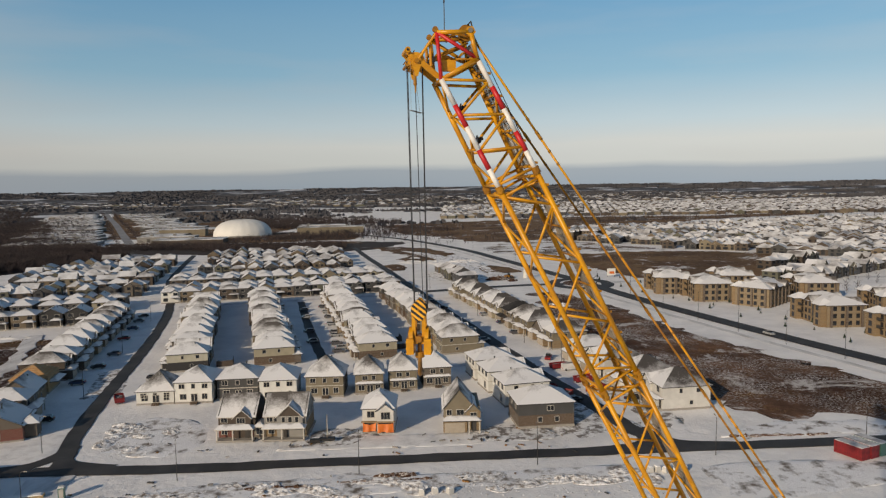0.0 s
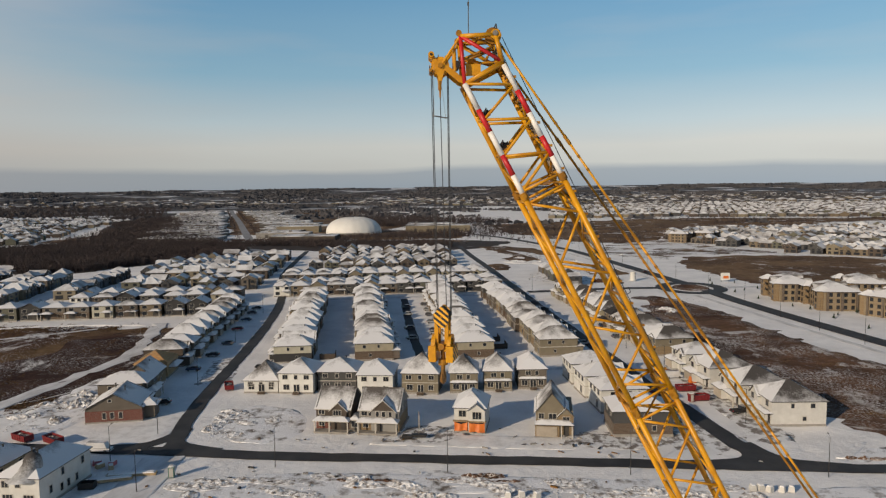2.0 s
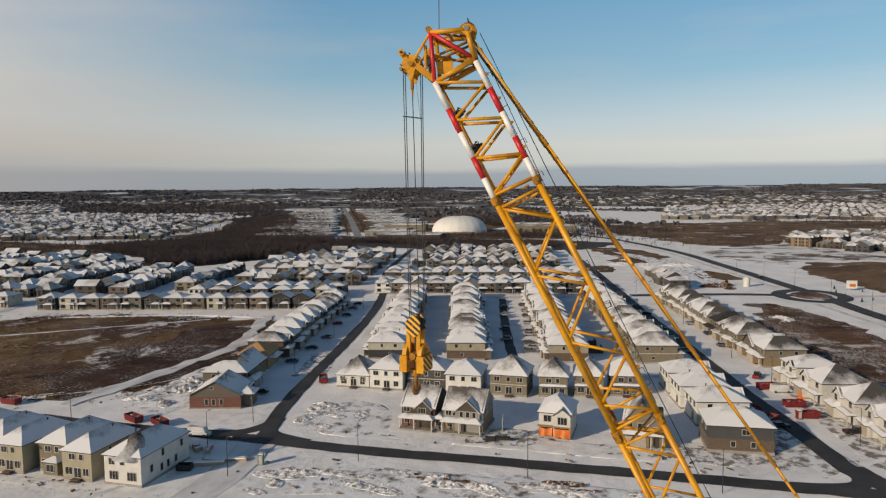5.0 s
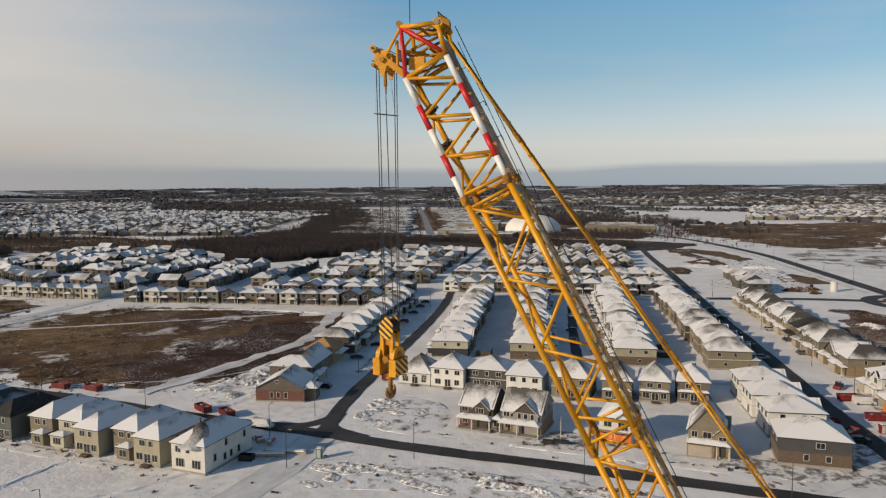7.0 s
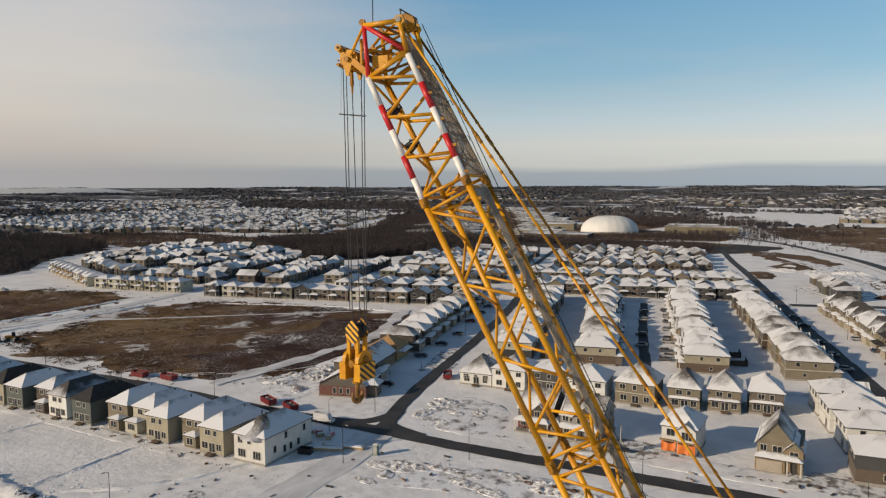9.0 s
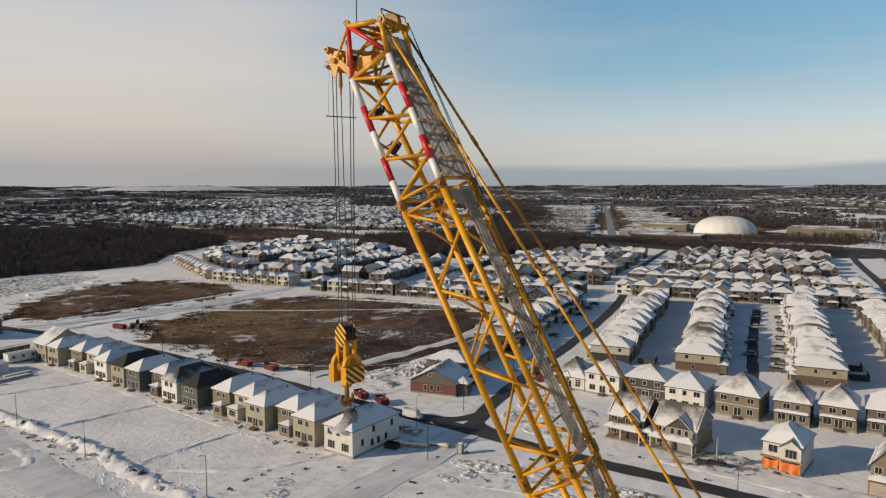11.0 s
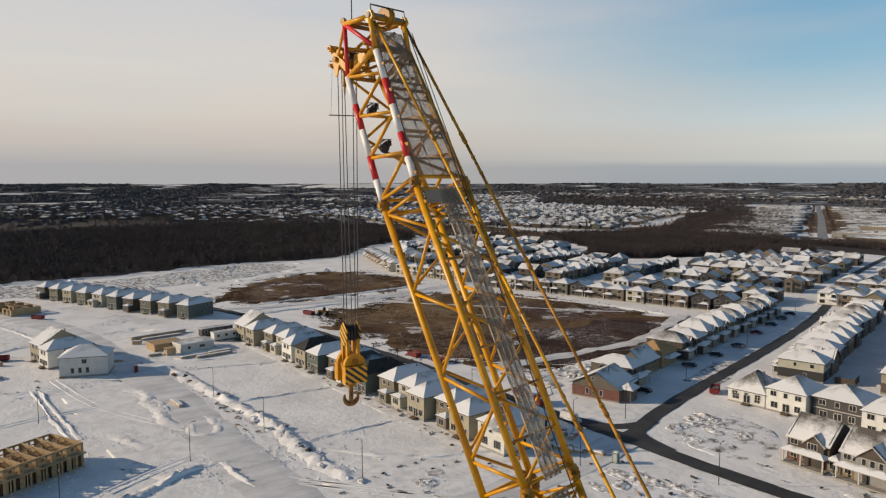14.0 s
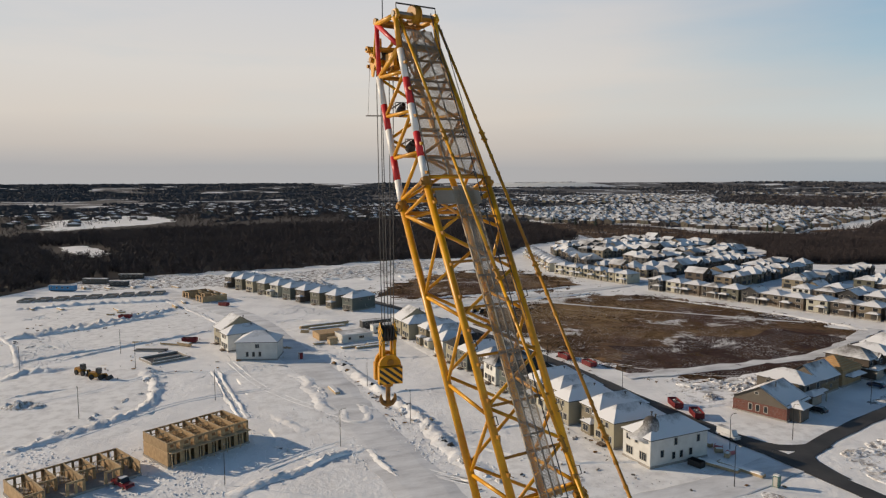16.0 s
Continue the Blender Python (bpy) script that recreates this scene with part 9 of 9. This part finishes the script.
# black skip and wrapped insulation beside the end of the row
t = thing("skip", "open black steel skip on snow", "skip", at=pose(-84.1, 117.6, 0, 0, 0, 15))
for dx, dy, w, d in ((0, -0.8, 2.8, 0.1), (0, 0.8, 2.8, 0.1), (-1.4, 0, 0.1, 1.7), (1.4, 0, 0.1, 1.7), (0, 0, 2.8, 1.6)):
    part("bottom" if d > 1.5 and w > 2 else "side", Geo().box((dx, dy, 0.12 if d > 1.5 and w > 2 else 0.65), (w, d, 0.12 if d > 1.5 and w > 2 else 1.2)), DARK, t)
PINK = material("pink_insulation", (0.52, 0.16, 0.17), (0.40, 0.12, 0.13), rough=0.7, scale=1.2)
for k, (x, y) in enumerate(((-91.4, 127.4), (-89.6, 128.4), (-88.0, 127.0), (-86.2, 128.6), (-85.4, 126.8))):
    t = thing("insulation_bundle", "wrapped pink insulation bundle dusted with snow", "insulation", "insulation bundles", at=pose(x, y, 0, 0, 0, 31 * k))
    part("pack", Geo().box((0, 0, 0.4), (1.7, 1.0, 0.8), 0.0, taper=0.94), PINK if k % 2 else TIMBER, t)
    part("snow_cap", Geo().box((0.1, 0, 0.84), (1.4, 0.8, 0.12), 0.0, taper=0.8), SNOW, t)
t = thing("tarp_bundle", "bright orange tarpaulin bundled on a pallet", "tarpaulin", at=pose(42.1, 204.3, 0, 0, 0, 20))
part("bundle", Geo().box((0, 0, 0.9), (1.8, 1.4, 1.7), 0.0, taper=0.7).box((0.2, 0.1, 1.9), (0.9, 0.8, 0.5), 0.4, taper=0.6), TARP, t)
# rows of bare foundation walls
for i in range(9):
    x, y = -364.5 + 0.4 * (i % 3), -40 + 7.4 * i
    t = thing("foundation", "open concrete house foundation dusted with snow", "foundation", "foundations", at=pose(x, y, 0, 0, 0, 78))
    for dx, dy, w, d in ((0, -4.5, 5.2, 0.25), (0, 4.5, 5.2, 0.25), (-2.6, 0, 0.25, 8.7), (2.6, 0, 0.25, 8.7)):
        part("wall", Geo().box((dx, dy, 0.45), (w, d, 1.1)), CONCRETE, t)
    part("board", Geo().box((SR.uniform(-2, 2), 0, 0.7), (3.2, 1.0, 0.12), 0.3), OSB, t)


def loader(x, y, r):
    t = thing("wheel_loader", "yellow wheel loader parked on snow", "loader", "machines", at=pose(x, y, 0, 0, 0, r))
    part("body", Geo().box((-1.0, 0, 1.4), (3.0, 1.9, 1.2), taper=0.9), YELLOW_DK, t)
    part("cab", Geo().box((0.4, 0, 2.5), (1.3, 1.4, 1.5), taper=0.85), GLASS, t)
    for sx in (-1.3, 1.6):
        for s in (-1, 1):
            part("wheel", shared("bigwheel", lambda: Geo().tube((0, -0.25, 0), (0, 0.25, 0), 0.75, 14).mesh("wheel", RUBBER)), None, t, "", Matrix.Translation((sx, s * 1.0, 0.75)))
    part("arm", Geo().sweep([(1.0, 0, 1.5), (2.6, 0, 1.6), (3.4, 0, 0.7)], 0.18, 6), YELLOW_DK, t)
    part("bucket", Geo().plate([(3.2, 0, 0.1), (4.2, 0, 0.1), (3.5, 0, 1.1), (3.2, 0, 0.9)], 2.5, (0, 1, 0)), DARK, t)


loader(-207.6, -2.4, 40), loader(-200.6, 2.2, 60), loader(-252, 148, 60), loader(38.3, 419.6, 20)


# light tower on a trailer, beside the unfinished house
t = thing("light_tower", "folded light tower on a trailer with spread outriggers", "light tower", at=pose(-26.5, 151.4, 0, 0, 0, 4))
part("chassis", Geo().box((0, 0, 0.7), (3.4, 1.4, 0.5)), DARK, t)
part("mast", Geo().tube((0, 0, 0.9), (0, 0, 6.2), 0.09, 8, 0.06), STEEL, t)
part("boom", Geo().box((-2.6, -0.6, 0.6), (2.2, 0.9, 0.7)), DARK, t)
part("lamp_panel", Geo().box((0.1, -0.12, 3.9), (0.12, 2.6, 3.6), radians(6)), TRIM, t, "pale upright panel on the mast")
for s in (-1, 1):
    part("outrigger", Geo().tube((s * 1.6, 0.9 * s, 0.5), (s * 2.6, 1.2 * s, 0.1), 0.06, 6), DARK, t)
    part("brace", Geo().tube((s * 1.3, 0, 0.9), (0, 0, 3.2), 0.03, 6), DARK, t)


# ---- snow heaps, berms, ruts and scattered scraps ----
def heap(x, y, rx, ry, h, rot, mat=None, seed=0, label="heap of cleared snow and soil", fine=False):
    n, m = (54, 16) if fine else (30, 9)
    g = Geo()
    ca, sa = math.cos(radians(rot)), math.sin(radians(rot))
    vs = []
    for k in range(m + 1):
        q = 1 - k / m
        for i in range(n):
            a = 2 * math.pi * i / n
            px, py = rx * q * math.cos(a), ry * q * math.sin(a)
            w = Vector((px * 0.55 + seed * 7.1, py * 0.55, seed * 1.3))
            z = 0.75 * h * (1 - q * q) * (0.45 + 1.1 * noise.noise(w * 0.7)) + 0.55 * h * noise.noise(w * 2.1) * (1 - q ** 4)
            if fine:
                z += 0.45 * h * abs(noise.noise(w * 4.3)) * (1 - q ** 4) + 0.22 * h * noise.noise(w * 9.1) * (1 - q ** 4)
            px += 0.4 * noise.noise(w * 1.3)
            vs.append((px * ca - py * sa, px * sa + py * ca, (max(0.02, z) if k else -0.25)))
    g.add(vs, [(k * n + i, k * n + (i + 1) % n, (k + 1) * n + (i + 1) % n, (k + 1) * n + i) for k in range(m) for i in range(n)])
    solid("snow_mound", g, mat or PILE, label, "snow heap", "snow heaps", at=Matrix.Translation((x, y, 0)), smooth=not fine)


HR = random.Random(12)
for i in range(12):
    heap(-72 + HR.uniform(-6, 8), 157 + HR.uniform(-9, 9), HR.uniform(2, 5), HR.uniform(1.5, 3), HR.uniform(0.25, 0.55), HR.uniform(0, 180), seed=i, fine=True)
for i in range(14):
    heap(-119 + HR.uniform(-9, 6), 160 + HR.uniform(-14, 16), HR.uniform(2, 5), HR.uniform(1.5, 3), HR.uniform(0.5, 1.4), HR.uniform(0, 180), seed=20 + i, fine=True)
for i in range(26):
    heap(-64 + 4.2 * i + HR.uniform(-2, 2), 122 + 0.38 * i + HR.uniform(-4, 5), HR.uniform(2, 6), HR.uniform(1.2, 2.6), HR.uniform(0.25, 0.65), HR.uniform(-25, 25), seed=40 + i, fine=True)
heap(-10.2, 132.4, 4.6, 1.3, 0.9, 4, SCRUB, 120, "brown heap of brushwood and soil", True)
for k, (a, b) in enumerate((((-37.6, 127.1), (-24.4, 128.4)), ((-20.6, 129.5), (-3.1, 130.8)), ((62, 151), (84, 151.6)))):
    for i in range(9):
        f = (i + 0.5) / 9
        heap(a[0] + (b[0] - a[0]) * f, a[1] + (b[1] - a[1]) * f + HR.uniform(-0.2, 0.2), HR.uniform(1.0, 1.7), HR.uniform(0.4, 0.8), HR.uniform(0.25, 0.5), HR.uniform(-8, 12), SCRUB, 130 + 10 * k + i, "low ridge of dark turned soil beside the street", True)
for i in range(24):
    f = i / 23
    heap(-94 - 76 * f + HR.uniform(-1, 1), 77.0 - 3.0 * f + HR.uniform(-1.6, 1.6), HR.uniform(0.8, 2.2), HR.uniform(0.6, 1.4), HR.uniform(0.5, 1.1), HR.uniform(0, 180), None, 320 + i, "heap of cleared snow at the edge of a lot", True)
for i in range(16):
    f = i / 15
    heap(-146 - 60 * f + HR.uniform(-1.5, 1.5), -9 + 26 * min(1.0, 1.6 * f) + HR.uniform(-1.5, 1.5), HR.uniform(0.9, 2.4), HR.uniform(0.6, 1.5), HR.uniform(0.4, 1.0), HR.uniform(0, 180), None, 350 + i, "heap of cleared snow at the edge of a lot", True)
for i in range(9):
    heap(-60 - HR.uniform(0, 34), HR.uniform(78, 122), HR.uniform(2, 4), HR.uniform(1.2, 2.4), HR.uniform(0.2, 0.5), HR.uniform(0, 180), seed=80 + i, fine=True)


BANKS = []


def berm(pts, width, h, seed, label="low ploughed bank of snow along a site road"):
    """A long low bank of snow with a worn, uneven crest."""
    line = smooth_line(pts, 1.0)
    BANKS.append((line, width))
    vs = []
    for i, c in enumerate(line):
        t = (line[min(i + 1, len(line) - 1)] - line[max(i - 1, 0)]).normalized()
        q = Vector((-t.y, t.x, 0))
        e = min(1.0, min(i, len(line) - 1 - i) / 6)
        for k, f in enumerate((-1.0, -0.55, -0.2, 0.15, 0.5, 1.0)):
            w = Vector((c.x * 0.4, c.y * 0.4, seed + k * 0.7))
            p = c + q * (f * width * (1 + 0.5 * noise.noise(w)) + 0.6 * noise.noise(w * 0.4))
            z = h * (0, 0.55, 0.95, 1.0, 0.5, 0)[k] * (0.45 + 1.2 * noise.noise(w * 1.7) + 0.8 * noise.noise(w * 4.1) + 0.6 * abs(noise.noise(w * 8.3))) * e
            vs.append((p.x, p.y, max(-0.02, z) - (0.1 if k in (0, 5) else 0)))
    n = len(line)
    g = Geo().add(vs, [(6 * i + k, 6 * i + k + 1, 6 * i + k + 7, 6 * i + k + 6) for i in range(n - 1) for k in range(5)])
    solid("snow_bank", g, SNOW, label, "snow bank", "snow banks", smooth=True)


# banks along the construction roads and lot edges
for k, (pts, w, h) in enumerate((([(-94, 78), (-106, 75.6), (-120, 76), (-132, 77), (-144, 75.6), (-157, 74.2), (-182, 72), (-206, 69)], 2.4, 0.95),
                                 ([(-145, -12), (-150, -4.3), (-154, 0.8), (-158, 6.8), (-163.6, 12.7), (-172, 16.4), (-185.5, 17.6), (-206, 14.5)], 2.0, 0.95), ([(-270, -34), (-276, -19), (-281, -7.7), (-289, 4.2), (-295, 14.6), (-300, 26)], 1.8, 1.2), ([(-198, 33.4), (-182, 34.2), (-165, 35.2), (-148.6, 36.6)], 0.5, 0.32), ([(-198, 35.4), (-182, 36.1), (-165, 37.2), (-148.6, 38.4)], 0.5, 0.30), ([(-106, 30), (-109.2, 35.7), (-111.3, 41.8), (-115.4, 49.1), (-119.1, 59.1)], 1.5, 0.9), ([(-119, 60), (-110, 60), (-101.7, 61.5)], 1.2, 0.7), ([(-147, 62), (-138, 60), (-135, 63.5), (-140, 66), (-150, 66)], 1.6, 0.4), 
                                 ([(-155, 74), (-154, 88), (-153, 102)], 0.8, 0.25), ([(-118, 74), (-119, 90), (-119, 103)], 0.8, 0.22), ([(-196, 74), (-190, 92), (-188, 103)], 0.8, 0.25))):
    berm(pts, w, h, k * 3.3)
for k, (pts, w, h) in enumerate((([(-230, -10), (-246, 14), (-260, 40)], 1.2, 0.5), ([(-271, 122), (-273, 170), (-276, 230)], 1.4, 0.5), ([(-294, 130), (-295, 180), (-300, 232)], 1.4, 0.5), ([(-250, 243), (-200, 262), (-160, 268)], 1.3, 0.5),
                                 ([(-180, -40), (-150, -30), (-136, -14)], 1.2, 0.5), ([(-300, -46), (-262, -30), (-226, -22)], 1.0, 0.4), ([(-346, 20), (-300, 34), (-262, 44)], 1.0, 0.4), ([(-112, 80), (-98, 92), (-88, 112)], 1.0, 0.4), ([(-184, 55), (-176, 58.5), (-168, 57), (-160, 58), (-150, 57), (-143, 59.5)], 2.4, 0.55), ([(-178, 56), (-166, 59), (-154, 59.5)], 1.3, 0.5), ([(-150, 44), (-143, 46.5), (-134, 49.5)], 2.0, 0.5), ([(-271, -34), (-277, -25), (-287, -8), (-301, 10), (-314, 28)], 3.0, 1.3), ([(-209, -24), (-217, -19), (-216, -13), (-218, -6)], 2.4, 1.1), ([(-228, -26), (-234, -17), (-240, -4), (-245, 13), (-256, 35)], 0.9, 0.5), ([(-188, -20), (-191, -14), (-193, -5)], 1.0, 0.6), ([(-340, -42), (-343, -12), (-338, 26)], 2.4, 1.1))):
    berm(pts, w, h, 31 + k * 3.3)
for i in range(10):
    heap(HR.uniform(-440, -390), HR.uniform(-10, 190), HR.uniform(5, 12), HR.uniform(3, 6), HR.uniform(1, 3), HR.uniform(0, 180), seed=180 + i)
heap(-179.6, -13.4, 6, 3.5, 2.0, 70, seed=201), heap(-170, -24, 4, 3, 1.2, 40, seed=202), heap(-366, 100, 16, 7, 3.2, 40, seed=203)
for i, (x, y, rx, ry, h) in enumerate(((-372, 78, 9, 5, 3.2), (-366, 92, 8, 4, 2.6), (-352, 99, 6, 3, 1.6), (-384, 66, 5, 3, 1.5))):
    heap(x, y, rx, ry, h, 30 + 20 * i, SCRUB, 240 + i, "dark heap of excavated soil dusted with snow", True)
for i in range(46):
    heap(HR.uniform(-442, -372), HR.uniform(40, 225), HR.uniform(2, 6), HR.uniform(1.2, 2.6), HR.uniform(0.6, 1.6), HR.uniform(10, 70), SNOW if i % 3 else None, 250 + i, "rough ridge of churned snow before the wood", True)
heap(32, 416, 8, 5, 2.6, 20, SCRUB, 204, "heap of brown soil and brushwood", True), heap(40, 410, 5, 3, 1.6, 70, SCRUB, 205, "heap of brown soil and brushwood", True)
for i in range(9):
    heap(HR.uniform(-24, 26), HR.uniform(496, 545), HR.uniform(7, 14), HR.uniform(4, 8), HR.uniform(1.0, 2.4), HR.uniform(0, 180), SNOW, 210 + i, "broad heap of dumped snow")
for i in range(6):
    heap(HR.uniform(50, 58), HR.uniform(304, 345), HR.uniform(2, 5), HR.uniform(1.5, 3), HR.uniform(0.5, 1.2), HR.uniform(0, 180), None, 230 + i, "heap of rubble and snow", True)

heap(-217.9, 58.9, 3.2, 1.8, 0.7, 60, OSB, 300, "small heap of yellow sand", False)
# scraps of board, pipe and sheet left on the snow
rng = np.random.default_rng(9)
g = Geo()
for i in range(300):
    zone = ((-215, -90, 102, 106), (-95, -60, 60, 126), (-60, 40, 112, 133), (-200, -130, 69, 75), (-260, -190, 0, 60), (-66, 30, 143, 160), (-330, -260, -40, 50))[i % 7]
    x, y = rng.uniform(zone[0], zone[1]), rng.uniform(zone[2], zone[3])
    g.box((x, y, 0.08 + rng.uniform(0, 0.12)), (rng.uniform(0.2, 1.5), rng.uniform(0.12, 0.5), rng.uniform(0.06, 0.3)), rng.uniform(0, 3.1), slot=int(rng.integers(0, 3)))
tagged(part("site_scraps", g, [TRIM_DK, BRONZE, CONCRETE], None, "scraps of board and pipe strewn on snow"), "", "debris", "", "stuff")

# broken lumps of snow and frozen soil
LUMP = [np.array(v, float) for v in ((1, 0, 0), (0, 1, 0), (-1, 0, 0), (0, -1, 0), (0, 0, 1), (0.2, 0.1, -0.6))]
OCTA = np.array([(0, 1, 4), (1, 2, 4), (2, 3, 4), (3, 0, 4), (1, 0, 5), (2, 1, 5), (3, 2, 5), (0, 3, 5)])
rng = np.random.default_rng(17)
shapes = []
for _ in range(10):
    shapes.append((np.array(LUMP) * rng.uniform(0.5, 1.2, (6, 1)) + rng.normal(0, 0.15, (6, 3)), OCTA))
for cx, cy, rx, ry, cnt, label in ((-68, 156, 10, 12, 420, "broken snow lumps on an empty lot"), (-121, 160, 10, 18, 480, "frozen soil and snow lumps behind houses"), (-12, 124, 54, 7, 760, "broken snow and soil along the street"), (-78, 96, 17, 32, 330, "broken snow lumps by the construction road"),
                                              (-150, 71, 56, 2.5, 260, "ploughed snow lumps along the site road"), (-160, 58, 24, 4, 260, "ploughed snow lumps on the site"), (-260, 10, 60, 40, 160, "ploughed snow lumps on the site"), (33, 418, 9, 9, 420, "heaps of broken soil"), (-415, 90, 26, 90, 700, "lumps of snow and soil beside the wood"), (62, 350, 14, 8, 160, "rubble at the field's edge"), (-160, 104, 66, 2.2, 260, "snow lumps and scraps behind the row")):
    u, a = np.sqrt(rng.uniform(0, 1, cnt)), rng.uniform(0, 2 * np.pi, cnt)
    sz = rng.uniform(0.1, 0.52, cnt) ** 2.0 + 0.05
    V, F = spread(shapes, cx + rx * u * np.cos(a), cy + ry * u * np.sin(a), np.zeros(cnt), sz, sz * 0.7, rng)
    joined("snow_lumps", V, F, None, [PILE], label, "snow lumps")

# clods thrown up along the banks, and crusts of broken snow on driven-over stretches of the lots
spots = []
for line, width in BANKS:
    for c in line:
        for _ in range(4):
            spots.append((c.x + rng.normal(0, width * 0.7 + 0.4), c.y + rng.normal(0, width * 0.7 + 0.4)))
xs, ys = rng.uniform(-345, -60, 60000), rng.uniform(-50, 131, 60000)
crust = np.array([noise.noise(Vector((x * 0.020, y * 0.032, 6.0))) + 0.7 * noise.noise(Vector((x * 0.085, y * 0.085, 2.0))) for x, y in zip(xs, ys)])
crust[(xs > -225) & (xs < -84) & (ys > 77) & (ys < 101)] = 0.0
xs, ys = xs[crust > 0.28], ys[crust > 0.28]
xs, ys = np.concatenate([xs, np.array(spots)[:, 0]]), np.concatenate([ys, np.array(spots)[:, 1]])
sz = rng.uniform(0.16, 0.56, len(xs)) ** 2.0 + 0.04
V, F = spread(shapes, xs, ys, np.full(len(xs), -0.06), sz * 1.5, sz * 0.6, rng)
joined("snow_clods", V, F, None, [SNOW], "clods and crusts of broken snow over the site", "snow clods")

# wheel ruts pressed into the snow
def rut(pts, width=0.45):
    for s in (-0.9, 0.9):
        line = smooth_line(pts, 2.5)
        rows = []
        for i, c in enumerate(line):
            t = (line[min(i + 1, len(line) - 1)] - line[max(i - 1, 0)]).normalized()
            q = Vector((-t.y, t.x, 0))
            o = c + q * s
            rows.append((o - q * width, o - q * width * 0.55, o + q * width * 0.55, o + q * width))
        vs = [(p.x, p.y, z) for r in rows for p, z in zip(r, (-0.10, 0.02, 0.02, -0.10))]
        g = Geo().add(vs, [(4 * i + k, 4 * i + k + 1, 4 * i + k + 5, 4 * i + k + 4) for i in range(len(rows) - 1) for k in range(3)])
        tagged(part("snow_ridge", g, SNOW, None, "low ridge of snow beside a wheel track"), "", "snow ridge", "snow ridges", "structure")


for pts in (((-74, 128), (-72, 105), (-80, 88), (-100, 68)), ((-60, 100), (-80, 84), (-104, 66)),
            ((-176, -30), (-186, 0), (-200, 20), (-192, 42)), ((-150, 0), (-168, 24), (-172, 50)), ((-128, 66), (-122, 50), (-116, 38)), ((-205, 40), (-172, 46), (-140, 60)),
            ((-280, 122), (-284, 160), (-286, 220)), ((-127, 200), (-134, 170), (-160, 146))):
    rut(pts)

# shrubs planted along the arterial road
xs = np.array([124 - 0.0 * k + 10 * math.sin(k * 1.9) for k in range(34)]) - np.linspace(46, -24, 34)
ys = np.linspace(420, 190, 34)
rng = np.random.default_rng(4)
hs = rng.uniform(1.2, 2.4, 34)
V, F = spread(SPRUCES, xs + 14, ys, np.zeros(34), hs * 1.6, hs, rng)
joined("roadside_shrubs", V, F, None, [SPRUCE], "small dark evergreen shrubs along the road", "shrubs")
